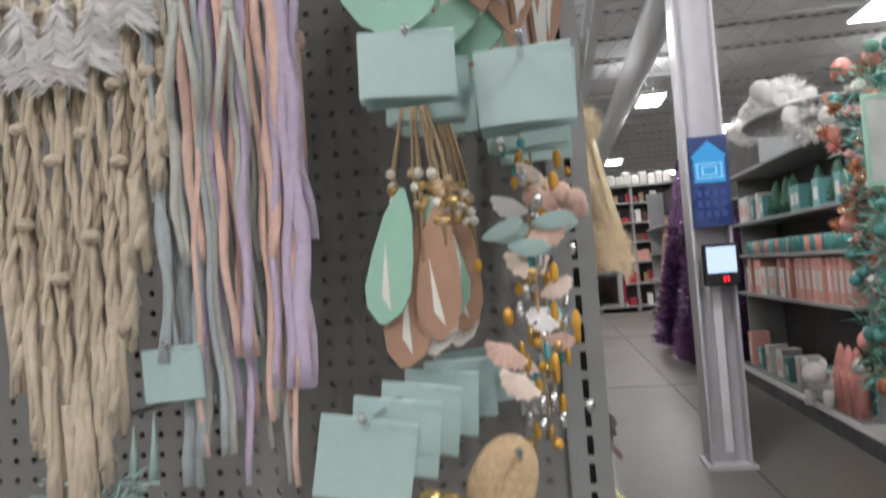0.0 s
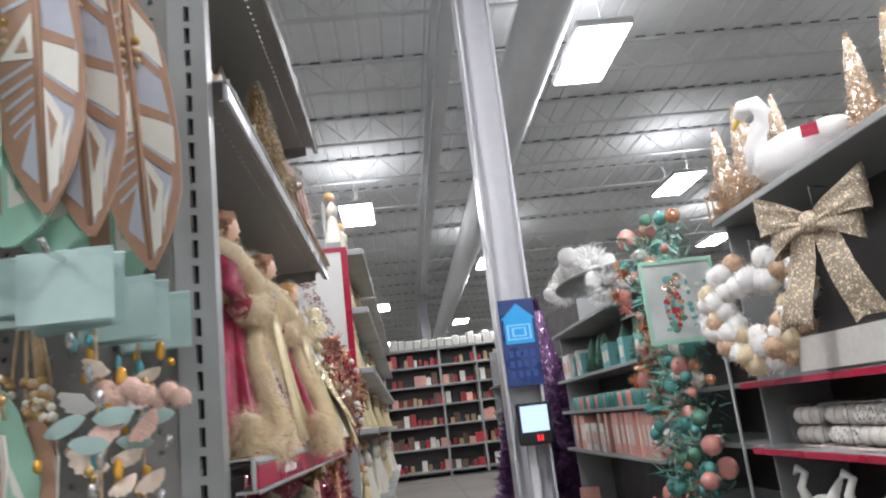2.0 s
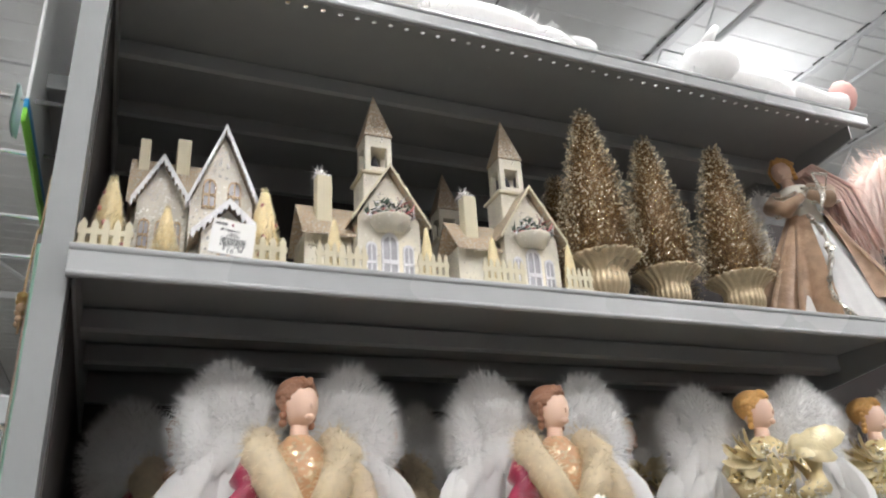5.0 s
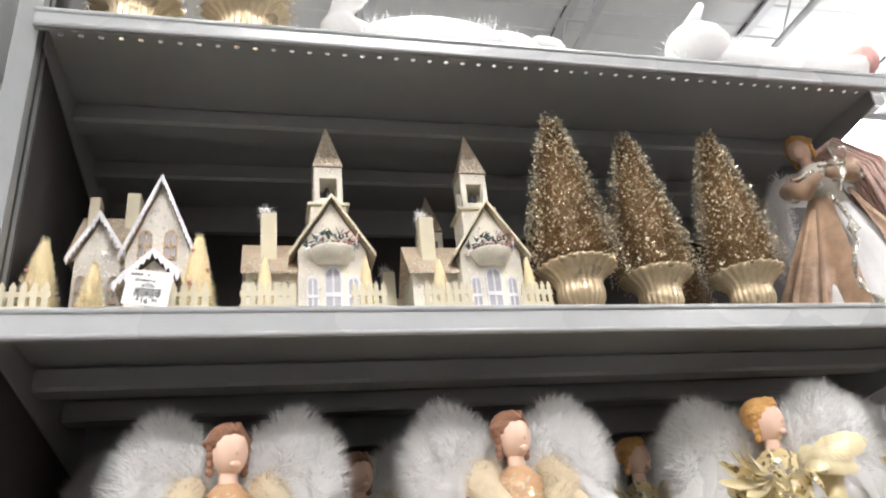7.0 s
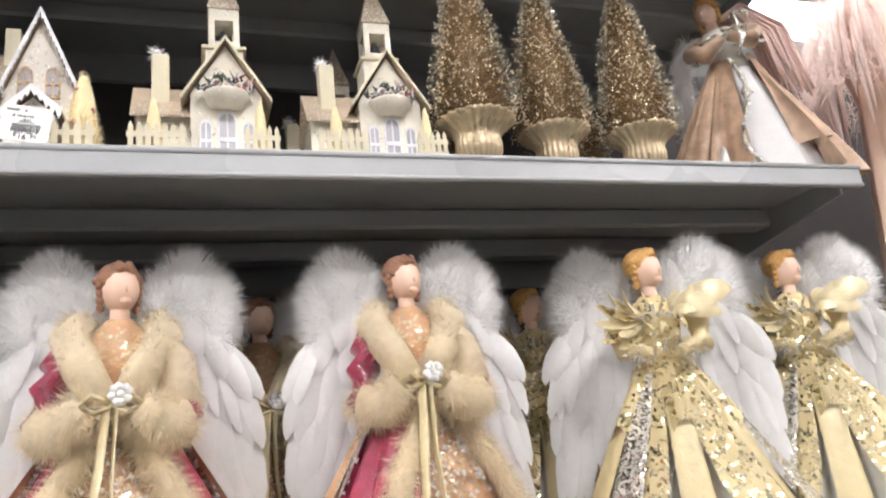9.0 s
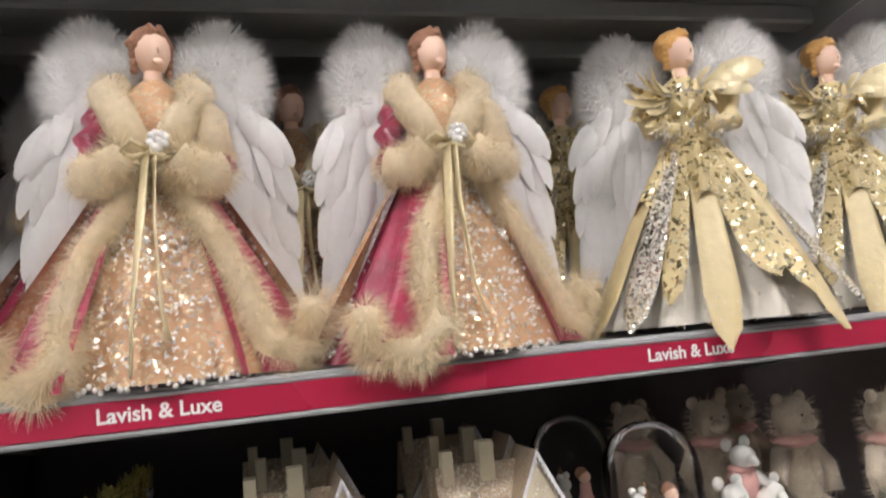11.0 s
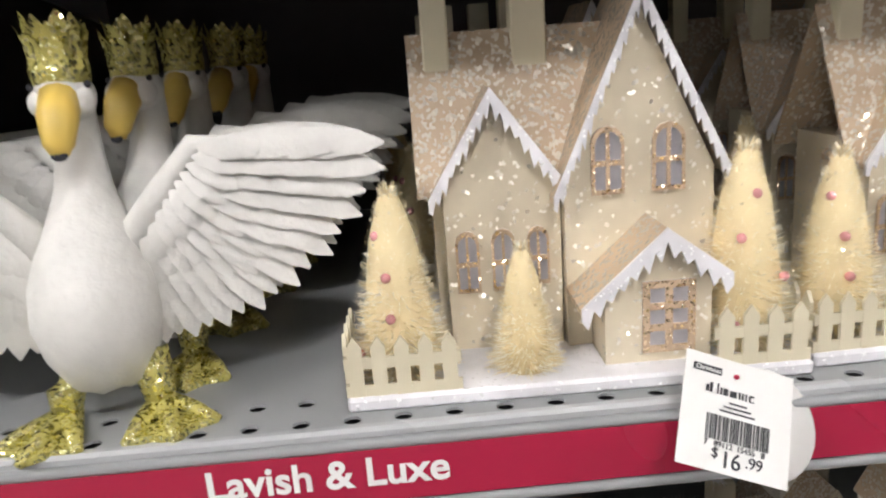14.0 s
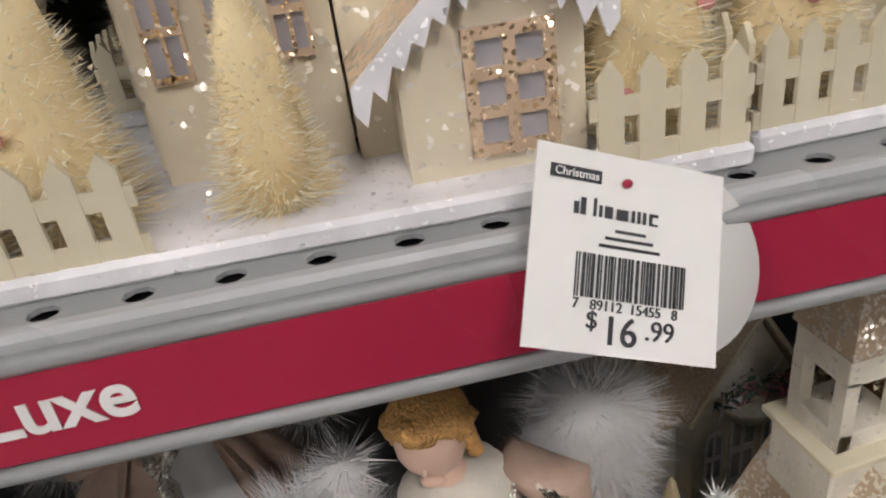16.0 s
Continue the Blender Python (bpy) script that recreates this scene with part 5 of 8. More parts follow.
    # crown: two rings of upright pointed leaves
    for ring, (r, h) in enumerate(((0.0125, 0.024), (0.0100, 0.029))):
        for k in range(9):
            a = 2 * math.pi * (k + 0.5 * ring) / 9
            c = Vector((r * math.cos(a), 0.012 + r * math.sin(a), 0.158))
            feather(b, c, c + Vector((0.0025 * math.cos(a), 0.0025 * math.sin(a), h * (1.0 if k % 2 else 0.86))), 0.0088, 2, 0.001, (-math.sin(a), math.cos(a), 0))
    b.lathe([(0.0122, 0.156), (0.0128, 0.162), (0.0122, 0.166)], 18, 2, Matrix.Translation((0, 0.012, 0)))
    return b


GOOSEM = goose().mesh("goose_figurine", [GOOSE, BEAK, GOLDGLIT, INK])
for k, (x, y, tn) in enumerate(((-0.014, 1.028, 8), (-0.075, 1.034, -14), (-0.145, 1.040, -12), (-0.215, 1.050, -16), (-0.28, 1.055, -12))):
    put(tagged(new("goose_figurine", GOOSEM), "white resin goose figurine with spread wings, gold crown and feet", "figurine", "geese in a row"), shelf_pose(x, y, ZL, tn, 0.97))

ct = cottage("cream card village house with glitter roof and bottle-brush trees", CREAM, shelf_pose(0.012, 1.137, ZL, -1), "village cottages")
copy_thing(ct, shelf_pose(0.010, 1.350, ZL, 1))
for x, y in ((-0.125, 1.15), (-0.125, 1.365), (-0.25, 1.14), (-0.255, 1.36)):
    copy_thing(ct, shelf_pose(x, y, ZL, random.uniform(-2, 2)))


def glass_dome(at):
    t = thing("snow_dome", "clear glass dome on a silver base with two small figures", "decoration", "glass domes", at=at)
    part("base", Build().lathe([(0.066, 0), (0.068, 0.006), (0.062, 0.012), (0.062, 0.026), (0.066, 0.030), (0.062, 0.036), (0.001, 0.036)], 48, 0, None, True, 0.012, 30), SILVER, t, "beaded silver base")
    part("snow", Build().lathe([(0.056, 0.034), (0.05, 0.042), (0.02, 0.046), (0.0005, 0.045)], 24), SNOW, t)
    g = part("glass", Build().lathe([(0.057, 0.034), (0.057, 0.12), (0.053, 0.148), (0.042, 0.170), (0.024, 0.183), (0.0005, 0.187)], 40), GLASSM, t, "clear glass dome")
    g.visible_shadow = False
    b = Build()
    b.tube([(-0.02, 0, 0.045), (-0.02, 0, 0.07)], [0.006, 0.009], 10, 1)
    b.ball((-0.02, 0, 0.082), (0.009, 0.008, 0.013), 0, 12)
    b.ball((-0.021, -0.002, 0.1), (0.0085, 0.0085, 0.0085), 2, 12)
    b.ball((-0.027, 0, 0.11), 0.005, 2, 8)
    b.ball((-0.014, 0, 0.11), 0.005, 2, 8)
    b.tube([(-0.028, -0.004, 0.09), (-0.04, -0.008, 0.082)], 0.003, 6, 2)
    part("figure", b, [TULLE, RED, GOOSE], t, "small white figure in red boots")
    b = Build()
    b.lathe([(0.02, 0.046), (0.019, 0.056), (0.008, 0.08), (0.007, 0.094)], 16, 0, Matrix.Translation((0.02, -0.004, 0)), True, 0.08, 6)
    b.ball((0.02, -0.004, 0.102), 0.0085, 1, 12)
    b.ball((0.02, 0.0, 0.106), 0.009, 2, 12)
    part("figure", b, [PINK, SKIN, BROWNHAIR], t, "small figure in a pink gown")
    b = Build()
    brush(b, (0.0, 0.02, 0.044), 0.075, 0.016, 350, 0, None)
    part("bottle_brush_tree", b, TINSEL, t)
    return t


gd = glass_dome(shelf_pose(-0.045, 1.635, ZL))
copy_thing(gd, shelf_pose(-0.19, 1.60, ZL, 30))


def mouse_group(at):
    t = thing("book_figurine", "white mouse figures sitting on an open white book", "figurine", at=at)
    b = Build()
    for s in (-1, 1):
        v = []
        for k in range(7):
            u = k / 6
            v.append((s * 0.075 * u, 0.012 + 0.022 * math.sin(math.pi * min(1.0, 0.15 + 0.85 * u)) * (1 - 0.5 * u)))
        poly = v + [(s * 0.075, 0.004), (0, 0.004)]
        n = len(poly)
        vv = [(x, -0.055, z) for x, z in poly] + [(x, 0.055, z) for x, z in poly]
        b.add(vv, [tuple(range(n)), tuple(reversed(range(n, 2 * n)))] + [(i, i + n, (i + 1) % n + n, (i + 1) % n) for i in range(n)])
    part("pages", b, GOOSE, t)
    part("cover", Build().box((-0.08, -0.058, 0), (0.08, 0.058, 0.005), bevel=0.001), URN, t, "gold edged cover")
    for x, y, z, s in ((-0.030, 0.006, 0.03, 1.05), (0.030, 0.010, 0.03, 0.95), (0.002, 0.022, 0.070, 1.05)):
        b = Build()
        b.ball((0, 0, 0.02), (0.02, 0.017, 0.024), 1 if s != 0.95 else 0, 14)
        b.ball((0, -0.006, 0.052), (0.0145, 0.016, 0.0135), 0, 14)
        b.tube([(0, -0.018, 0.05), (0, -0.03, 0.047)], [0.008, 0.003], 8, 0)
        for q in (-1, 1):
            b.ball((q * 0.013, 0.004, 0.066), (0.008, 0.004, 0.008), 0, 10)
            b.tube([(q * 0.016, -0.004, 0.03), (q * 0.02, -0.02, 0.018)], 0.0055, 7, 0)
            b.tube([(q * 0.012, -0.01, 0.006), (q * 0.016, -0.03, 0.002)], [0.007, 0.006], 7, 0)
        b.lathe([(0.0145, 0.034), (0.016, 0.039), (0.010, 0.043)], 14, 1)
        o = part("mouse", b, [GOOSE, PINK], t)
        o.matrix_basis = Matrix.Translation((x, y, z)) @ Matrix.Scale(s * 1.0, 4)
    tag = part("tag", Build().box((-0.026, 0, 0), (0.026, 0.0006, 0.028)), RED, t, "red card tag")
    tag.matrix_basis = pose(-0.026, -0.063, 0.012, -28, 4, 3)
    return t


mouse_group(shelf_pose(-0.055, 1.775, ZL, 4))


def plush_bear():
    b = Build()
    b.ball((0, 0, 0.06), (0.035, 0.03, 0.055), 0, 16)
    b.ball((0, -0.004, 0.145), (0.03, 0.028, 0.03), 0, 16)
    b.ball((0, -0.028, 0.138), (0.014, 0.014, 0.011), 0, 12)
    for s in (-1, 1):
        b.ball((s * 0.023, 0, 0.171), (0.010, 0.007, 0.010), 0, 10)
        fluff(b, [(s * 0.03, 0, 0.1), (s * 0.05, -0.01, 0.07), (s * 0.045, -0.02, 0.035)], [0.012, 0.012, 0.013], 500, 0, 0.008, 0.0010, 0.4, core=False)
        b.tube([(s * 0.03, 0, 0.1), (s * 0.05, -0.01, 0.07), (s * 0.045, -0.02, 0.035)], [0.013, 0.013, 0.014], 10, 0)
        b.tube([(s * 0.018, -0.01, 0.02), (s * 0.024, -0.04, 0.0), (s * 0.026, -0.05, -0.02)], [0.018, 0.016, 0.014], 10, 0)
        b.ball((s * 0.010, -0.029, 0.15), 0.0024, 1, 6)
    b.lathe([(0.027, 0.105), (0.034, 0.113), (0.024, 0.121)], 16, 2)
    fluff(b, [(0, 0, 0.03), (0, 0, 0.15)], [0.036, 0.030], 2600, 0, 0.009, 0.0011, 0.4, core=False)
    return b


BEAR = plush_bear().mesh("plush_toy", [PLUSH, INK, PINK])
for x, y, a in ((-0.13, 1.90, 10), (-0.2, 1.82, -6), (-0.26, 1.73, 4), (-0.06, 1.985, 12), (-0.28, 1.92, 4)):
    put(tagged(new("plush_toy", BEAR), "cream plush animal toy with a pink collar sitting on the shelf", "plush toy", "plush toys"), shelf_pose(x, y, ZL + 0.02, a, 0.92))

# ---- lettering on the strips
for key, ylist in (("angel", (1.069, 1.598)), ("lower", (1.0755, 1.597)), ("floor", (1.07, 1.6))):
    for y in ylist:
        strip_text(key, y, 0.0186)


# ---- price tags
def price_tag(at, w=0.051, h=0.0475, full=True):
    t = thing("price_tag", "white paper price tag with barcode hanging from the display", "price tag", "price tags", at=at)
    part("card", Build().box((-w / 2, -h, -0.0003), (w / 2, 0, 0.0003)), PAPER, t)
    if full:
        part("sticker", Build().lathe([(0.024, -0.0012), (0.024, -0.0008)], 36, 0, Matrix.Translation((w * 0.28, -h * 0.48, 0))), PAPER, t, "round white sticker")
    z = 0.0005
    b = Build()
    b.box((-w * 0.43, -h * 0.165, z), (-w * 0.17, -h * 0.10, z + 0.0002))
    bar = part("print", b, INK, t, "dark box")
    lettering("lettering", "Christmas", 0.0028, PAPER, bar, Matrix.Translation((-w * 0.41, -h * 0.133, z + 0.0003)))
    b = Build()
    for x0, x1, ya, yb in ((-0.30, -0.275, 0.27, 0.33), (-0.265, -0.24, 0.245, 0.33), (-0.20, -0.185, 0.24, 0.33), (-0.17, -0.155, 0.27, 0.33), (-0.14, -0.10, 0.27, 0.33), (-0.08, -0.02, 0.275, 0.33), (0.0, 0.015, 0.27, 0.33), (0.03, 0.045, 0.27, 0.33), (0.06, 0.075, 0.27, 0.33), (0.095, 0.14, 0.27, 0.285), (0.095, 0.11, 0.27, 0.33), (0.095, 0.14, 0.32, 0.33)):
        b.box((x0 * w, -yb * h, z), (x1 * w, -ya * h, z + 0.0002))
    for k, (x0, x1) in enumerate(((-0.08, 0.08), (-0.13, 0.12), (-0.16, 0.16))):
        b.box((x0 * w, -h * (0.395 + 0.04 * k), z), (x1 * w, -h * (0.38 + 0.04 * k), z + 0.0002))
    part("print", b, INK, t, "small dark print")
    b = Build()
    rnd = random.Random(4)
    x = -w * 0.27
    while x < w * 0.30:
        ww = rnd.choice((0.0003, 0.0003, 0.0006, 0.0008))
        b.box((x, -h * 0.73, z), (x + ww, -h * 0.515, z + 0.0002))
        x += ww + rnd.choice((0.0003, 0.0004, 0.0007))
    part("barcode", b, INK, t, "black barcode")
    lettering("lettering", "7   89112  15455   8", 0.0034, INK, t, Matrix.Translation((0, -h * 0.765, z)), 0, "CENTER")
    lettering("lettering", "$", 0.0058, INK, t, Matrix.Translation((-w * 0.17, -h * 0.84, z)), 0.0, "CENTER")
    lettering("lettering", "16", 0.0095, INK, t, Matrix.Translation((-w * 0.025, -h * 0.885, z)), 0.00005, "CENTER")
    lettering("lettering", ".99", 0.0066, INK, t, Matrix.Translation((w * 0.185, -h * 0.86, z)), 0.0, "CENTER")
    part("pin", Build().ball((-0.002, -h * 0.14, 0.001), (0.0012, 0.0012, 0.0016), n=8), RED, t, "red pin")
    return t


ux = Vector((-0.002, 0.047, -0.017)).normalized()
uy = Vector((-0.026, 0.013, 0.036))
uy = (uy - ux * uy.dot(ux)).normalized()
uz = ux.cross(uy)
tm = Matrix((ux, uy, uz)).transposed().to_4x4()
tm.translation = Vector((0.027, 1.3075, 1.1315))
price_tag(tm @ pose(0, 0, 0, 0, 0, -3))
price_tag(facing(0.016, 1.043, 1.914, 1, 0, -8, -6) @ Matrix.Scale(0.85, 4), full=False)

t = thing("hang_tag", "red card tag with a round black bulb sticker", "tag", at=facing(0.036, 1.51, 1.125, 1, 0, -10, 0))
o = part("card", Build().box((-0.019, -0.019, 0), (0.019, 0.019, 0.0006)), RED, t, "red card")
o.matrix_basis = pose(-0.012, 0.014, 0, 0, 0, 52)
part("sticker", Build().lathe([(0.0215, 0.001), (0.0215, 0.0016)], 32, 0, Matrix.Translation((0.008, -0.008, 0))), INK, t, "black round sticker")
b = Build().lathe([(0.0075, 0.0018), (0.0075, 0.0022)], 20, 0, Matrix.Translation((0.008, -0.005, 0)))
b.prism([(0.004, -0.012), (0.012, -0.012), (0.011, -0.021), (0.005, -0.021)], 0.0004, 0, Matrix.Translation((0, 0, 0.0018)))
for k in range(7):
    a = radians(20 + 140 * k / 6)
    b.box((-0.0012, 0.0, 0.0018), (0.0012, 0.004, 0.0022), 0, Matrix.Translation((0.008 + 0.014 * math.cos(a), -0.005 + 0.013 * math.sin(a), 0)) @ pose(0, 0, 0, 0, 0, math.degrees(a) - 90))
part("print", b, PAPER, t, "white bulb drawing")

# ---- the shelf below
ZB = 0.775
for x, y, a in ((-0.055, 1.268, 14), (-0.2, 1.1, 0)):
    put(tagged(new("fairy_doll", FAIRYW), "fairy doll with blond hair and silver coat on the shelf", "fairy doll", "fairies below"), shelf_pose(x, y, ZB, a) @ Matrix.Diagonal((0.95, 0.95, 0.70, 1)))
for x, y in ((0.03, 1.350), (-0.13, 1.37)):
    copy_thing(ch, shelf_pose(x, y, ZB, 5, 0.93))
for x, y, s in ((-0.06, 1.50, 0.95), (-0.06, 1.585, 0.8), (-0.13, 1.55, 0.98)):
    copy_thing(ut, shelf_pose(x, y, ZB, 30 * y * 10, s))


def glitter_bird():
    b = Build()
    b.ball((0, 0, 0.07), (0.075, 0.045, 0.055), 0, 22)
    b.ball((-0.055, -0.01, 0.13), (0.03, 0.028, 0.028), 0, 16)
    b.tube([(-0.05, 0, 0.09), (-0.055, -0.005, 0.125)], [0.03, 0.024], 12, 0)
    b.tube([(-0.083, -0.014, 0.13), (-0.1, -0.016, 0.126)], [0.006, 0.002], 8, 0)
    for k in range(5):
        feather(b, (0.05, -0.02 + 0.01 * k, 0.08), (0.14, -0.03 + 0.015 * k, 0.10), 0.03, 0, 0.003, (0, 1, 0))
    b.lathe([(0.03, 0), (0.028, 0.006), (0.012, 0.012), (0.01, 0.03)], 16, 0)
    return b


BIRD = glitter_bird().mesh("glitter_bird", [OLIVEGLIT])
for x, y, z, a in ((-0.03, 1.70, ZB + 0.002, 8), (-0.04, 1.86, ZB + 0.002, -5), (-0.14, 1.74, ZB + 0.002, 14)):
    put(tagged(new("bird_ornament", BIRD), "sage green and gold glitter bird ornament on the shelf", "figurine", "glitter birds"), shelf_pose(x, y, z, a, 1.35))
price_tag(facing(0.03, 1.72, 1.02, 1, 0, -4, 6) @ Matrix.Scale(0.7, 4))
price_tag(facing(0.035, 1.86, 0.985, 1, 0, -4, -5) @ Matrix.Scale(0.8, 4))

# ---------------------------------------------------------------- goods on the pegboard endcap
MINT = material("mint_card", (0.42, 0.57, 0.55), 0.3, 0.0, 0.05, 60)
MINTPAINT = material("mint_painted_wood", (0.34, 0.58, 0.46), 0.5, 0.0, 0.06, 60)
BROWNWOOD = material("brown_painted_wood", (0.42, 0.25, 0.17), 0.55, 0.0, 0.12, 80)
WHITEPAINT = material("white_painted_wood", (0.78, 0.76, 0.70), 0.5, 0.0, 0.05, 60)
LILACPAINT = material("pale_blue_painted_wood", (0.50, 0.52, 0.60), 0.5, 0.0, 0.06, 60)
TWINE = material("jute_twine", (0.55, 0.40, 0.24), 0.85, 0.0, 0.25, 200, 0.6, 400)
BEADW = material("natural_wood_bead", (0.58, 0.42, 0.27), 0.4, 0.0, 0.15, 100)
BEADG = material("gold_bead", (0.55, 0.38, 0.16), 0.25, 0.8, 0.1)
COTTON = material("natural_cotton_cord", (0.62, 0.53, 0.40), 0.9, 0.0, 0.16, 160, 0.6, 500, sheen=0.3)
LACE = material("cream_crochet_lace", (0.70, 0.65, 0.54), 0.9, 0.0, 0.12, 200, 0.5, 500)
YARN = {
    "peach": material("peach_yarn", (0.76, 0.52, 0.43), 0.85, 0.0, 0.14, 160, 0.5, 400, sheen=0.3),
    "lilac": material("lilac_yarn", (0.55, 0.46, 0.60), 0.85, 0.0, 0.14, 160, 0.5, 400, sheen=0.3),
    "grey": material("blue_grey_yarn", (0.40, 0.45, 0.46), 0.85, 0.0, 0.14, 160, 0.5, 400, sheen=0.3),
    "sage": material("sage_yarn", (0.52, 0.53, 0.48), 0.85, 0.0, 0.14, 160, 0.5, 400, sheen=0.3),
}
AQUA = material("aqua_glass_bead", (0.12, 0.42, 0.46), 0.12, 0.2)
AMBER = material("amber_glass_bead", (0.70, 0.38, 0.06), 0.12, 0.3)
SHELL = material("pale_shell", (0.75, 0.62, 0.52), 0.4, 0.0, 0.15, 60)
SIGNW = material("white_sign_board", (0.78, 0.79, 0.78), 0.35, 0.0, 0.02)
SIGNB = material("blue_sign_stripe", (0.02, 0.30, 0.62), 0.35, 0.0, 0.02)
SIGNG = material("green_sign_stripe", (0.22, 0.60, 0.05), 0.35, 0.0, 0.02)

# the price board
sg = thing("price_board", "white price board with blue and green border and handwritten price", "sign", at=facing(-0.36, PY - 0.045, 2.02, 0, -1))
part("board", Build().box((-0.40, 0.028, 0), (0.335, 0.42, 0.004), bevel=0.001), SIGNW, sg)
part("green_border", Build().box((-0.40, 0, 0), (0.335, 0.017, 0.0045), bevel=0.001), SIGNG, sg, "green border stripe")
part("blue_border", Build().box((-0.40, 0.017, 0), (0.335, 0.028, 0.0047), bevel=0.001), SIGNB, sg, "blue border stripe")
part("stand_off", Build().box((-0.3, 0.1, -0.04), (0.25, 0.12, 0.0)), GREY, sg)
lettering("handwriting", "$7", 0.13, INK, sg, Matrix.Translation((-0.06, 0.16, 0.0052)))
lettering("handwriting", "99", 0.075, INK, sg, Matrix.Translation((0.055, 0.225, 0.0052)))
lettering("handwriting", "ing at", 0.075, INK, sg, Matrix.Translation((-0.31, 0.09, 0.0052)))


def hook(x, z, length, n_tag=True):
    t = thing("peg_hook", "chrome wire peg hook fixed to the pegboard", "hook", "peg hooks", at=pose(x, PY, z))
    part("wire", Build().tube([(0, 0, 0), (0, -length * 0.97, 0.004), (0, -length, 0.012)], 0.0028, 7), CHROME, t)
    part("clip", Build().box((-0.012, -0.004, -0.018), (0.012, 0.004, 0.012), bevel=0.002).tube([(0.0, -0.004, 0.004), (0, -0.014, -0.022)], 0.0022, 6), CHROME, t, "chrome mounting clip")
    return t


for x, z, ln in ((-0.06, 2.066, 0.14), (-0.18, 2.066, 0.30), (-0.375, 2.07, 0.44), (-0.52, 2.066, 0.44), (-0.045, 1.575, 0.30), (-0.128, 1.588, 0.30), (-0.165, 1.315, 0.36), (-0.36, 1.365, 0.25), (-0.07, 1.27, 0.28), (-0.505, 1.80, 0.30), (-0.45, 1.30, 0.24)):
    hook(x, z, ln)


CARDS = {}


def card(hx, y, z, w=0.062, h=0.058, spin=0.0, turn=0.0, group="header cards"):
    """A folded header card pierced by a hook near its top: two leaves and the fold."""
    ob = thing("header_card", "plain mint green folded header card on a hook", "card", group)
    for name, z0, low in (("back_leaf", -0.0016, 0.82), ("front_leaf", 0.0008, 0.79)):
        key = (name, w, h)
        if key not in CARDS:
            b = Build()
            n, m, v, f = 7, 5, [], []
            for side in (0.0, 0.0008):
                for p in range(m):
                    for q in range(n):
                        px, py = -w / 2 + w * q / (n - 1), h * 0.18 - h * (0.18 + low) * p / (m - 1)
                        v.append((px, py, z0 + side + 0.0016 * (p / (m - 1)) ** 2 * math.sin(2.4 * q / (n - 1) + (z0 > 0))))
            for p in range(m - 1):
                for q in range(n - 1):
                    k = p * n + q
                    f += [(k + n, k + n + 1, k + 1, k), (k + n * m, k + n * m + 1, k + n * m + n + 1, k + n * m + n)]
            CARDS[key] = b.add(v, f, 0, True).mesh(name, [MINT])
        part(name, CARDS[key], None, ob)
    key = ("fold", w, h)
    if key not in CARDS:
        CARDS[key] = Build().tube([(-w / 2, h * 0.18, 0), (w / 2, h * 0.18, 0)], 0.0017, 6).mesh("fold", [MINT])
    part("fold", CARDS[key], None, ob)
    ob.matrix_basis = facing(hx, y, z, math.sin(radians(turn)), -math.cos(radians(turn))) @ pose(0, 0, 0, 0, 0, spin)
    return ob


rnd = random.Random(11)
for k, gap in enumerate((0.0, 0.012, 0.024, 0.085, 0.100, 0.150)):
    card(-0.128 + rnd.uniform(-0.004, 0.004), 0.585 + gap, 1.588, 0.072, 0.050, rnd.uniform(-7, 3), rnd.uniform(-8, 8))
    card(-0.045 + rnd.uniform(-0.004, 0.006), 0.62 + gap * 1.4, 1.575, 0.075, 0.060, rnd.uniform(-3, 5), rnd.uniform(-6, 6))
for k in range(6):
    card(-0.165 + 0.009 * k, 0.535 + 0.052 * k, 1.312 + 0.003 * k, 0.066, 0.054, -13 + 3.2 * k + rnd.uniform(-3, 3), rnd.uniform(-6, 6))
for k in range(4):
    card(-0.36 + 0.004 * k, 0.64 + 0.03 * k, 1.362, 0.06, 0.045, rnd.uniform(-4, 4), -10 + 8 * k)
for x in (-0.06, -0.18, -0.375, -0.52):
    for k in range(2):
        card(x, PY - (0.33 if x < -0.1 else 0.12) + 0.06 * k, 2.066, 0.03, 0.05, rnd.uniform(-4, 4), rnd.uniform(-15, 15))


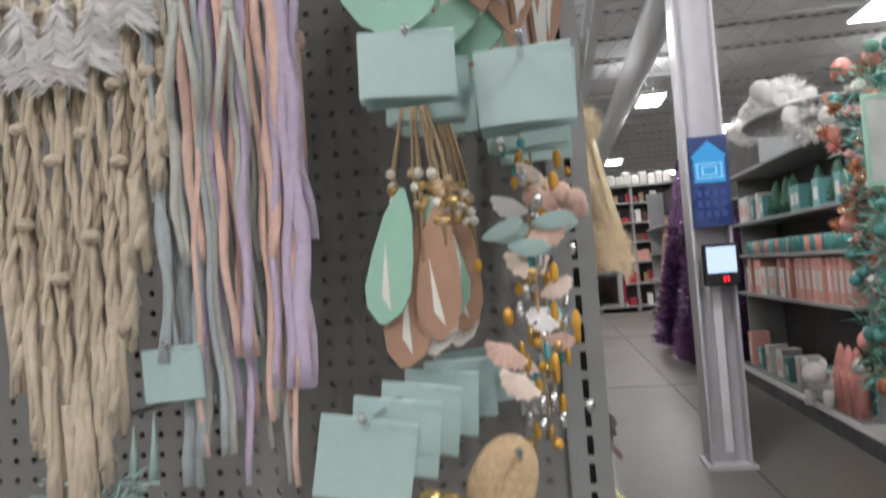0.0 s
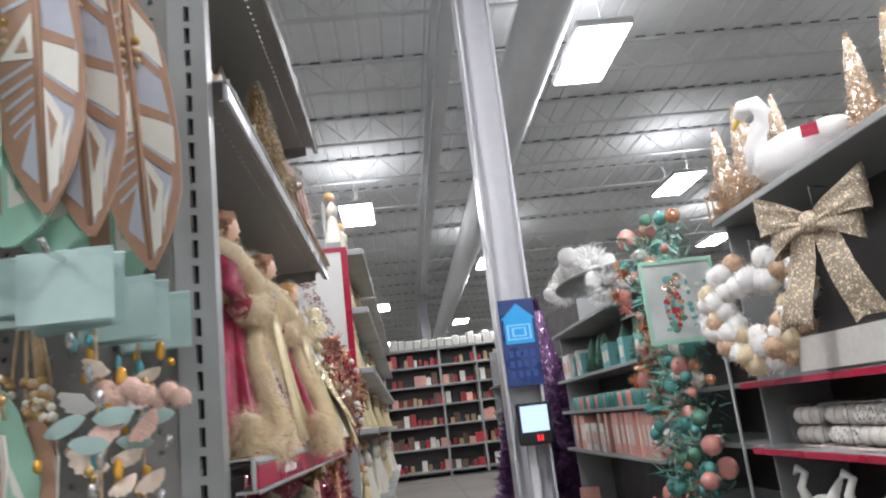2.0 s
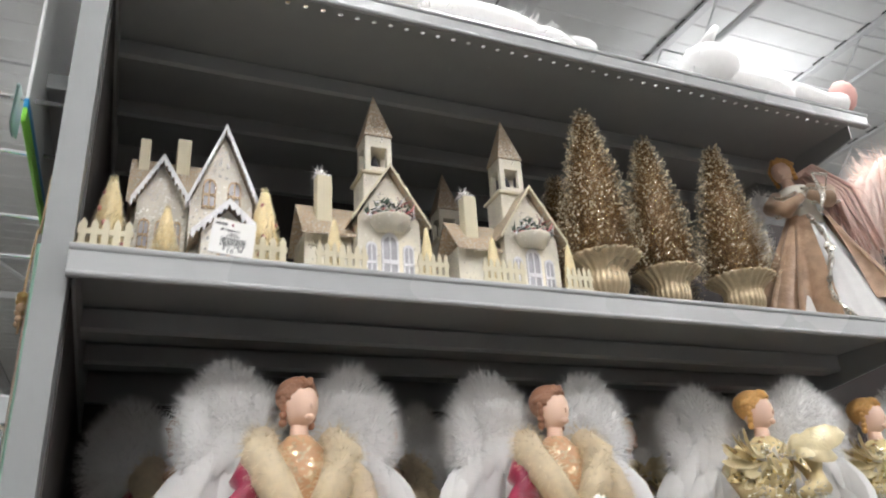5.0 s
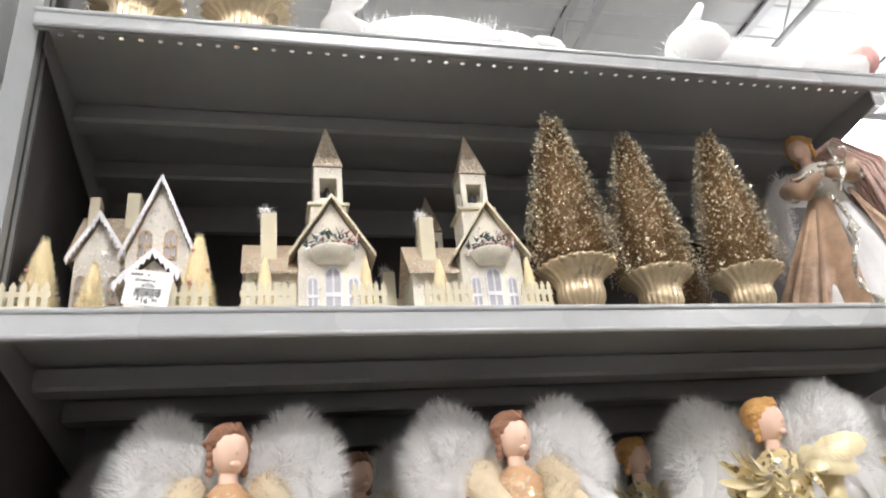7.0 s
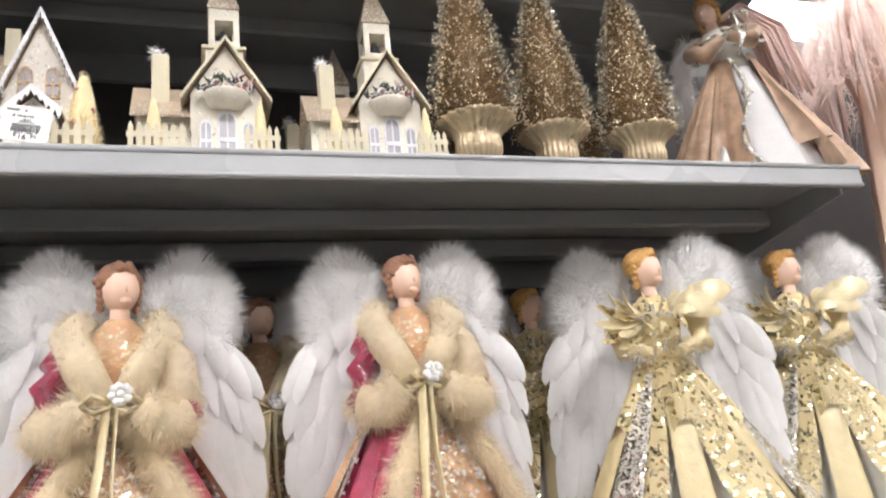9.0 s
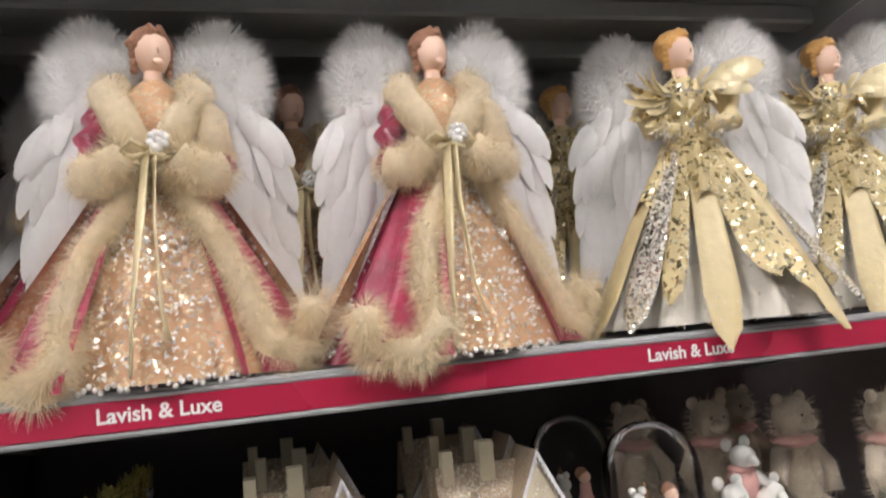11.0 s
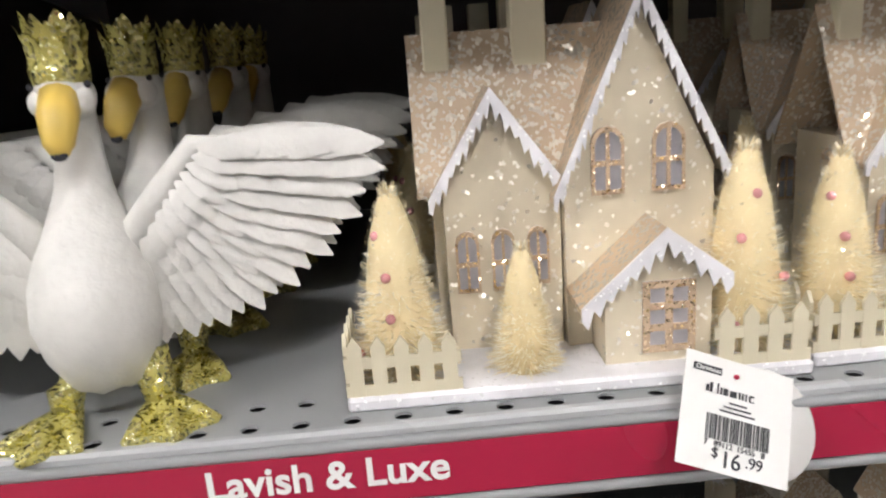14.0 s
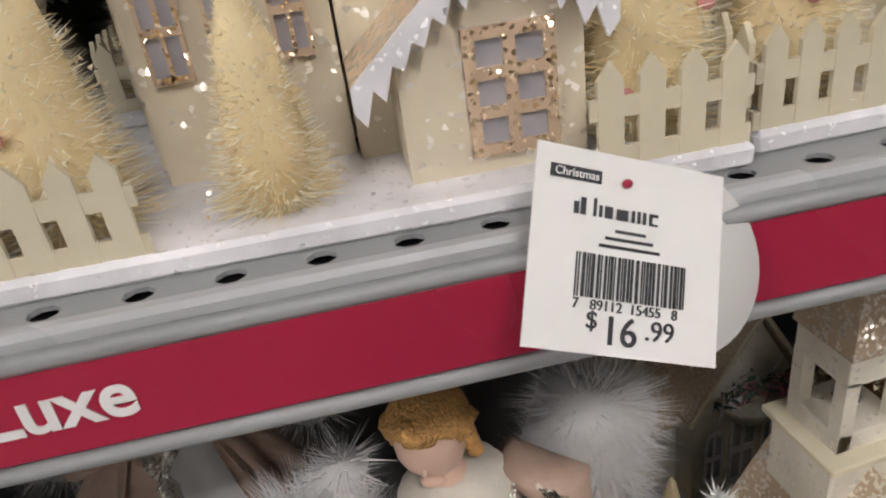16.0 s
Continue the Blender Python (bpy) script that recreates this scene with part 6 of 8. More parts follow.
def wood_feather(kind, x, y, z_top, length, width, turn=0.0, lean=0.0):
    """A flat painted wooden feather on a twine loop with beads. Local x across, y up, z to the viewer."""
    t = thing("feather_ornament", "mint painted wooden feather ornament with beads" if kind == "mint" else "brown and white painted wooden feather ornament with beads", "ornament", "wooden feathers", at=facing(x, y, z_top, math.sin(radians(turn)), -math.cos(radians(turn))) @ pose(0, 0, 0, 0, 0, lean))
    L, w = length, width / 2

    def outline(s, y0=0.0, notch=0.0):
        pts = []
        prof = [(0.02, 0.10), (0.12, 0.42), (0.28, 0.72), (0.45, 0.88), (0.62, 0.98), (0.78, 1.0), (0.88, 0.86), (0.95, 0.58), (1.0, 0.12)] if kind == "mint" else [(0.02, 0.12), (0.14, 0.62), (0.26, 0.85), (0.42, 0.95), (0.6, 1.0), (0.75, 0.92), (0.86, 0.66), (0.94, 0.36), (1.0, 0.06)]
        for u, r in prof:
            pts.append((w * r * s, y0 - L * (0.06 + 0.94 * u) * (0.5 + 0.5 * s) - (1 - s) * L * 0.30))
        return [(-a, b_) for a, b_ in pts] + [(a, b_) for a, b_ in reversed(pts)]

    base = MINTPAINT if kind == "mint" else BROWNWOOD
    part("blade", Build().prism(outline(1.0), 0.004), base, t)
    z1 = 0.0042
    if kind == "mint":
        part("painted_stripe", Build().prism([(-w * 0.45, -L * 0.3), (-w * 0.55, -L * 0.85), (-w * 0.1, -L * 0.9), (-w * 0.02, -L * 0.3)], 0.0004, 0, Matrix.Translation((0, 0, z1))), BROWNWOOD, t, "brown painted stripe")
        part("painted_stripe", Build().prism([(w * 0.12, -L * 0.42), (w * 0.02, -L * 0.88), (w * 0.5, -L * 0.86), (w * 0.62, -L * 0.74)], 0.0004, 0, Matrix.Translation((0, 0, z1))), WHITEPAINT, t, "white painted shape")
        part("painted_stripe", Build().prism([(w * 0.25, -L * 0.66), (w * 0.16, -L * 0.83), (w * 0.42, -L * 0.80)], 0.0004, 0, Matrix.Translation((0, 0, z1 + 0.0005))), MINTPAINT, t)
        part("painted_stripe", Build().prism([(w * 0.1, -L * 0.2), (w * 0.2, -L * 0.38), (w * 0.75, -L * 0.66), (w * 0.5, -L * 0.3)], 0.0004, 0, Matrix.Translation((0, 0, z1))), BROWNWOOD, t, "brown painted shape")
        part("painted_stripe", Build().prism([(-w * 0.02, -L * 0.08), (w * 0.1, -L * 0.3), (w * 0.4, -L * 0.36), (w * 0.2, -L * 0.12)], 0.0004, 0, Matrix.Translation((0, 0, z1))), WHITEPAINT, t, "white painted shape")
    else:
        shapes = [([(w * 0.06, -L * 0.1), (w * 0.6, -L * 0.25), (w * 0.86, -L * 0.55), (w * 0.7, -L * 0.76), (w * 0.1, -L * 0.97)], LILACPAINT)]
        for k in range(6):
            y0 = -L * (0.14 + 0.045 * k)
            shapes.append(([(-w * (0.5 + 0.05 * k), y0 - 0.012), (-w * 0.1, y0), (-w * 0.1, y0 - 0.005), (-w * (0.5 + 0.05 * k), y0 - 0.017)], WHITEPAINT if k % 2 == 0 else LILACPAINT))
        shapes += [([(-w * 0.1, -L * 0.42), (-w * 0.85, -L * 0.56), (-w * 0.1, -L * 0.56)], WHITEPAINT), ([(-w * 0.28, -L * 0.49), (-w * 0.5, -L * 0.54), (-w * 0.2, -L * 0.54)], BROWNWOOD)]
        for k in range(5):
            y0 = -L * (0.60 + 0.04 * k)
            shapes.append(([(-w * (0.9 - 0.08 * k), y0 - 0.006), (-w * 0.12, y0 + 0.012), (-w * 0.12, y0 + 0.008), (-w * (0.9 - 0.08 * k), y0 - 0.010)], LILACPAINT))
        shapes += [([(-w * 0.12, -L * 0.72), (-w * 0.45, -L * 0.87), (-w * 0.1, -L * 0.92)], LILACPAINT), ([(w * 0.1, -L * 0.12), (w * 0.7, -L * 0.24), (w * 0.8, -L * 0.36), (w * 0.1, -L * 0.26)], WHITEPAINT),
                   ([(w * 0.1, -L * 0.30), (w * 0.55, -L * 0.38), (w * 0.5, -L * 0.47), (w * 0.1, -L * 0.40)], LILACPAINT), ([(w * 0.1, -L * 0.50), (w * 0.9, -L * 0.56), (w * 0.85, -L * 0.68), (w * 0.1, -L * 0.60)], WHITEPAINT),
                   ([(w * 0.1, -L * 0.64), (w * 0.5, -L * 0.74), (w * 0.3, -L * 0.93), (w * 0.1, -L * 0.95)], WHITEPAINT), ([(w * 0.1, -L * 0.27), (w * 0.72, -L * 0.37), (w * 0.74, -L * 0.40), (w * 0.1, -L * 0.31)], BROWNWOOD), ([(w * 0.1, -L * 0.47), (w * 0.84, -L * 0.52), (w * 0.84, -L * 0.55), (w * 0.1, -L * 0.51)], BROWNWOOD), ([(w * 0.1, -L * 0.61), (w * 0.8, -L * 0.69), (w * 0.76, -L * 0.72), (w * 0.1, -L * 0.65)], BROWNWOOD), ([(w * 0.16, -L * 0.70), (w * 0.36, -L * 0.76), (w * 0.2, -L * 0.83)], BROWNWOOD), ([(w * 0.45, -L * 0.8), (w * 0.66, -L * 0.74), (w * 0.4, -L * 0.9)], WHITEPAINT)]
        for k, (poly, mt) in enumerate(shapes):
            part("painted_shape", Build().prism(poly, 0.0004, 0, Matrix.Translation((0, 0, z1 + 0.00003 * k + 0.0004 * (k > 0) + 0.0006 * (mt is BROWNWOOD)))), mt, t)
        part("quill", Build().tube([(0, -0.005, 0.005), (0.002, -L * 0.5, 0.006), (0, -L * 0.97, 0.005)], [0.003, 0.0028, 0.0018], 6), BROWNWOOD, t)
    part("loop", Build().tube([(-0.004, -0.012, 0.003), (-0.006, 0.03, 0.001), (0, 0.058, 0), (0.006, 0.03, 0.001), (0.004, -0.012, 0.003)], 0.0014, 5), TWINE, t, "jute twine loop")
    for k, s in enumerate((-1, 1)):
        st = part("cord", Build().tube([(0.002 * s, -0.01, 0.005), (0.007 * s, -L * 0.2, 0.008), (0.008 * s, -L * 0.36, 0.008)], 0.0013, 5), TWINE, t)
        for q in range(3):
            part("bead", Build().ball((0.008 * s, -L * (0.26 + 0.035 * q), 0.009), 0.0055 - 0.0007 * q, n=10), BEADG if q == 0 else BEADW, st)
    return t


wood_feather("mint", -0.147, 0.62, 1.895, 0.29, 0.094, 0, 1)
wood_feather("mint", -0.128, 0.66, 1.89, 0.285, 0.088, 6, 4)
wood_feather("mint", -0.112, 0.70, 1.89, 0.29, 0.088, -8, 5)
wood_feather("brown", -0.092, 0.655, 1.965, 0.335, 0.080, 0, 3)
wood_feather("brown", -0.074, 0.690, 1.960, 0.345, 0.084, -4, 4)
wood_feather("brown", -0.058, 0.795, 1.960, 0.355, 0.084, 4, 4)
wood_feather("mint", -0.105, 0.858, 1.945, 0.345, 0.094, 9, 2)


def dreamcatcher(x, y, z, R):
    """A crocheted ring with white feathers and knotted cotton fringe."""
    t = thing("dreamcatcher", "cream crocheted dreamcatcher with white feathers and knotted cotton fringe", "wall hanging", at=facing(x, y, z, 0, -1))
    part("hoop", Build().tube([(R * math.cos(a), R * math.sin(a), 0) for a in [2 * math.pi * k / 48 for k in range(49)]], 0.0028, 7), LACE, t)
    b = Build()
    for i, r in enumerate((0.12, 0.24, 0.34, 0.48, 0.56, 0.70, 0.79)):
        b.tube([(R * r * math.cos(a), R * r * math.sin(a), 0.001 * (i % 2)) for a in [2 * math.pi * k / 36 for k in range(37)]], 0.0030 if i in (2, 4, 6) else 0.0022, 5)
    for k in range(36):
        a = 2 * math.pi * k / 36
        b.tube([(R * 0.1 * math.cos(a), R * 0.1 * math.sin(a), 0), (R * 0.79 * math.cos(a + 0.1), R * 0.79 * math.sin(a + 0.1), 0)], 0.0016, 4)
    for k in range(22):
        a = 2 * math.pi * k / 22
        d = math.pi / 22
        for s in (-1, 1):
            b.tube([(R * 0.79 * math.cos(a + s * d), R * 0.79 * math.sin(a + s * d), 0), (R * 0.90 * math.cos(a), R * 0.90 * math.sin(a), 0.001)], 0.0022, 5)
            b.tube([(R * 0.90 * math.cos(a), R * 0.90 * math.sin(a), 0.001), (R * 0.99 * math.cos(a + s * d), R * 0.99 * math.sin(a + s * d), 0)], 0.0012, 4)
    prof = []
    for k in range(29):
        u = k / 28
        prof.append((max(0.0005, R * 0.64 * u), -0.0016 + 0.0016 * math.sin(u * 44)))
    b.lathe(prof, 40)
    for k in range(44):
        a = 2 * math.pi * k / 44
        b.tube([(R * 0.62 * math.cos(a), R * 0.62 * math.sin(a), 0), (R * 0.80 * math.cos(a + 0.22), R * 0.80 * math.sin(a + 0.22), 0.001), (R * 0.98 * math.cos(a + 0.05), R * 0.98 * math.sin(a + 0.05), 0)], 0.0013, 4)
    part("crochet", b, LACE, t, "cream crocheted lace")
    b = Build()
    for s in (-1, 1):
        b.tube([(s * 0.012, R * 0.98, 0), (s * 0.004, R + 0.07, 0), (0, R + 0.1, 0)], 0.0016, 5)
    part("hanging_cord", b, LACE, t)
    r6 = random.Random(15)
    for k in range(8):
        a = radians(-150 + 16.5 * k)
        px, py = R * math.cos(a), R * math.sin(a)
        b = Build()
        lean, ln = r6.uniform(-0.010, 0.010), r6.uniform(0.044, 0.058)
        b.tube([(px, py + 0.006, 0.006), (px + lean * 0.6, py - ln * 0.6, 0.010), (px + lean, py - ln * 0.9, 0.011)], [0.0010, 0.0008, 0.0004], 5)
        for q in range(520):
            u = r6.random() ** 0.7
            side = r6.choice((-1, 1))
            c = Vector((px + lean * u, py - ln * u * 0.85, 0.009 + r6.uniform(-0.002, 0.003)))
            w = 0.024 * (0.35 + 0.65 * u) * r6.uniform(0.5, 1.05)
            b.blade(c, c + Vector((side * w, -0.012 * r6.uniform(0.3, 1.3), r6.uniform(-0.003, 0.004))), 0.0030, 0)
        part("white_feather", b, PLUME, t, "soft white feather")
    # fringe: knotted pairs above, loose twisted ends below
    r2 = random.Random(5)
    for row in range(3):
        for k in range(15):
            u = (k + 0.5 * (row % 2)) / 14.5 * 2 - 1
            if abs(u) > 1:
                continue
            px = u * R * 0.80
            y0 = -R * math.sqrt(1 - 0.6 * u * u) * 0.92 - 0.004
            end = -0.40 + 0.25 * abs(u) ** 1.2 + 0.045 * row + r2.uniform(-0.015, 0.01)
            zz = 0.004 - 0.008 * row
            if row == 0:
                y0 -= 0.0
            b = Build()
            pts = []
            for q in range(9):
                v = q / 8
                pts.append((px + (0.006 * (1 if k % 2 else -1) * math.sin(v * 9) * (1 - v)) + r2.uniform(-0.0015, 0.0015) * 2 * v, y0 + (end - y0) * v, zz + r2.uniform(-0.002, 0.002)))
            for ply in range(2):
                line = []
                for q in range(33):
                    v = q / 32 * 8
                    i = min(7, int(v))
                    c = Vector(pts[i]).lerp(Vector(pts[i + 1]), v - i)
                    w = 0.0017 + 0.0016 * max(0.0, v / 8 - 0.55)
                    line.append(c + Vector((w * math.cos(q * 1.05 + math.pi * ply), 0, w * math.sin(q * 1.05 + math.pi * ply))))
                b.tube(line, [0.0019] * 18 + [0.0019 + 0.00012 * q for q in range(15)], 6)
            for q in range(8):
                o = Vector(pts[-3]) + Vector((r2.uniform(-0.003, 0.003), 0, r2.uniform(-0.003, 0.003)))
                b.tube([o, Vector(pts[-1]) + Vector((r2.uniform(-0.006, 0.006), r2.uniform(-0.014, 0.0), r2.uniform(-0.004, 0.004)))], [0.0028, 0.002], 5)
            part("fringe_cord", b, COTTON, t)
            if row == 0 and abs(u) < 0.8 and k % 2:
                for kk in (0.24, 0.46):
                    part("knot", Build().ball((px, y0 + (end - y0) * (kk + 0.06 * (k % 2)), zz + 0.002), (0.0062, 0.0042, 0.0052), n=8), COTTON, t)
    return t


o = dreamcatcher(-0.456, 0.65, 1.82, 0.094)
o.matrix_basis = o.matrix_basis @ Matrix.Scale(1.5, 4)


def ribbon_hanging(x, y, z_top):
    """Long strips of pastel yarn and cloth on a small hoop."""
    t = thing("ribbon_dreamcatcher", "pastel peach, lilac and grey yarn wall hanging", "wall hanging", at=facing(x, y, z_top, 0, -1))
    part("hanging_cord", Build().tube([(0.01, 0.0, 0), (0.0, 0.12, 0), (-0.01, 0.0, 0)], 0.0014, 5), LACE, t)
    part("hoop", Build().tube([(-0.045 + 0.09 * k / 8, 0.0 + 0.012 * math.sin(math.pi * k / 8), 0) for k in range(9)], 0.0035, 7), LACE, t)
    r2 = random.Random(8)
    cols = ["grey", "grey", "sage", "grey", "peach", "grey", "lilac", "lilac", "peach", "sage", "lilac", "sage", "peach", "lilac", "peach", "lilac"]
    n = 46
    for k in range(n):
        u = k / (n - 1)
        col = cols[min(len(cols) - 1, int(u * len(cols)))] if r2.random() < 0.8 else r2.choice(cols)
        px = -0.046 + 0.092 * u + r2.uniform(-0.003, 0.003)
        zz = r2.uniform(-0.012, 0.010)
        ln = r2.choice((0.50, 0.48, 0.46, 0.42, 0.36)) if u < 0.8 else r2.choice((0.44, 0.35, 0.5))
        wd = r2.choice((0.0018, 0.0024, 0.0030, 0.0038)) if col != "lilac" else r2.choice((0.0026, 0.0034, 0.0046))
        ph, am = r2.uniform(0, 6), r2.uniform(0.002, 0.005)
        pts = [(px + am * math.sin(ph + 7 * v) + 0.0016 * math.sin(3 * ph + 31 * v) + 0.006 * (u - 0.5) * v, -ln * v, zz + 0.004 * math.sin(ph + 5 * v)) for v in [q / 30 for q in range(31)]]
        part("yarn_strand", Build().tube(pts, [wd * r2.uniform(0.75, 1.2) for q in pts], 7, flat=0.5), YARN[col], t)
    for (px, py, ang) in ((-0.02, -0.24, 20), (0.028, -0.12, -16), (0.012, -0.25, -10)):
        b = Build()
        for s in (-1, 1):
            b.tube([(px, py + 0.05, 0.016), (px + s * 0.008, py, 0.018), (px + s * 0.010, py - 0.03, 0.018)], [0.0022, 0.0026, 0.0018], 6)
        b.ball((px, py + 0.045, 0.016), (0.0045, 0.0035, 0.004), 0, 8)
        part("knotted_tie", b, YARN["sage"], t)
    return t


o = ribbon_hanging(-0.300, 0.65, 1.93)
o.matrix_basis = o.matrix_basis @ Matrix.Scale(1.36, 4)


def feather_bundle(x, y, z):
    """Small beaded strings with little painted feathers."""
    t = thing("beaded_ornament", "beaded twine ornament with small mint and brown wooden feathers", "ornament", "beaded ornaments", at=facing(x, y, z, 0, -1))
    r2 = random.Random(int(1000 * y))
    for k in range(11):
        px = r2.uniform(-0.02, 0.022)
        st = part("twine", Build().tube([(0.3 * px, 0.0, 0), (px, -0.06, r2.uniform(-0.004, 0.006)), (px * 1.25, -0.10 - 0.03 * r2.random(), r2.uniform(-0.004, 0.008))], 0.0013, 5), TWINE, t)
        for q in range(3):
            part("bead", Build().ball((px * 1.1 + 0.001 * q, -0.062 - 0.011 * q - 0.02 * r2.random(), 0.004), r2.choice((0.0038, 0.0045)), n=8), r2.choice((BEADW, BEADG, WHITEPAINT)), st)
    for k, (px, mt, s) in enumerate(((-0.012, MINTPAINT, 1.0), (0.012, BROWNWOOD, 1.0), (0.0, BROWNWOOD, 1.1), (0.02, WHITEPAINT, 0.9))):
        b = Build()
        w, L = 0.017 * s, 0.10 * s
        prof = [(0.0, 0.1), (0.2, 0.6), (0.5, 0.9), (0.75, 1.0), (0.9, 0.75), (1.0, 0.15)]
        pts = [(-w * r, -L * u) for u, r in prof] + [(w * r, -L * u) for u, r in reversed(prof)]
        b.prism(pts, 0.003)
        o = part("small_feather", b, mt, t, "small painted wooden feather")
        o.matrix_basis = pose(px, -0.075 - 0.012 * k, 0.008 - 0.005 * k, 0, 0, r2.uniform(-16, 16))
        part("painted_stripe", Build().prism([(-w * 0.4, -L * 0.4), (-w * 0.2, -L * 0.8), (w * 0.3, -L * 0.9)], 0.0004, 0, Matrix.Translation((0, 0, 0.0032))), WHITEPAINT if mt is not WHITEPAINT else BROWNWOOD, o)
    return t


for x, y in ((-0.138, 0.66), (-0.130, 0.73)):
    o = feather_bundle(x, y, 1.575)
    o.matrix_basis = o.matrix_basis @ Matrix.Scale(1.14, 4)


def shell_chime(x, y, z):
    t = thing("shell_garland", "hanging garland of shells, cloth tassels and aqua and amber glass beads", "ornament", "shell garlands", at=facing(x, y, z, 0, -1))
    r2 = random.Random(int(y * 997))
    part("cord", Build().tube([(-0.004, 0.0, 0), (0, -0.13, 0), (0.002, -0.25, 0)], 0.0013, 5), TWINE, t)
    for k in range(52):
        u = r2.random()
        part("glass_bead", Build().ball((r2.gauss(0.0, 0.012), -0.04 - 0.24 * u, r2.gauss(0.004, 0.008)), (r2.uniform(0.003, 0.0045), r2.uniform(0.004, 0.010), 0.0035), n=8), r2.choice((AQUA, AMBER, AMBER, CHROME, BEADG)), t)
    for k in range(8):
        b = Build()
        c = Vector((r2.gauss(0.002, 0.012), -0.06 - 0.022 * k, r2.gauss(0.010, 0.006)))
        tilt, R = r2.uniform(-0.9, 0.9), r2.uniform(0.012, 0.019)
        v = [c]
        for ring in (0.5, 1.0):
            for q in range(13):
                a = radians(-75 + 150 * q / 12) - math.pi / 2 + tilt
                rr = R * ring * (1.06 if q % 2 else 0.96)
                v.append(c + Vector((rr * math.cos(a), rr * math.sin(a), 0.007 * math.sin(math.pi * ring * 0.7) + (0.0016 if q % 2 else -0.0010) * ring)))
        f = [(0, 1 + q, 2 + q) for q in range(12)] + [(1 + q, 14 + q, 15 + q, 2 + q) for q in range(12)]
        b.add(v, f, 0, True)
        part("shell", b, (SHELL, PLUME, YARN["peach"], SHELL)[k % 4], t, "pale scallop shell")
    for q in range(3):
        c = Vector((-0.020 + 0.019 * q, -0.104 - 0.012 * (q % 2), 0.010 + 0.003 * q))
        b = Build()
        feather(b, c + Vector((-0.017, -0.007 + 0.004 * q, 0)), c + Vector((0.015, 0.003 - 0.009 * (q % 2), 0.004)), 0.014, 0, 0.0016, (0.15, 1, 0.25))
        part("cloth_flap", b, MINT, t, "pale mint cloth flap")
    b = Build()
    for q in range(4):
        c = (0.004 + 0.010 * q, -0.082 - 0.006 * (q % 2), 0.002 * q)
        b.ball(c, (0.009, 0.009, 0.008), 0, 12)
        fluff(b, [(c[0], c[1] - 0.001, c[2]), (c[0], c[1] + 0.001, c[2])], 0.008, 160, 0, 0.004, 0.0010, core=False)
    part("pompom", b, YARN["peach"], t, "soft peach pompoms")
    return t


for x, y in ((-0.050, 0.70), (-0.044, 0.79)):
    o = shell_chime(x, y, 1.572)
    o.matrix_basis = o.matrix_basis @ Matrix.Scale(1.15, 4)
b = Build().lathe([(0.001, -0.006), (0.022, -0.006), (0.026, 0.0), (0.022, 0.006), (0.001, 0.006)], 24)
o = single("wood_slice_ornament", b, TWINE, "brown woven round ornament on the pegboard", "ornament")
o.matrix_basis = pose(-0.085, 0.62, 1.252, 80, 30, 20) @ Matrix.Diagonal((1.1, 1.5, 1, 1))
for k in range(5):
    single("gold_bell", Build().lathe([(0.001, 0.0), (0.008, 0.001), (0.011, 0.007), (0.008, 0.014), (0.002, 0.017)], 14), BEADG, "small shiny gold bell ornament", "ornament", "gold bells", at=pose(-0.135 + 0.013 * k, 0.58 + 0.005 * (k % 2), 1.245 - 0.004 * k))
t = thing("wire_star_ornament", "teal wire net ornament with points", "ornament", at=pose(-0.445, 0.66, 1.235))
b = Build()
r2 = random.Random(3)
for k in range(90):
    a, c = [Vector((r2.uniform(-0.06, 0.06), r2.uniform(-0.02, 0.02), r2.uniform(-0.02, 0.03))) for q in (0, 1)]
    b.tube([a, a.lerp(c, 0.5)], 0.0012, 4)
for k in range(6):
    b.tube([(-0.05 + 0.02 * k, 0, 0.02), (-0.046 + 0.02 * k, 0, 0.055 + 0.012 * (k % 3))], [0.005, 0.0008], 5)
part("wire_net", b, MINT, t)

# a pink hoop seen on its side
t = thing("hoop_hanging", "sheer round hoop with pink blossoms and yarn fringe", "wall hanging", at=facing(-0.285, 0.79, 1.70, 1, 0.42) @ Matrix.Scale(0.8, 4))
part("hoop", Build().tube([(0.09 * math.cos(a), 0.09 * math.sin(a), 0) for a in [2 * math.pi * k / 40 for k in range(41)]], 0.003, 6), LACE, t)
part("net", Build().lathe([(0.001, 0.0), (0.088, 0.0005)], 40, 0, None), material("sheer_net", (0.70, 0.62, 0.58), 0.7, alpha=0.25), t, "sheer net")
for k in range(14):
    part("yarn_strand", Build().tube([(-0.07 + 0.01 * k, -0.06, 0), (-0.07 + 0.01 * k, -0.2 - 0.02 * (k % 3), 0)], 0.004, 5), YARN[("peach", "lilac", "grey")[k % 3]], t)
part("blossom", Build().ball((0.05, -0.02, 0.01), (0.018, 0.018, 0.012)), YARN["peach"], t)

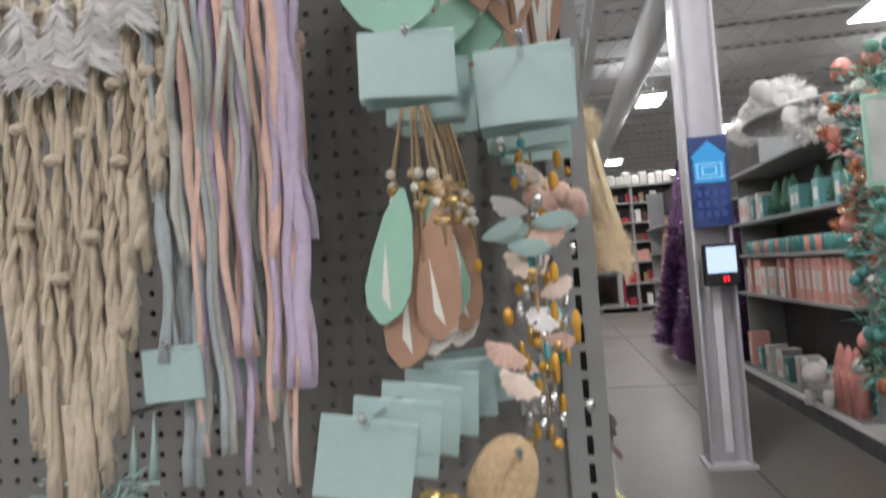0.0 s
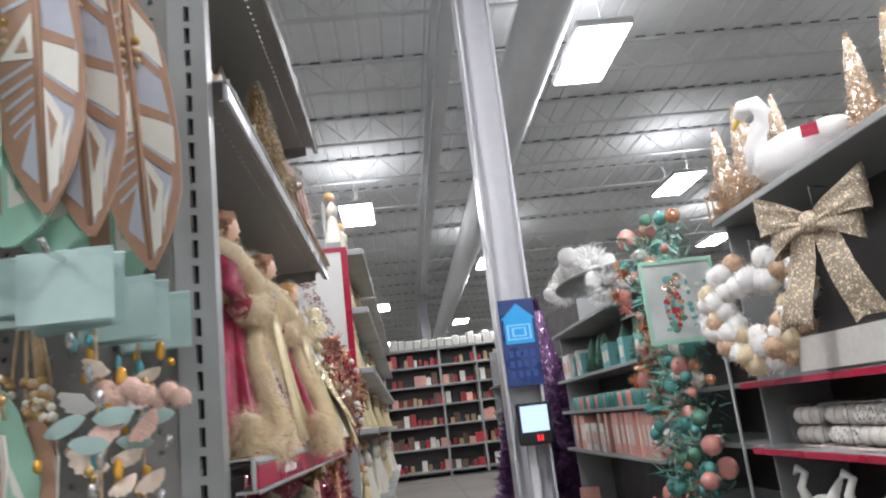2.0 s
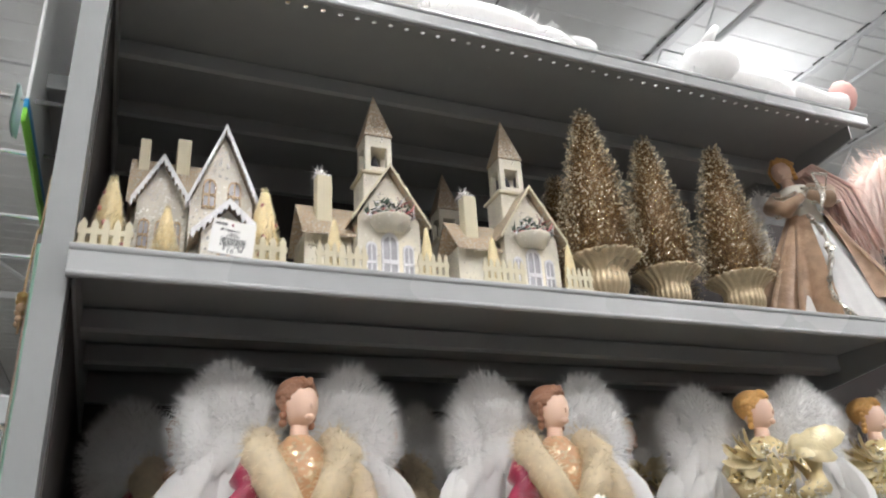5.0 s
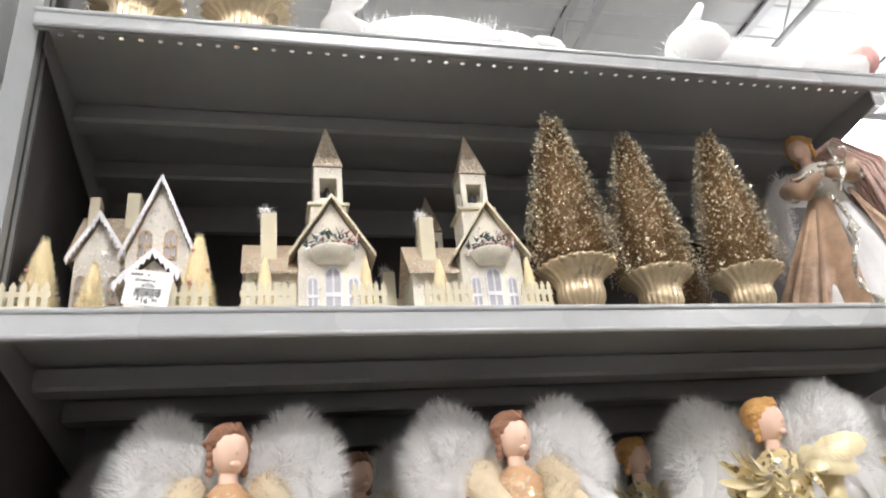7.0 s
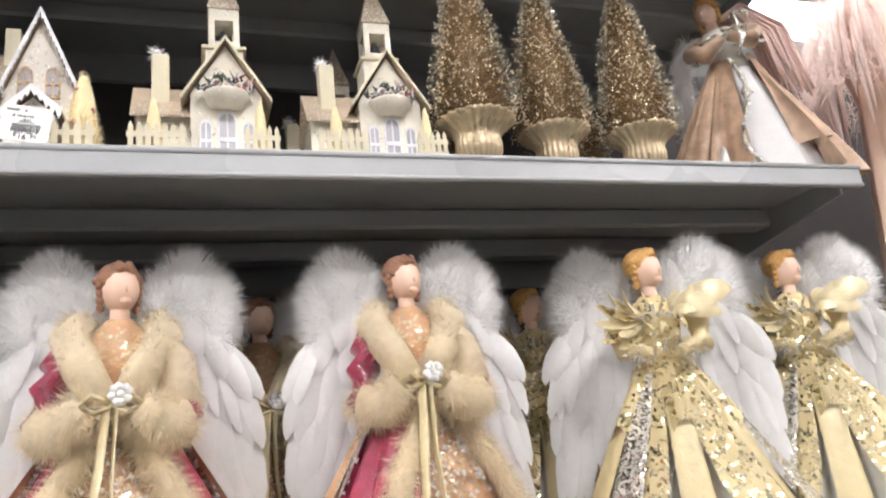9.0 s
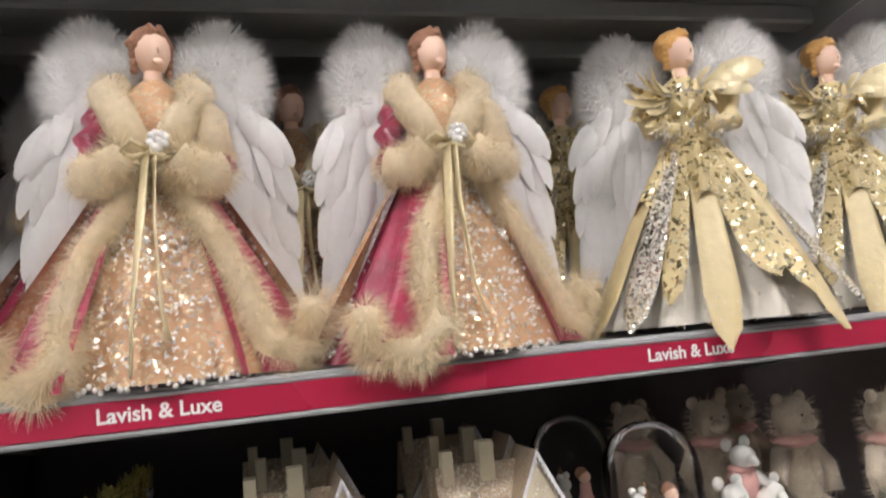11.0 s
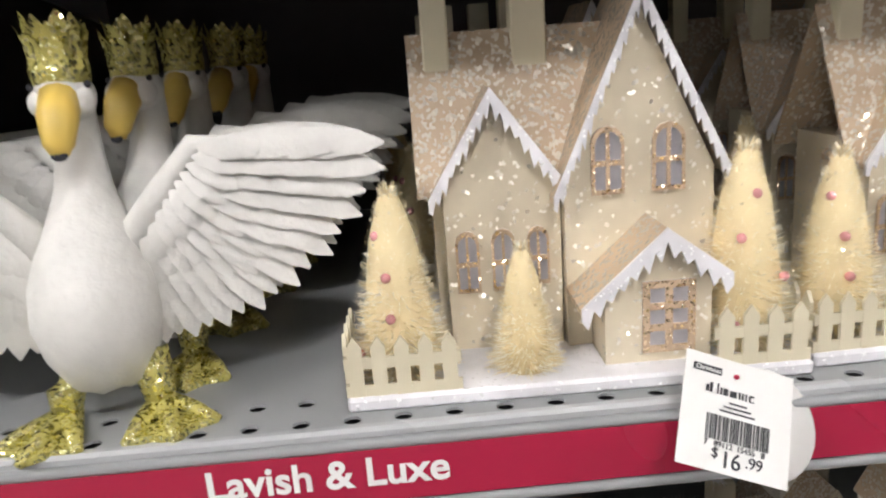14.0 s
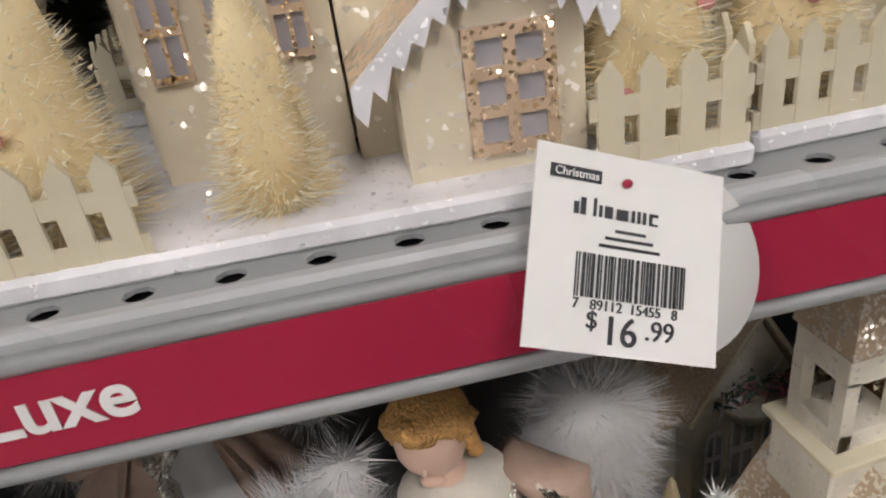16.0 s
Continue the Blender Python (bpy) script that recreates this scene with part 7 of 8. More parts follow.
# ---------------------------------------------------------------- fixtures on the column
BLUE = material("dark_blue_sign", (0.02, 0.045, 0.16), 0.3, 0.0, 0.06, 20)
CYAN = material("light_blue_print", (0.03, 0.33, 0.72), 0.35, 0.0, 0.03)
t = thing("store_sign", "dark blue sign with light blue house mark fixed to the column", "sign", at=facing(1.035, 5.12, 1.59, 0, -1))
part("board", Build().box((-0.125, 0, 0), (0.125, 0.60, 0.008), bevel=0.002), BLUE, t)
part("house_mark", Build().prism([(-0.10, 0.29), (0.10, 0.29), (0.10, 0.46), (0.12, 0.46), (0.0, 0.57), (-0.12, 0.46), (-0.10, 0.46)], 0.002, 0, Matrix.Translation((0, 0, 0.009))), CYAN, t, "light blue house shape")
b = Build()
for s, m in ((0.085, 0), (0.07, 1), (0.05, 0), (0.036, 1)):
    b.box((-s, 0.37 - s * 0.62, 0.0112 + 0.0006 * (0.085 - s) * 100), (s, 0.37 + s * 0.62, 0.0117 + 0.0006 * (0.085 - s) * 100), m)
part("window_mark", b, [material("pale_blue_print", (0.25, 0.62, 0.9), 0.35), CYAN], t, "pale square marks")
MIDBLUE = material("mid_blue_print", (0.03, 0.07, 0.26), 0.4)
for r in range(3):
    for c in range(4):
        part("print_mark", Build().box((-0.09 + 0.05 * c, 0.20 - 0.07 * r, 0.009), (-0.06 + 0.05 * c, 0.245 - 0.07 * r, 0.0095)), MIDBLUE, t)
t = thing("wall_tablet", "black tablet screen with red digits mounted on the column", "screen", at=facing(1.05, 5.08, 1.20, 0, -1))
part("case", Build().box((-0.115, 0.0, -0.03), (0.115, 0.275, 0.02), bevel=0.01), BLACK, t)
part("screen", Build().box((-0.092, 0.085, 0.021), (0.092, 0.255, 0.023)), glow("lit_screen", (0.62, 0.78, 1.0), 1.6), t, "lit pale blue screen")
part("digits", Build().box((0.005, 0.025, 0.021), (0.018, 0.06, 0.022)).box((0.028, 0.025, 0.021), (0.041, 0.06, 0.022)), glow("red_digits", (1, 0.02, 0.03), 3), t, "red lit digits")
part("mount", Build().box((-0.05, 0.05, -0.09), (0.05, 0.2, -0.03)), BLACK, t)
single("cable_cover", Build().box((-0.03, -0.03, 0.1), (0.03, 0.0, 1.22), bevel=0.006), material("white_cable_cover", (0.72, 0.72, 0.74), 0.4), "white cable cover strip on the column", "cable cover", at=pose(1.02, 5.19, 0))

# ---------------------------------------------------------------- other shelving along the aisle
def plain_bay(x0, x1, y0, y1, levels, top, faces, label="grey steel store shelving unit with filled shelves", sides=True, red=()):
    """A shelving unit whose open front faces +x or -x."""
    t = thing("shelving_unit", label, "shelving", "shelving units")
    back = x0 if faces > 0 else x1
    front = x1 if faces > 0 else x0
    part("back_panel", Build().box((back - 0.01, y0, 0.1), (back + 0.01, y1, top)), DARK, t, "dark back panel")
    for y in (y0, y1) if sides else (y1,):
        part("side_panel", Build().box((min(back, front - 0.1 * faces), y - 0.01, 0.05), (max(back, front - 0.1 * faces), y + 0.01, top), bevel=0.003), GREY, t)
    for z in levels:
        s = part("shelf", Build().box((min(back, front), y0, z - 0.03), (max(back, front), y1, z), bevel=0.003), GREY, t)
        if z in red:
            part("label_strip", Build().box((front - 0.004, y0, z - 0.034), (front + 0.004, y1, z - 0.004)), RED, s, "red label strip")
    part("kick_plate", Build().box((min(back, front), y0, 0.0), (max(back, front), y1, 0.1), bevel=0.004), BLACK, t, "black base plate")
    return t


TEAL = material("teal_lacquer", (0.12, 0.36, 0.34), 0.25, 0.1, 0.1, 60, object_var=0.25)
PINKL = material("pink_lacquer", (0.72, 0.32, 0.28), 0.25, 0.1, 0.1, 60, object_var=0.2)
COPPER = glitter("copper_glitter", (0.5, 0.2, 0.1), (1, 0.6, 0.4), 200, 0.4)
WHITEGLIT = glitter("white_sparkle", (0.74, 0.72, 0.68), (1, 1, 1), 200, 0.3)
GREENF = material("frosted_green", (0.10, 0.24, 0.17), 0.6, 0.0, 0.3, 60, object_var=0.2)
MAROON = glitter("burgundy_tinsel", (0.16, 0.015, 0.035), (0.8, 0.3, 0.4), 160, 0.16)
ROSE = glitter("rose_gold_tinsel", (0.46, 0.25, 0.19), (0.95, 0.7, 0.58), 260, 0.25)
PURPLE = glitter("purple_tinsel", (0.085, 0.03, 0.10), (0.75, 0.5, 0.8), 110, 0.16)
BOXW = material("white_box", (0.7, 0.68, 0.64), 0.5, object_var=0.15)
BOXR = material("red_box", (0.38, 0.03, 0.04), 0.4, object_var=0.4)
BOXP = material("pink_box", (0.70, 0.36, 0.30), 0.45, object_var=0.2)
BOXT = material("teal_box", (0.16, 0.40, 0.40), 0.45, object_var=0.3)
BURLAP = glitter("gold_mesh_ribbon", (0.36, 0.29, 0.21), (0.85, 0.74, 0.58), 190, 0.2, 0.3, 0.7, 0.9, 0.4)
CLEARP = material("clear_plastic_pack", (0.62, 0.52, 0.48), 0.15, 0.0, 0.3, 25)
rr = random.Random(21)


def scatter(y0, y1, x, z, depth, makers, step=0.12, faces=1):
    """A row of goods along a shelf."""
    y = y0 + step * 0.5
    while y < y1 - step * 0.3:
        rr.choice(makers)(x - faces * rr.uniform(0.06, depth * 0.5), y, z)
        y += step * rr.uniform(0.9, 1.15)


MESHES = {}


def shared(key, build, mats):
    if key not in MESHES:
        MESHES[key] = build().mesh(key, mats)
    return MESHES[key]


def carton(mat, key, w, d, h, label, group):
    me = shared(key, lambda: Build().box((-d / 2, -w / 2, 0), (d / 2, w / 2, h), bevel=0.004).box((-d / 2 - 0.001, -w * 0.3, h * 0.25), (d / 2 + 0.001, w * 0.3, h * 0.7), 1), [mat, BOXW if mat is not BOXW else BOXP])

    def make(x, y, z):
        tagged(new("gift_box", me), label, "box", group).matrix_basis = pose(x, y, z, 0, 0, rr.uniform(-6, 6))
    return make


def candle(mat, key, r, h, label, group):
    me = shared(key, lambda: Build().lathe([(r, 0), (r, h * 0.75), (r * 0.96, h * 0.78), (r * 0.96, h), (r * 0.5, h)], 14), [mat])

    def make(x, y, z):
        tagged(new("candle_jar", me), label, "jar", group).matrix_basis = pose(x, y, z)
    return make


def cone_tree(mat, key, r, h, label, group, n=260):
    def build():
        b = Build()
        brush(b, (0, 0, 0.02), h, r, n, 0, None, 0.9, 0.02 * r / 0.1)
        b.lathe([(r * 0.3, 0), (r * 0.28, 0.02)], 10)
        return b
    me = shared(key, build, [mat])

    def make(x, y, z):
        tagged(new("table_tree", me), label, "tree", group).matrix_basis = pose(x, y, z, 0, 0, rr.uniform(0, 360))
    return make


def gown(mats, key, h, label, group):
    def build():
        b = Build()
        folds(b, 0, h * 0.62, h * 0.24, h * 0.07, 0, 9, 0.1, n=40)
        b.lathe([(h * 0.07, h * 0.6), (h * 0.08, h * 0.75), (h * 0.02, h * 0.84)], 10, 0)
        b.ball((0, 0, h * 0.9), h * 0.065, 2, 10)
        b.ball((0, 0.01, h * 0.92), h * 0.068, 3, 10)
        for s in (-1, 1):
            for k in range(5):
                feather(b, (s * 0.02, 0.04, h * 0.85), (s * h * (0.12 + 0.04 * k), 0.05, h * (0.5 + 0.07 * k)), h * 0.09, 1, 0.003, (1, 0, 0.2))
        return b
    me = shared(key, build, mats)

    def make(x, y, z):
        tagged(new("angel_doll", me), label, "angel doll", group).matrix_basis = pose(x, y, z, 0, 0, 90)
    return make


# ---- aisle's left side beyond the bay: trees, poster, angel shelves
treeA = cone_tree(MAROON, "burgundy_tree", 0.24, 0.95, "burgundy tinsel tree with frosted tips", "burgundy trees", 2600)
treeB = cone_tree(ROSE, "rose_tree", 0.2, 0.75, "rose gold tinsel tree standing in the display", "rose trees", 2400)
plain_bay(-0.45, 0.02, 2.063, 3.30, (0.16, 0.62, 1.02), 2.28, 1, "grey shelving unit with tinsel trees on low shelves", False)
for x, y, z in ((-0.2, 2.66, 1.02), (-0.2, 2.88, 1.02)):
    treeB(x, y, z)
for x, y, z in ((-0.17, 2.26, 0.62), (-0.15, 2.56, 0.62), (-0.17, 2.86, 0.62), (-0.15, 3.14, 0.62), (-0.18, 2.4, 0.16), (-0.18, 2.8, 0.16)):
    treeA(x, y, z)
b = Build()
r3 = random.Random(77)
for k in range(3400):
    a, v = r3.uniform(0, 2 * math.pi), r3.random()
    r = 0.17 * (0.35 + 0.65 * math.sin(math.pi * v)) * r3.uniform(0.5, 1.05)
    c = Vector((r * math.cos(a), r * 0.9 * math.sin(a), 0.62 * v))
    b.blade(c, c + Vector((r3.gauss(0, 0.02), r3.gauss(0, 0.02), r3.gauss(0, 0.02))), 0.012, r3.choice((0, 0, 1, 2)))
for k in range(70):
    a, v = r3.uniform(0, 2 * math.pi), r3.random()
    r = 0.17 * (0.35 + 0.65 * math.sin(math.pi * v))
    b.ball((r * math.cos(a), r * 0.9 * math.sin(a), 0.62 * v), r3.uniform(0.008, 0.018), r3.choice((3, 1, 2)), 8)
b.lathe([(0.05, -0.42), (0.02, -0.40), (0.015, 0.2)], 12, 2)
single("berry_tree", b, [ROSE, MAROON, COPPER, BOXW], "rose and burgundy berry tree with glitter sprays", "tree", at=pose(-0.05, 2.66, 1.315) @ Matrix.Scale(0.7, 4))
gilt = bpy.data.objects["berry_tree"].data.copy()
gilt.materials[0], gilt.materials[1], gilt.materials[2] = TINSEL, URN, TINSEL
tagged(new("tinsel_tree", gilt), "gold tinsel tree with pale baubles beside the shelving", "tree").matrix_basis = pose(-0.08, 2.24, 1.30, 0, 0, 140) @ Matrix.Scale(0.66, 4)
copy_thing(bpy.data.objects["berry_tree"], pose(-0.10, 2.86, 1.315, 0, 0, 80) @ Matrix.Scale(0.7, 4))
copy_thing(bpy.data.objects["berry_tree"], pose(-0.12, 3.16, 1.315, 0, 0, 200) @ Matrix.Scale(0.7, 4))
# a tall gown figure that stands past the end of the village shelf
SATIN = material("peach_satin", (0.72, 0.50, 0.38), 0.36, 0.0, 0.12, 30, 0.2, 60, sheen=0.2)


def satin_figure():
    b = Build()
    folds(b, 0.0, 0.90, 0.16, 0.055, 0, 15, 0.16, power=1.1)
    folds(b, 0.25, 0.93, 0.14, 0.060, 0, 11, 0.22, -70, 70, 1.1)
    b.lathe([(0.055, 0.88), (0.075, 0.96), (0.065, 1.03), (0.03, 1.08)], 20, 0, Matrix.Diagonal((1, 0.75, 1, 1)))
    for k in range(90):
        q = radians(-170 + 340 * k / 89)
        r0 = 0.05
        r1 = random.uniform(0.11, 0.15)
        feather(b, (r0 * math.sin(q), -r0 * math.cos(q), 1.06), (r1 * math.sin(q), -r1 * math.cos(q), random.uniform(0.80, 0.96)), 0.011, 1, 0.016, (math.cos(q), math.sin(q), 0))
    for k in range(7000):
        q, v = random.uniform(0, 2 * math.pi), random.random()
        r = 0.05 + 0.10 * v ** 0.8
        p = Vector((r * math.sin(q), -r * math.cos(q), 1.07 - 0.18 * v))
        b.blade(p, p + Vector((0.02 * math.sin(q) + random.gauss(0, 0.016), -0.02 * math.cos(q) + random.gauss(0, 0.016), random.gauss(0.0, 0.028))), 0.0018, 1)
    return b


tagged(new("satin_figure", satin_figure().mesh("satin_figure", [SATIN, downy(material("blush_feather", (0.86, 0.72, 0.66), 0.75, 0.0, 0.1, 60), 0.4)])), "tall peach satin gown figure with blush feather shawl", "figurine").matrix_basis = pose(-0.19, 2.44, 1.02, 0, 0, 70) @ Matrix.Diagonal((0.92, 0.92, 1.22, 1))
t = thing("poster_frame", "white frosted tree poster in a red frame", "sign", at=facing(-0.148, 3.02, 1.63, 0.0, -1) @ Matrix.Diagonal((1.8, 1.34, 1, 1)))
part("board", Build().box((-0.075, 0.07, 0), (0.085, 0.385, 0.004)), SIGNW, t)
b = Build().box((-0.10, 0, -0.002), (0.10, 0.075, 0.006)).box((0.085, 0.075, -0.002), (0.10, 0.40, 0.006)).box((-0.10, 0.385, -0.002), (0.085, 0.40, 0.006)).box((-0.10, 0.075, -0.002), (-0.088, 0.385, 0.006))
part("frame", b, RED, t, "red frame")
b = Build()
for k in range(420):
    v = r3.random()
    w = 0.062 * (1 - v) + 0.006
    x, y = r3.uniform(-w, w), 0.10 + 0.24 * v
    s = r3.uniform(0.002, 0.006)
    b.box((x, y, 0.0045), (x + s, y + s * 0.8, 0.005), r3.choice((0, 0, 1, 2)))
part("tree_picture", b, [material("print_grey", (0.34, 0.28, 0.28), 0.5), BOXR, BOXP], t, "printed picture of a frosted tree")
part("caption", Build().box((-0.02, 0.03, 0.0065), (0.07, 0.042, 0.007)), WHITE, t, "white line of small print")
part("pole", Build().tube([(0, 0.0, -0.004), (0, -0.45, -0.004)], 0.006, 8), CHROME, t)

plain_bay(-0.45, 0.08, 3.45, 4.65, (0.16, 0.6, 1.02, 1.43, 1.70, 1.98, 2.26), 2.3, 1)
plain_bay(-0.45, 0.08, 4.70, 5.90, (0.16, 0.6, 1.02, 1.43, 1.70, 1.98, 2.26), 2.3, 1)
plain_bay(-0.45, 0.08, 5.95, 8.40, (0.16, 0.6, 1.02, 1.43, 1.70, 1.98, 2.26), 2.3, 1)
gw = gown([GOLDCLOTH, PLUME, SKIN, BLONDHAIR], "gold_gown", 0.25, "small gold angel doll with white wings", "small angels")
ww = gown([TULLE, PLUME, SKIN, BROWNHAIR], "white_gown", 0.25, "small white angel doll with white wings", "small angels")
bigw = gown([TULLE, PLUME, SKIN, BLONDHAIR], "tall_white_gown", 0.36, "tall white angel doll on the shelf", "tall angels")
for y0, y1 in ((3.5, 4.6), (4.75, 5.85), (6.0, 8.3)):
    for z in (1.43, 1.70, 1.98):
        scatter(y0, y1, 0.05, z, 0.25, (gw, gw, ww), 0.15)
    for z in (1.02, 0.6):
        scatter(y0, y1, 0.05, z, 0.25, (bigw, gw), 0.2)
    scatter(y0, y1, 0.0, 2.26, 0.2, (bigw,), 0.3)
    scatter(y0, y1, 0.05, 0.16, 0.25, (treeB,), 0.5)

# ---- aisle's right side: near bay with wreath, bow and swan
RX = 2.02
plain_bay(RX, RX + 0.5, 1.0, 4.02, (0.16, 0.72, 1.10, 1.44), 2.36, -1, red=(1.10, 1.44))
single("top_shelf", Build().box((RX + 0.02, 1.0, 2.31), (RX + 0.5, 4.02, 2.345), bevel=0.004), GREY, "wide grey steel top shelf", "shelf", kind="structure")


def pompom_wreath(at):
    t = thing("pompom_wreath", "cream and tan pompom wreath hanging on a wire hook", "wreath", at=at)
    part("ring", Build().tube([(0.17 * math.cos(a), 0, 0.17 * math.sin(a)) for a in [2 * math.pi * k / 30 for k in range(31)]], 0.03, 8), BURLAP, t)
    r4 = random.Random(9)
    for k in range(54):
        a = 2 * math.pi * k / 54 + r4.uniform(-0.05, 0.05)
        q = r4.uniform(0, 2 * math.pi)
        rad = 0.17 + 0.055 * math.cos(q)
        b = Build()
        s = r4.uniform(0.050, 0.070)
        b.ball((0, 0, 0), s * 0.8, 0, 10)
        fluff(b, [(0, 0, -0.002), (0, 0, 0.002)], s * 0.8, 120, 0, s * 0.3, 0.006, core=False)
        o = part("pompom", b, PLUME if r4.random() < 0.6 else (FUR if r4.random() < 0.6 else TAN), t)
        o.location = (rad * math.cos(a), -0.04 * abs(math.sin(q)) - 0.03, rad * math.sin(a))
    part("hook", Build().tube([(0, 0.0, 0.2), (0, 0, 0.3), (0, 0.1, 0.31)], 0.004, 6), CHROME, t)
    return t


pompom_wreath(pose(RX - 0.05, 3.50, 1.77, 0, 0, -52) @ Matrix.Scale(1.15, 4))


def burlap_bow(at):
    t = thing("ribbon_bow", "large gold burlap bow with wired tails hanging on a hook", "bow", at=at)
    for s in (-1, 1):
        # two puffed loops a side, crinkled across
        for rise, reach in ((0.07, 0.25), (-0.02, 0.20)):
            v, n, m = [], 15, 9
            for k in range(n):
                u = k / (n - 1)
                ang = 2 * math.pi * u
                x = reach * 0.5 * (1 - math.cos(ang))
                y = -0.02 - 0.06 * math.sin(ang) * (1 - 0.2 * u)
                for q in range(m):
                    w = (q / (m - 1) - 0.5) * (0.05 + 0.13 * x / reach)
                    v.append((s * x, y + 0.006 * math.sin(5 * w / 0.05 + 3 * u), w + rise * x / reach * 1.3 + 0.008 * math.sin(9 * u + q)))
            f = [(k * m + q, k * m + q + 1, (k + 1) * m + q + 1, (k + 1) * m + q) for k in range(n - 1) for q in range(m - 1)]
            part("loop", Build().add(v, f, 0, True), BURLAP, t)
        v, n, m = [], 19, 7
        for k in range(n):
            u = k / (n - 1)
            for q in range(m):
                w = (q / (m - 1) - 0.5) * (0.10 + 0.05 * u)
                notch = 0.05 * (1 - abs(2 * q / (m - 1) - 1)) if k == n - 1 else 0.0
                v.append((s * (0.03 + 0.13 * u) + w, -0.05 + 0.012 * math.sin(7 * u + s) + 0.003 * math.sin(40 * u + q), -0.44 * u + notch))
        f = [(k * m + q, k * m + q + 1, (k + 1) * m + q + 1, (k + 1) * m + q) for k in range(n - 1) for q in range(m - 1)]
        part("tail", Build().add(v, f, 0, True), BURLAP, t)
    part("knot", Build().ball((0, -0.05, 0), (0.045, 0.04, 0.05)), BURLAP, t)
    part("hook", Build().tube([(0, 0, 0.04), (0, 0.0, 0.16), (0, 0.15, 0.17)], 0.004, 6), CHROME, t)
    return t


burlap_bow(pose(RX - 0.02, 2.95, 2.05, 0, 0, -60))


def tall_swan():
    b = Build()
    b.ball((0.03, 0, 0.11), (0.23, 0.12, 0.12), 0, 24)
    b.ball((0.2, 0, 0.15), (0.13, 0.09, 0.07), 0, 16)
    b.tube([(-0.14, 0, 0.12), (-0.17, 0, 0.22), (-0.12, 0, 0.32), (-0.09, 0, 0.38), (-0.12, 0, 0.43), (-0.19, 0, 0.44), (-0.23, 0, 0.40)], [0.085, 0.06, 0.048, 0.044, 0.044, 0.045, 0.03], 16, 0)
    b.tube([(-0.23, 0, 0.40), (-0.27, 0, 0.35)], [0.024, 0.006], 8, 1)
    fluff(b, [(-0.15, 0, 0.1), (0.2, 0, 0.12)], [0.11, 0.1], 1800, 0, 0.02, 0.004, core=False)
    return b


o = single("plush_swan", tall_swan(), [PLUME, BEAK], "large white plush swan with curved neck on the top shelf", "plush toy")
o.matrix_basis = pose(RX + 0.13, 3.28, 2.345, 0, 0, -62)
tag = single("price_tag", Build().box((-0.035, -0.001, -0.03), (0.035, 0.001, 0.03)), RED, "small red card tag on the plush swan", "tag")
tag.matrix_basis = pose(RX + 0.11, 3.05, 2.50, 0, 0, -30)
tin = cone_tree(glitter("champagne_tinsel", (0.55, 0.40, 0.28), (1, 0.85, 0.7), 160, 0.4), "champagne_tree", 0.10, 0.52, "champagne tinsel table tree on the top shelf", "champagne trees", 900)
for x, y in ((2.12, 3.92), (2.2, 3.75), (2.1, 3.62), (2.26, 3.52), (2.3, 3.9), (2.3, 2.9), (2.34, 2.7)):
    tin(x, y, 2.345)
me = shared("lantern", lambda: Build().box((-0.05, -0.05, 0), (0.05, 0.05, 0.015)).box((-0.05, -0.05, 0.17), (0.05, 0.05, 0.185)).box((-0.045, -0.045, 0.015), (-0.035, -0.035, 0.17)).box((0.035, -0.045, 0.015), (0.045, -0.035, 0.17)).box((-0.045, 0.035, 0.015), (-0.035, 0.045, 0.17)).box((0.035, 0.035, 0.015), (0.045, 0.045, 0.17)).lathe([(0.025, 0.015), (0.025, 0.1)], 12, 1).tube([(-0.03, 0, 0.185), (0, 0, 0.25), (0.03, 0, 0.185)], 0.005, 6), [TAN, BOXW])
tagged(new("lantern", me), "small brown lantern with candle on the top shelf", "lantern").matrix_basis = pose(2.08, 4.0, 2.345) @ Matrix.Scale(0.85, 4)
# packs between the red strips, shelf sign, swan figures below
TRAYM = Build().box((-0.10, -0.12, 0), (0.10, 0.12, 0.012), bevel=0.004).mesh("tray", [CLEARP])
LIDM = Build().box((-0.10, -0.12, 0.012), (0.10, 0.12, 0.205), bevel=0.006).mesh("cover", [GLASSM])
PACKBALL = [Build().ball((0, 0, 0), 0.043, 0, 12).mesh("bauble", [m]) for m in (material("blush_bauble", (0.66, 0.44, 0.40), 0.22, 0.1, object_var=0.2), WHITEGLIT, material("pearl_bauble", (0.70, 0.66, 0.62), 0.18, 0.1, object_var=0.1))]


def pack(x, y, z):
    """A clear box with two layers of baubles."""
    t = thing("ornament_pack", "clear plastic pack of pale and blush baubles", "ornaments", "ornament packs", at=pose(x, y, z))
    part("tray", TRAYM, None, t)
    part("cover", LIDM, None, t, "clear plastic cover").visible_shadow = False
    for layer in (0, 1):
        kind = PACKBALL[rr.randrange(3)]
        for px in (-0.05, 0.05):
            for py in (-0.072, 0.0, 0.072):
                part("bauble", kind, None, t).location = (px, py, 0.056 + 0.09 * layer)


scatter(1.1, 3.95, RX + 0.12, 1.10, 0.1, (pack,), 0.26, -1)
single("shelf_sign", Build().box((RX - 0.012, 2.2, 1.452), (RX - 0.008, 3.35, 1.60)), material("pale_board", (0.55, 0.53, 0.50), 0.6), "plain pale grey shelf board standing on the shelf", "sign")


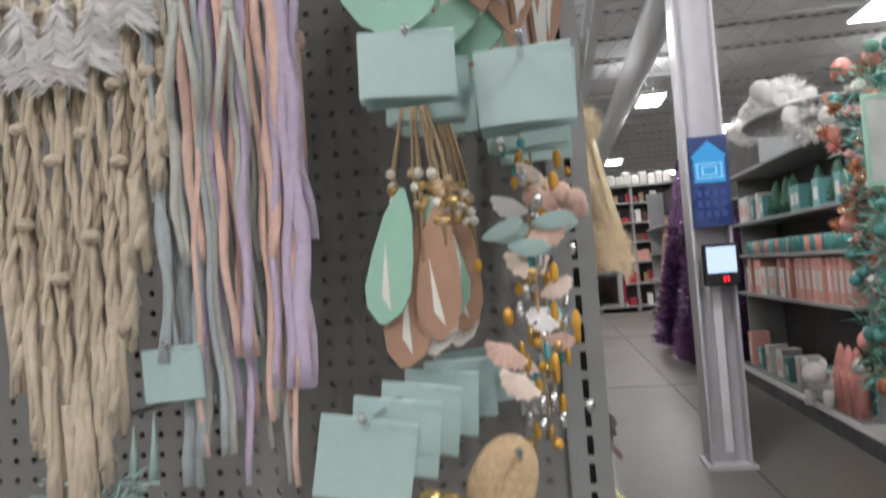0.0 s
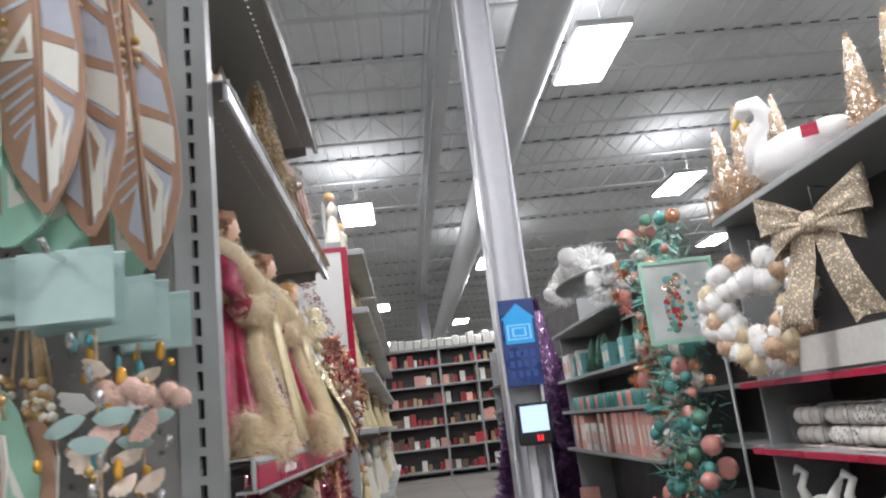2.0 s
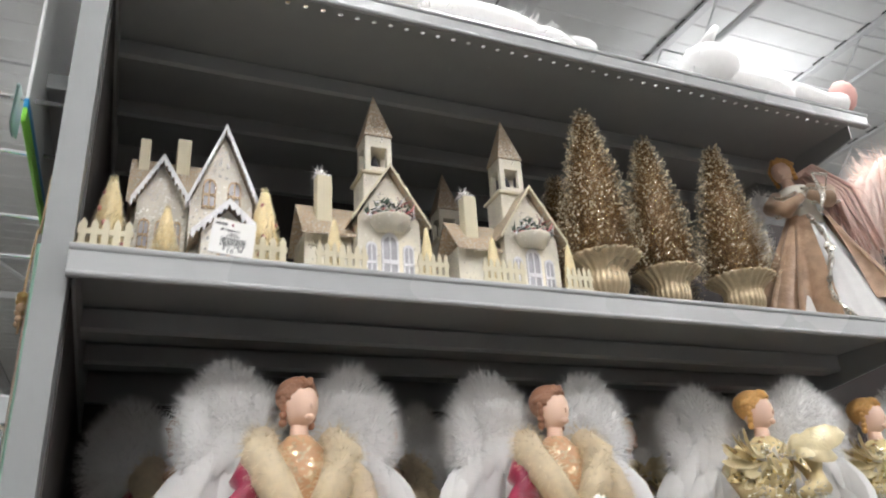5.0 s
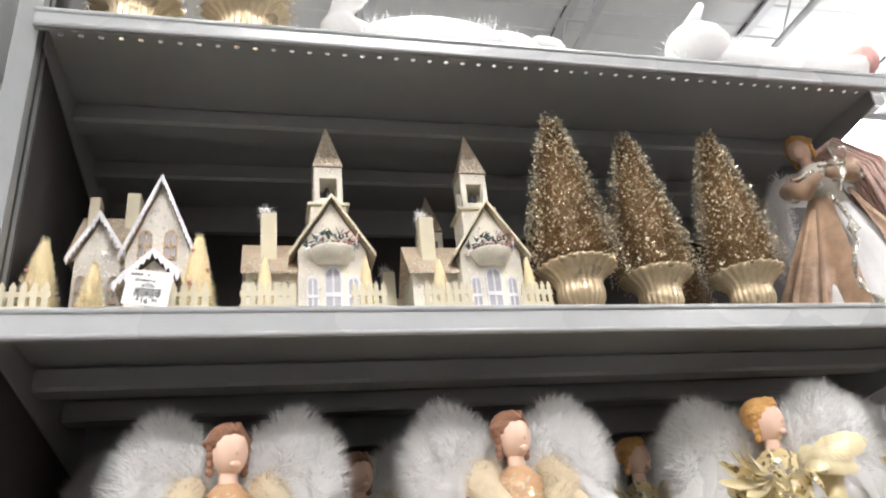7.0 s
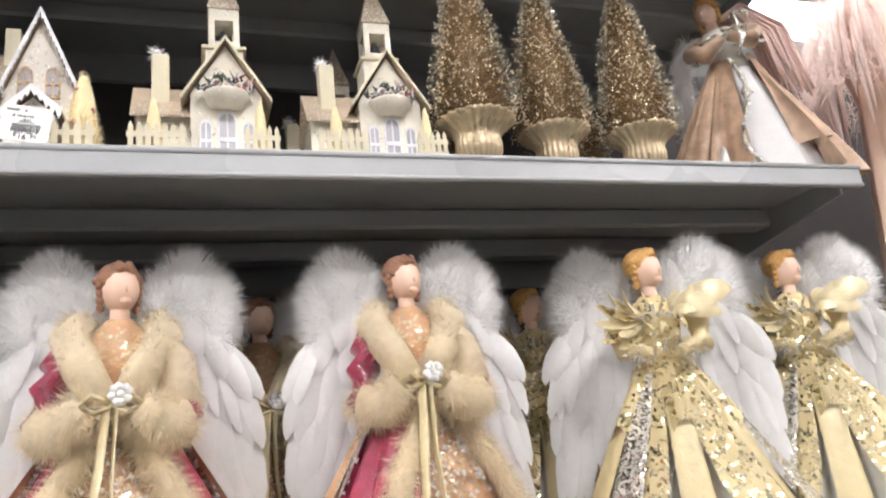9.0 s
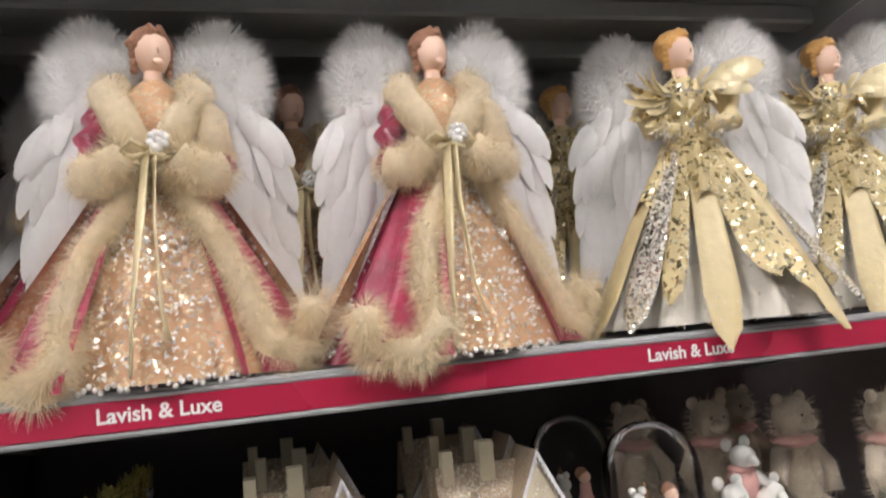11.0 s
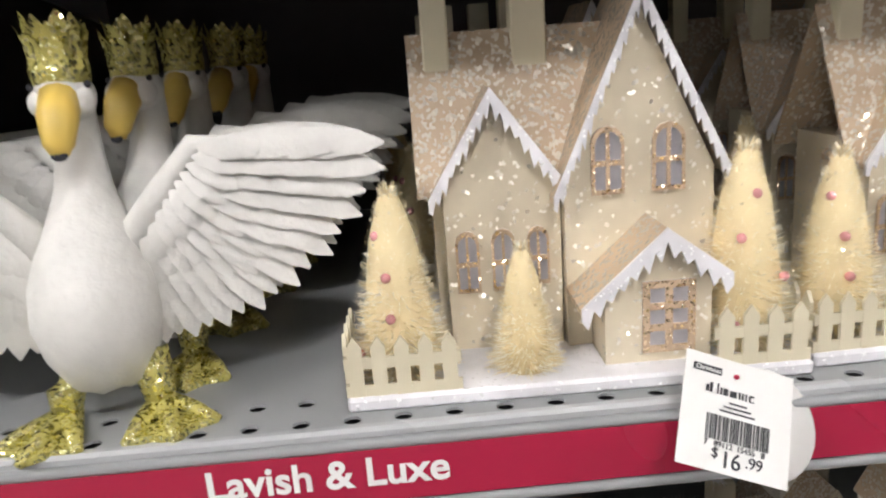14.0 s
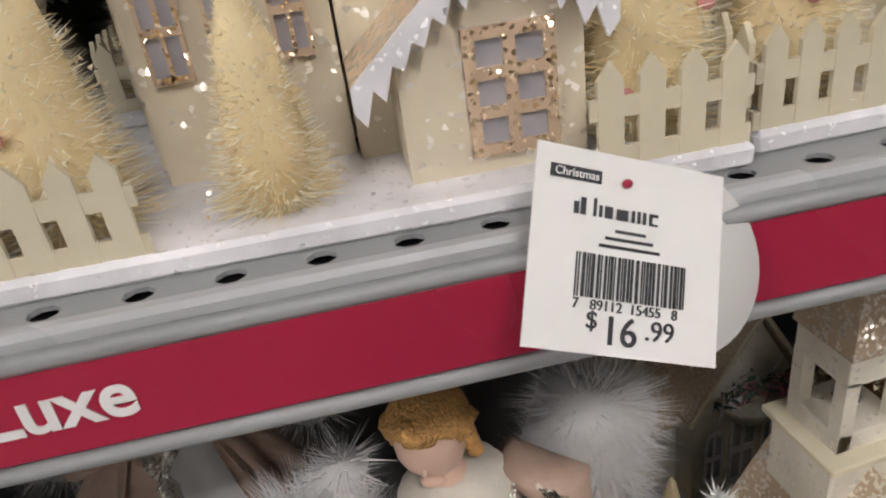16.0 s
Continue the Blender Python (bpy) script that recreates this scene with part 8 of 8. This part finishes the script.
def swan_fig():
    b = Build()
    b.ball((0, 0, 0.09), (0.10, 0.055, 0.075), 0, 16)
    b.tube([(-0.08, 0, 0.1), (-0.12, 0, 0.19), (-0.08, 0, 0.26), (-0.12, 0, 0.28), (-0.15, 0, 0.25)], [0.035, 0.02, 0.018, 0.02, 0.006], 10, 0)
    for k in range(7):
        feather(b, (0.02, -0.05, 0.1), (0.10 + 0.015 * k, -0.06, 0.08 + 0.03 * k), 0.05, 0, 0.004, (0, 0.2, 1))
    return b


me = shared("swan_figure", swan_fig, [GOOSE])
for y in (2.3, 2.75, 3.2, 3.6):
    tagged(new("swan_figurine", me), "white resin swan figurine on the shelf", "figurine", "white swans").matrix_basis = pose(RX + 0.1, y, 0.72, 0, 0, -70)
balls = [shared("ball_" + n, lambda r=r: Build().ball((0, 0, r), r, 0, 14), [m]) for n, r, m in (("teal", 0.05, TEAL), ("pink", 0.06, PINKL), ("copper", 0.05, COPPER), ("white", 0.045, WHITEGLIT), ("green", 0.05, GREENF))]

# ---- ornament corner: garland of baubles on the end of the next bay, with a framed picture
plain_bay(RX + 0.1, RX + 0.6, 4.10, 5.45, (0.16, 0.72, 1.10, 1.44, 1.80), 2.2, -1)
t = thing("framed_picture", "pale winter picture in a mint green frame", "picture", at=facing(1.86, 4.22, 1.70, 0, -1))
part("board", Build().box((-0.20, 0.02, 0), (0.20, 0.47, 0.008)), material("pale_print", (0.52, 0.55, 0.54), 0.4, 0.0, 0.25, 6), t)
part("frame", Build().box((-0.22, 0, -0.004), (0.22, 0.025, 0.014)).box((-0.22, 0.465, -0.004), (0.22, 0.49, 0.014)).box((-0.22, 0.025, -0.004), (-0.2, 0.465, 0.014)).box((0.2, 0.025, -0.004), (0.22, 0.465, 0.014)), MINTPAINT, t, "mint green frame")
b = Build()
for k in range(60):
    v = r3.random()
    b.ball((-0.05 + r3.uniform(-0.045, 0.045), 0.08 + 0.32 * v, 0.009), (r3.uniform(0.01, 0.03), r3.uniform(0.01, 0.03), 0.001), r3.choice((0, 1, 2, 3)), 8)
for k in range(30):
    b.ball((0.08 + r3.uniform(-0.06, 0.08), 0.05 + 0.35 * r3.random(), 0.009), (r3.uniform(0.01, 0.025), r3.uniform(0.006, 0.02), 0.001), r3.choice((3, 4)), 8)
part("painting", b, [BOXR, COPPER, GREENF, BOXT, BOXW], t, "painted patches of red, orange and green")
part("post", Build().tube([(0.2, 0.0, -0.01), (0.2, -1.7, -0.01)], 0.01, 6), GREY, t)
b = Build()
for k in range(1500):
    a, v = r3.uniform(0, 2 * math.pi), r3.random()
    c = Vector((1.95 + 0.13 * math.cos(a), 4.75 + 0.55 * (r3.random() - 0.5) + 0.1 * math.sin(a), 0.5 + 2.0 * v))
    b.blade(c, c + Vector((r3.gauss(-0.03, 0.05), r3.gauss(-0.02, 0.05), r3.gauss(0, 0.05))), 0.02, r3.choice((0, 0, 1, 2)))
gar = single("garland", b, [GREENF, MINTPAINT, BOXT], "frosted green garland hung with baubles", "garland", kind="stuff")
for k in range(150):
    v = r3.random()
    ob = tagged(new("bauble", balls[r3.choice((0, 0, 1, 1, 2, 3, 4))]), "shiny round tree bauble on the garland", "bauble", "baubles")
    ob.matrix_basis = pose(1.93 + r3.uniform(-0.11, 0.06), 4.75 + r3.uniform(-0.5, 0.4), 0.5 + 2.0 * v) @ Matrix.Scale(r3.uniform(0.5, 1.15), 4)
for k in range(12):
    b = Build()
    for q in range(70):
        d = Vector((r3.gauss(0, 1), r3.gauss(0, 1), r3.gauss(0, 1))).normalized()
        b.blade((0, 0, 0), d * 0.075, 0.016)
    ob = single("starburst_ornament", b, COPPER if k % 3 else PINKL, "copper glitter starburst ornament on the garland", "ornament", "starbursts")
    ob.matrix_basis = pose(1.83 + r3.uniform(-0.06, 0.05), 4.95 + r3.uniform(-0.3, 0.25), 1.3 + 1.15 * r3.random())

# ---- far bays on the right
plain_bay(RX, RX + 0.5, 5.6, 8.9, (0.16, 0.96, 1.37, 1.72, 2.25), 2.3, -1)
single("curved_shelf", Build().lathe([(0.001, 0), (0.62, 0), (0.64, 0.015), (0.62, 0.03), (0.001, 0.03)], 40, 0, Matrix.Diagonal((0.75, 1.4, 1, 1))), GREY, "rounded grey steel top shelf", "shelf", kind="structure", at=pose(RX + 0.15, 6.6, 2.48))
gp = carton(BOXP, "pink_carton", 0.11, 0.2, 0.36, "tall pink striped gift box", "gift boxes")
gt = carton(BOXT, "teal_carton", 0.13, 0.2, 0.22, "teal gift box on the shelf", "gift boxes")
gc = carton(BOXW, "cream_carton", 0.14, 0.2, 0.27, "cream gift box on the shelf", "gift boxes")
jt = candle(TEAL, "teal_jar", 0.05, 0.14, "teal glass jar on the shelf", "jars")
jp = candle(PINKL, "pink_jar", 0.045, 0.13, "pink glass jar on the shelf", "jars")
gtr = cone_tree(GREENF, "green_tree", 0.12, 0.33, "frosted green table tree", "green table trees", 500)
scatter(5.7, 8.8, RX + 0.06, 1.72, 0.2, (gc, gt, gtr, gtr), 0.2, -1)
scatter(5.7, 8.8, RX + 0.06, 1.37, 0.2, (jt, jt, jp, jt), 0.1, -1)
scatter(5.7, 7.0, RX + 0.06, 0.96, 0.2, (gp,), 0.13, -1)
scatter(7.0, 8.8, RX + 0.06, 0.96, 0.2, (gc, gp), 0.17, -1)
scatter(5.7, 8.8, RX + 0.06, 0.16, 0.2, (gc, gt, gp), 0.3, -1)
for y, s in ((6.0, 1.0), (6.5, 1.1), (7.1, 1.0), (7.7, 0.9)):
    b = Build()
    r5 = random.Random(int(y * 10))
    for k in range(16):
        b.ball((r5.gauss(0, 0.09), r5.gauss(0, 0.14), 0.08 + r5.random() * 0.14), r5.uniform(0.05, 0.09), 0, 10)
    fluff(b, [(0, -0.15, 0.1), (0, 0.15, 0.12)], [0.15, 0.15], 700, 0, 0.06, 0.01, core=False)
    single("white_plush", b, PLUME, "white fluffy plush heap on the top shelf", "plush toy", "white plush", at=pose(RX - 0.05, y, 2.26 if y < 6.3 else 2.51) @ Matrix.Scale(s, 4))
# toy dog and candy-coloured figures on the deck
b = Build()
b.ball((0, 0, 0.16), (0.12, 0.2, 0.1), 0, 16)
b.ball((0, -0.2, 0.26), (0.09, 0.09, 0.09), 0, 14)
b.ball((0, -0.28, 0.24), (0.04, 0.05, 0.04), 0, 10)
for sx in (-0.07, 0.07):
    for sy in (-0.13, 0.13):
        b.tube([(sx, sy, 0.12), (sx, sy - 0.03, 0.0)], [0.045, 0.04], 10, 0)
    b.ball((sx, -0.19, 0.34), (0.03, 0.02, 0.045), 0, 8)
single("plush_dog", b, PLUME, "white plush dog standing on the low deck", "plush toy", at=pose(RX + 0.02, 6.35, 0.16, 0, 0, -40))
for y in (5.75, 5.9, 6.05):
    single("bottle_cone", Build().lathe([(0.07, 0), (0.07, 0.3), (0.03, 0.45), (0.01, 0.5)], 14), PINKL, "tall copper pink cone ornament on the deck", "ornament", "pink cones", at=pose(RX + 0.05, y, 0.16))
# burgundy and purple trees behind the column
big = cone_tree(PURPLE, "purple_tree", 0.62, 2.75, "dark purple tinsel tree beside the column", "purple trees", 7000)
for x, y in ((2.0, 9.7), (2.15, 10.6), (2.0, 11.6)):
    big(x, y, 0.1)
gold_far = cone_tree(ROSE, "far_rose_tree", 0.4, 2.2, "brown and gold tinsel tree on the floor", "far trees", 3000)
for x, y in ((2.35, 13.0), (2.4, 14.2), (2.5, 15.4), (2.5, 16.6)):
    gold_far(x, y, 0.1)
plain_bay(RX + 0.3, RX + 0.8, 9.0, 19.0, (0.16, 0.9, 1.5, 2.1), 3.0, -1)
single("base_deck", Build().box((RX - 0.06, 1.0, 0.0), (RX + 0.5, 9.0, 0.14), bevel=0.006), material("pale_deck", (0.72, 0.72, 0.71), 0.35), "pale grey steel base deck with dark kick edge", "deck", kind="structure")
single("kick_edge", Build().box((RX - 0.075, 1.0, 0.0), (RX - 0.062, 9.0, 0.12), bevel=0.003), BLACK, "black kick edge of the base deck", "trim", kind="structure")

# ---- the far cross-aisle shelving, full of red and white goods
FY = 20.4
t = thing("shelving_unit", "tall dark shelving across the aisle end with red goods", "shelving", "shelving units")
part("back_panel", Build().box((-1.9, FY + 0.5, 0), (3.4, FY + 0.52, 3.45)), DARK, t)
for x in (-1.9, -0.35, 1.2, 2.2, 3.35):
    part("upright", Build().box((x - 0.03, FY, 0), (x + 0.03, FY + 0.5, 3.45)), GREY, t)
lev = (0.18, 0.78, 1.36, 1.9, 2.42, 2.95, 3.42)
for z in lev:
    part("shelf", Build().box((-1.9, FY - 0.02, z - 0.05), (3.4, FY + 0.5, z), bevel=0.005), GREY, t)
fr_ = [shared("far_" + n, lambda w=w, h=h: Build().box((-w / 2, -0.1, 0), (w / 2, 0.1, h), bevel=0.006), [m]) for n, w, h, m in (("red", 0.16, 0.28, BOXR), ("white", 0.14, 0.26, BOXW), ("pink", 0.17, 0.24, BOXP), ("dark", 0.16, 0.26, material("brown_box", (0.12, 0.07, 0.05), 0.5, object_var=0.4)), ("gold", 0.10, 0.20, material("gold_box", (0.40, 0.28, 0.14), 0.4, object_var=0.3)), ("small_red", 0.09, 0.17, BOXR), ("small_pale", 0.08, 0.15, BOXW))]
for z in lev[:-1]:
    x = -1.75
    while x < 3.2:
        if rr.random() < 0.88:
            tagged(new("gift_carton", fr_[rr.choice((0, 0, 1, 2, 3, 3, 4, 4, 5, 5, 5, 6))]), "small boxed festive goods on the far shelves", "box", "far shelf goods").matrix_basis = pose(x, FY + 0.14, z, 0, 0, 0) @ Matrix.Diagonal((1, 1, rr.uniform(0.7, 1.25), 1))
        x += rr.uniform(0.12, 0.18)
b = Build()
for k in range(24):
    x = -1.8 + 5.1 * k / 24
    b.box((x, FY + 0.02, 3.425), (x + 0.2, FY + 0.45, 3.425 + r3.uniform(0.22, 0.34)), bevel=0.03)
single("white_stock", b, BOXW, "row of white wrapped stock on top of the far shelves", "stock", kind="stuff")
for x0, x1 in ((-12, -2.4), (4.2, 14)):
    plain_b = Build().box((x0, FY + 0.2, 0), (x1, FY + 0.7, 3.2), bevel=0.01)
    single("shelving_run", plain_b, GREY, "distant grey shelving run of the store", "shelving", kind="structure")
# runs of shelving to either side, which close the aisle's surroundings
for lo, hi in (((-3.2, -6, 0), (-2.6, 18, 2.3)), ((4.6, -6, 0), (5.2, 18, 2.4)), ((-6.5, -6, 0), (-6.0, 18, 2.3))):
    single("shelving_run", Build().box(lo, hi, bevel=0.01), GREY, "distant grey shelving run of the store", "shelving", kind="structure")
# floor joints
JOINT = material("dark_joint", (0.10, 0.095, 0.09), 0.6)
for x in (-4.2, 1.16, 6.5):
    single("floor_joint", Build().box((x - 0.006, -19.5, 0.0), (x + 0.006, 49.5, 0.004)), JOINT, "dark saw-cut joint in the floor", "joint", kind="structure")
for y in (-4, 3.2, 8.5, 14, 19):
    single("floor_joint", Build().box((-29, y - 0.006, 0.0), (33, y + 0.006, 0.004)), JOINT, "dark saw-cut joint in the floor", "joint", kind="structure")
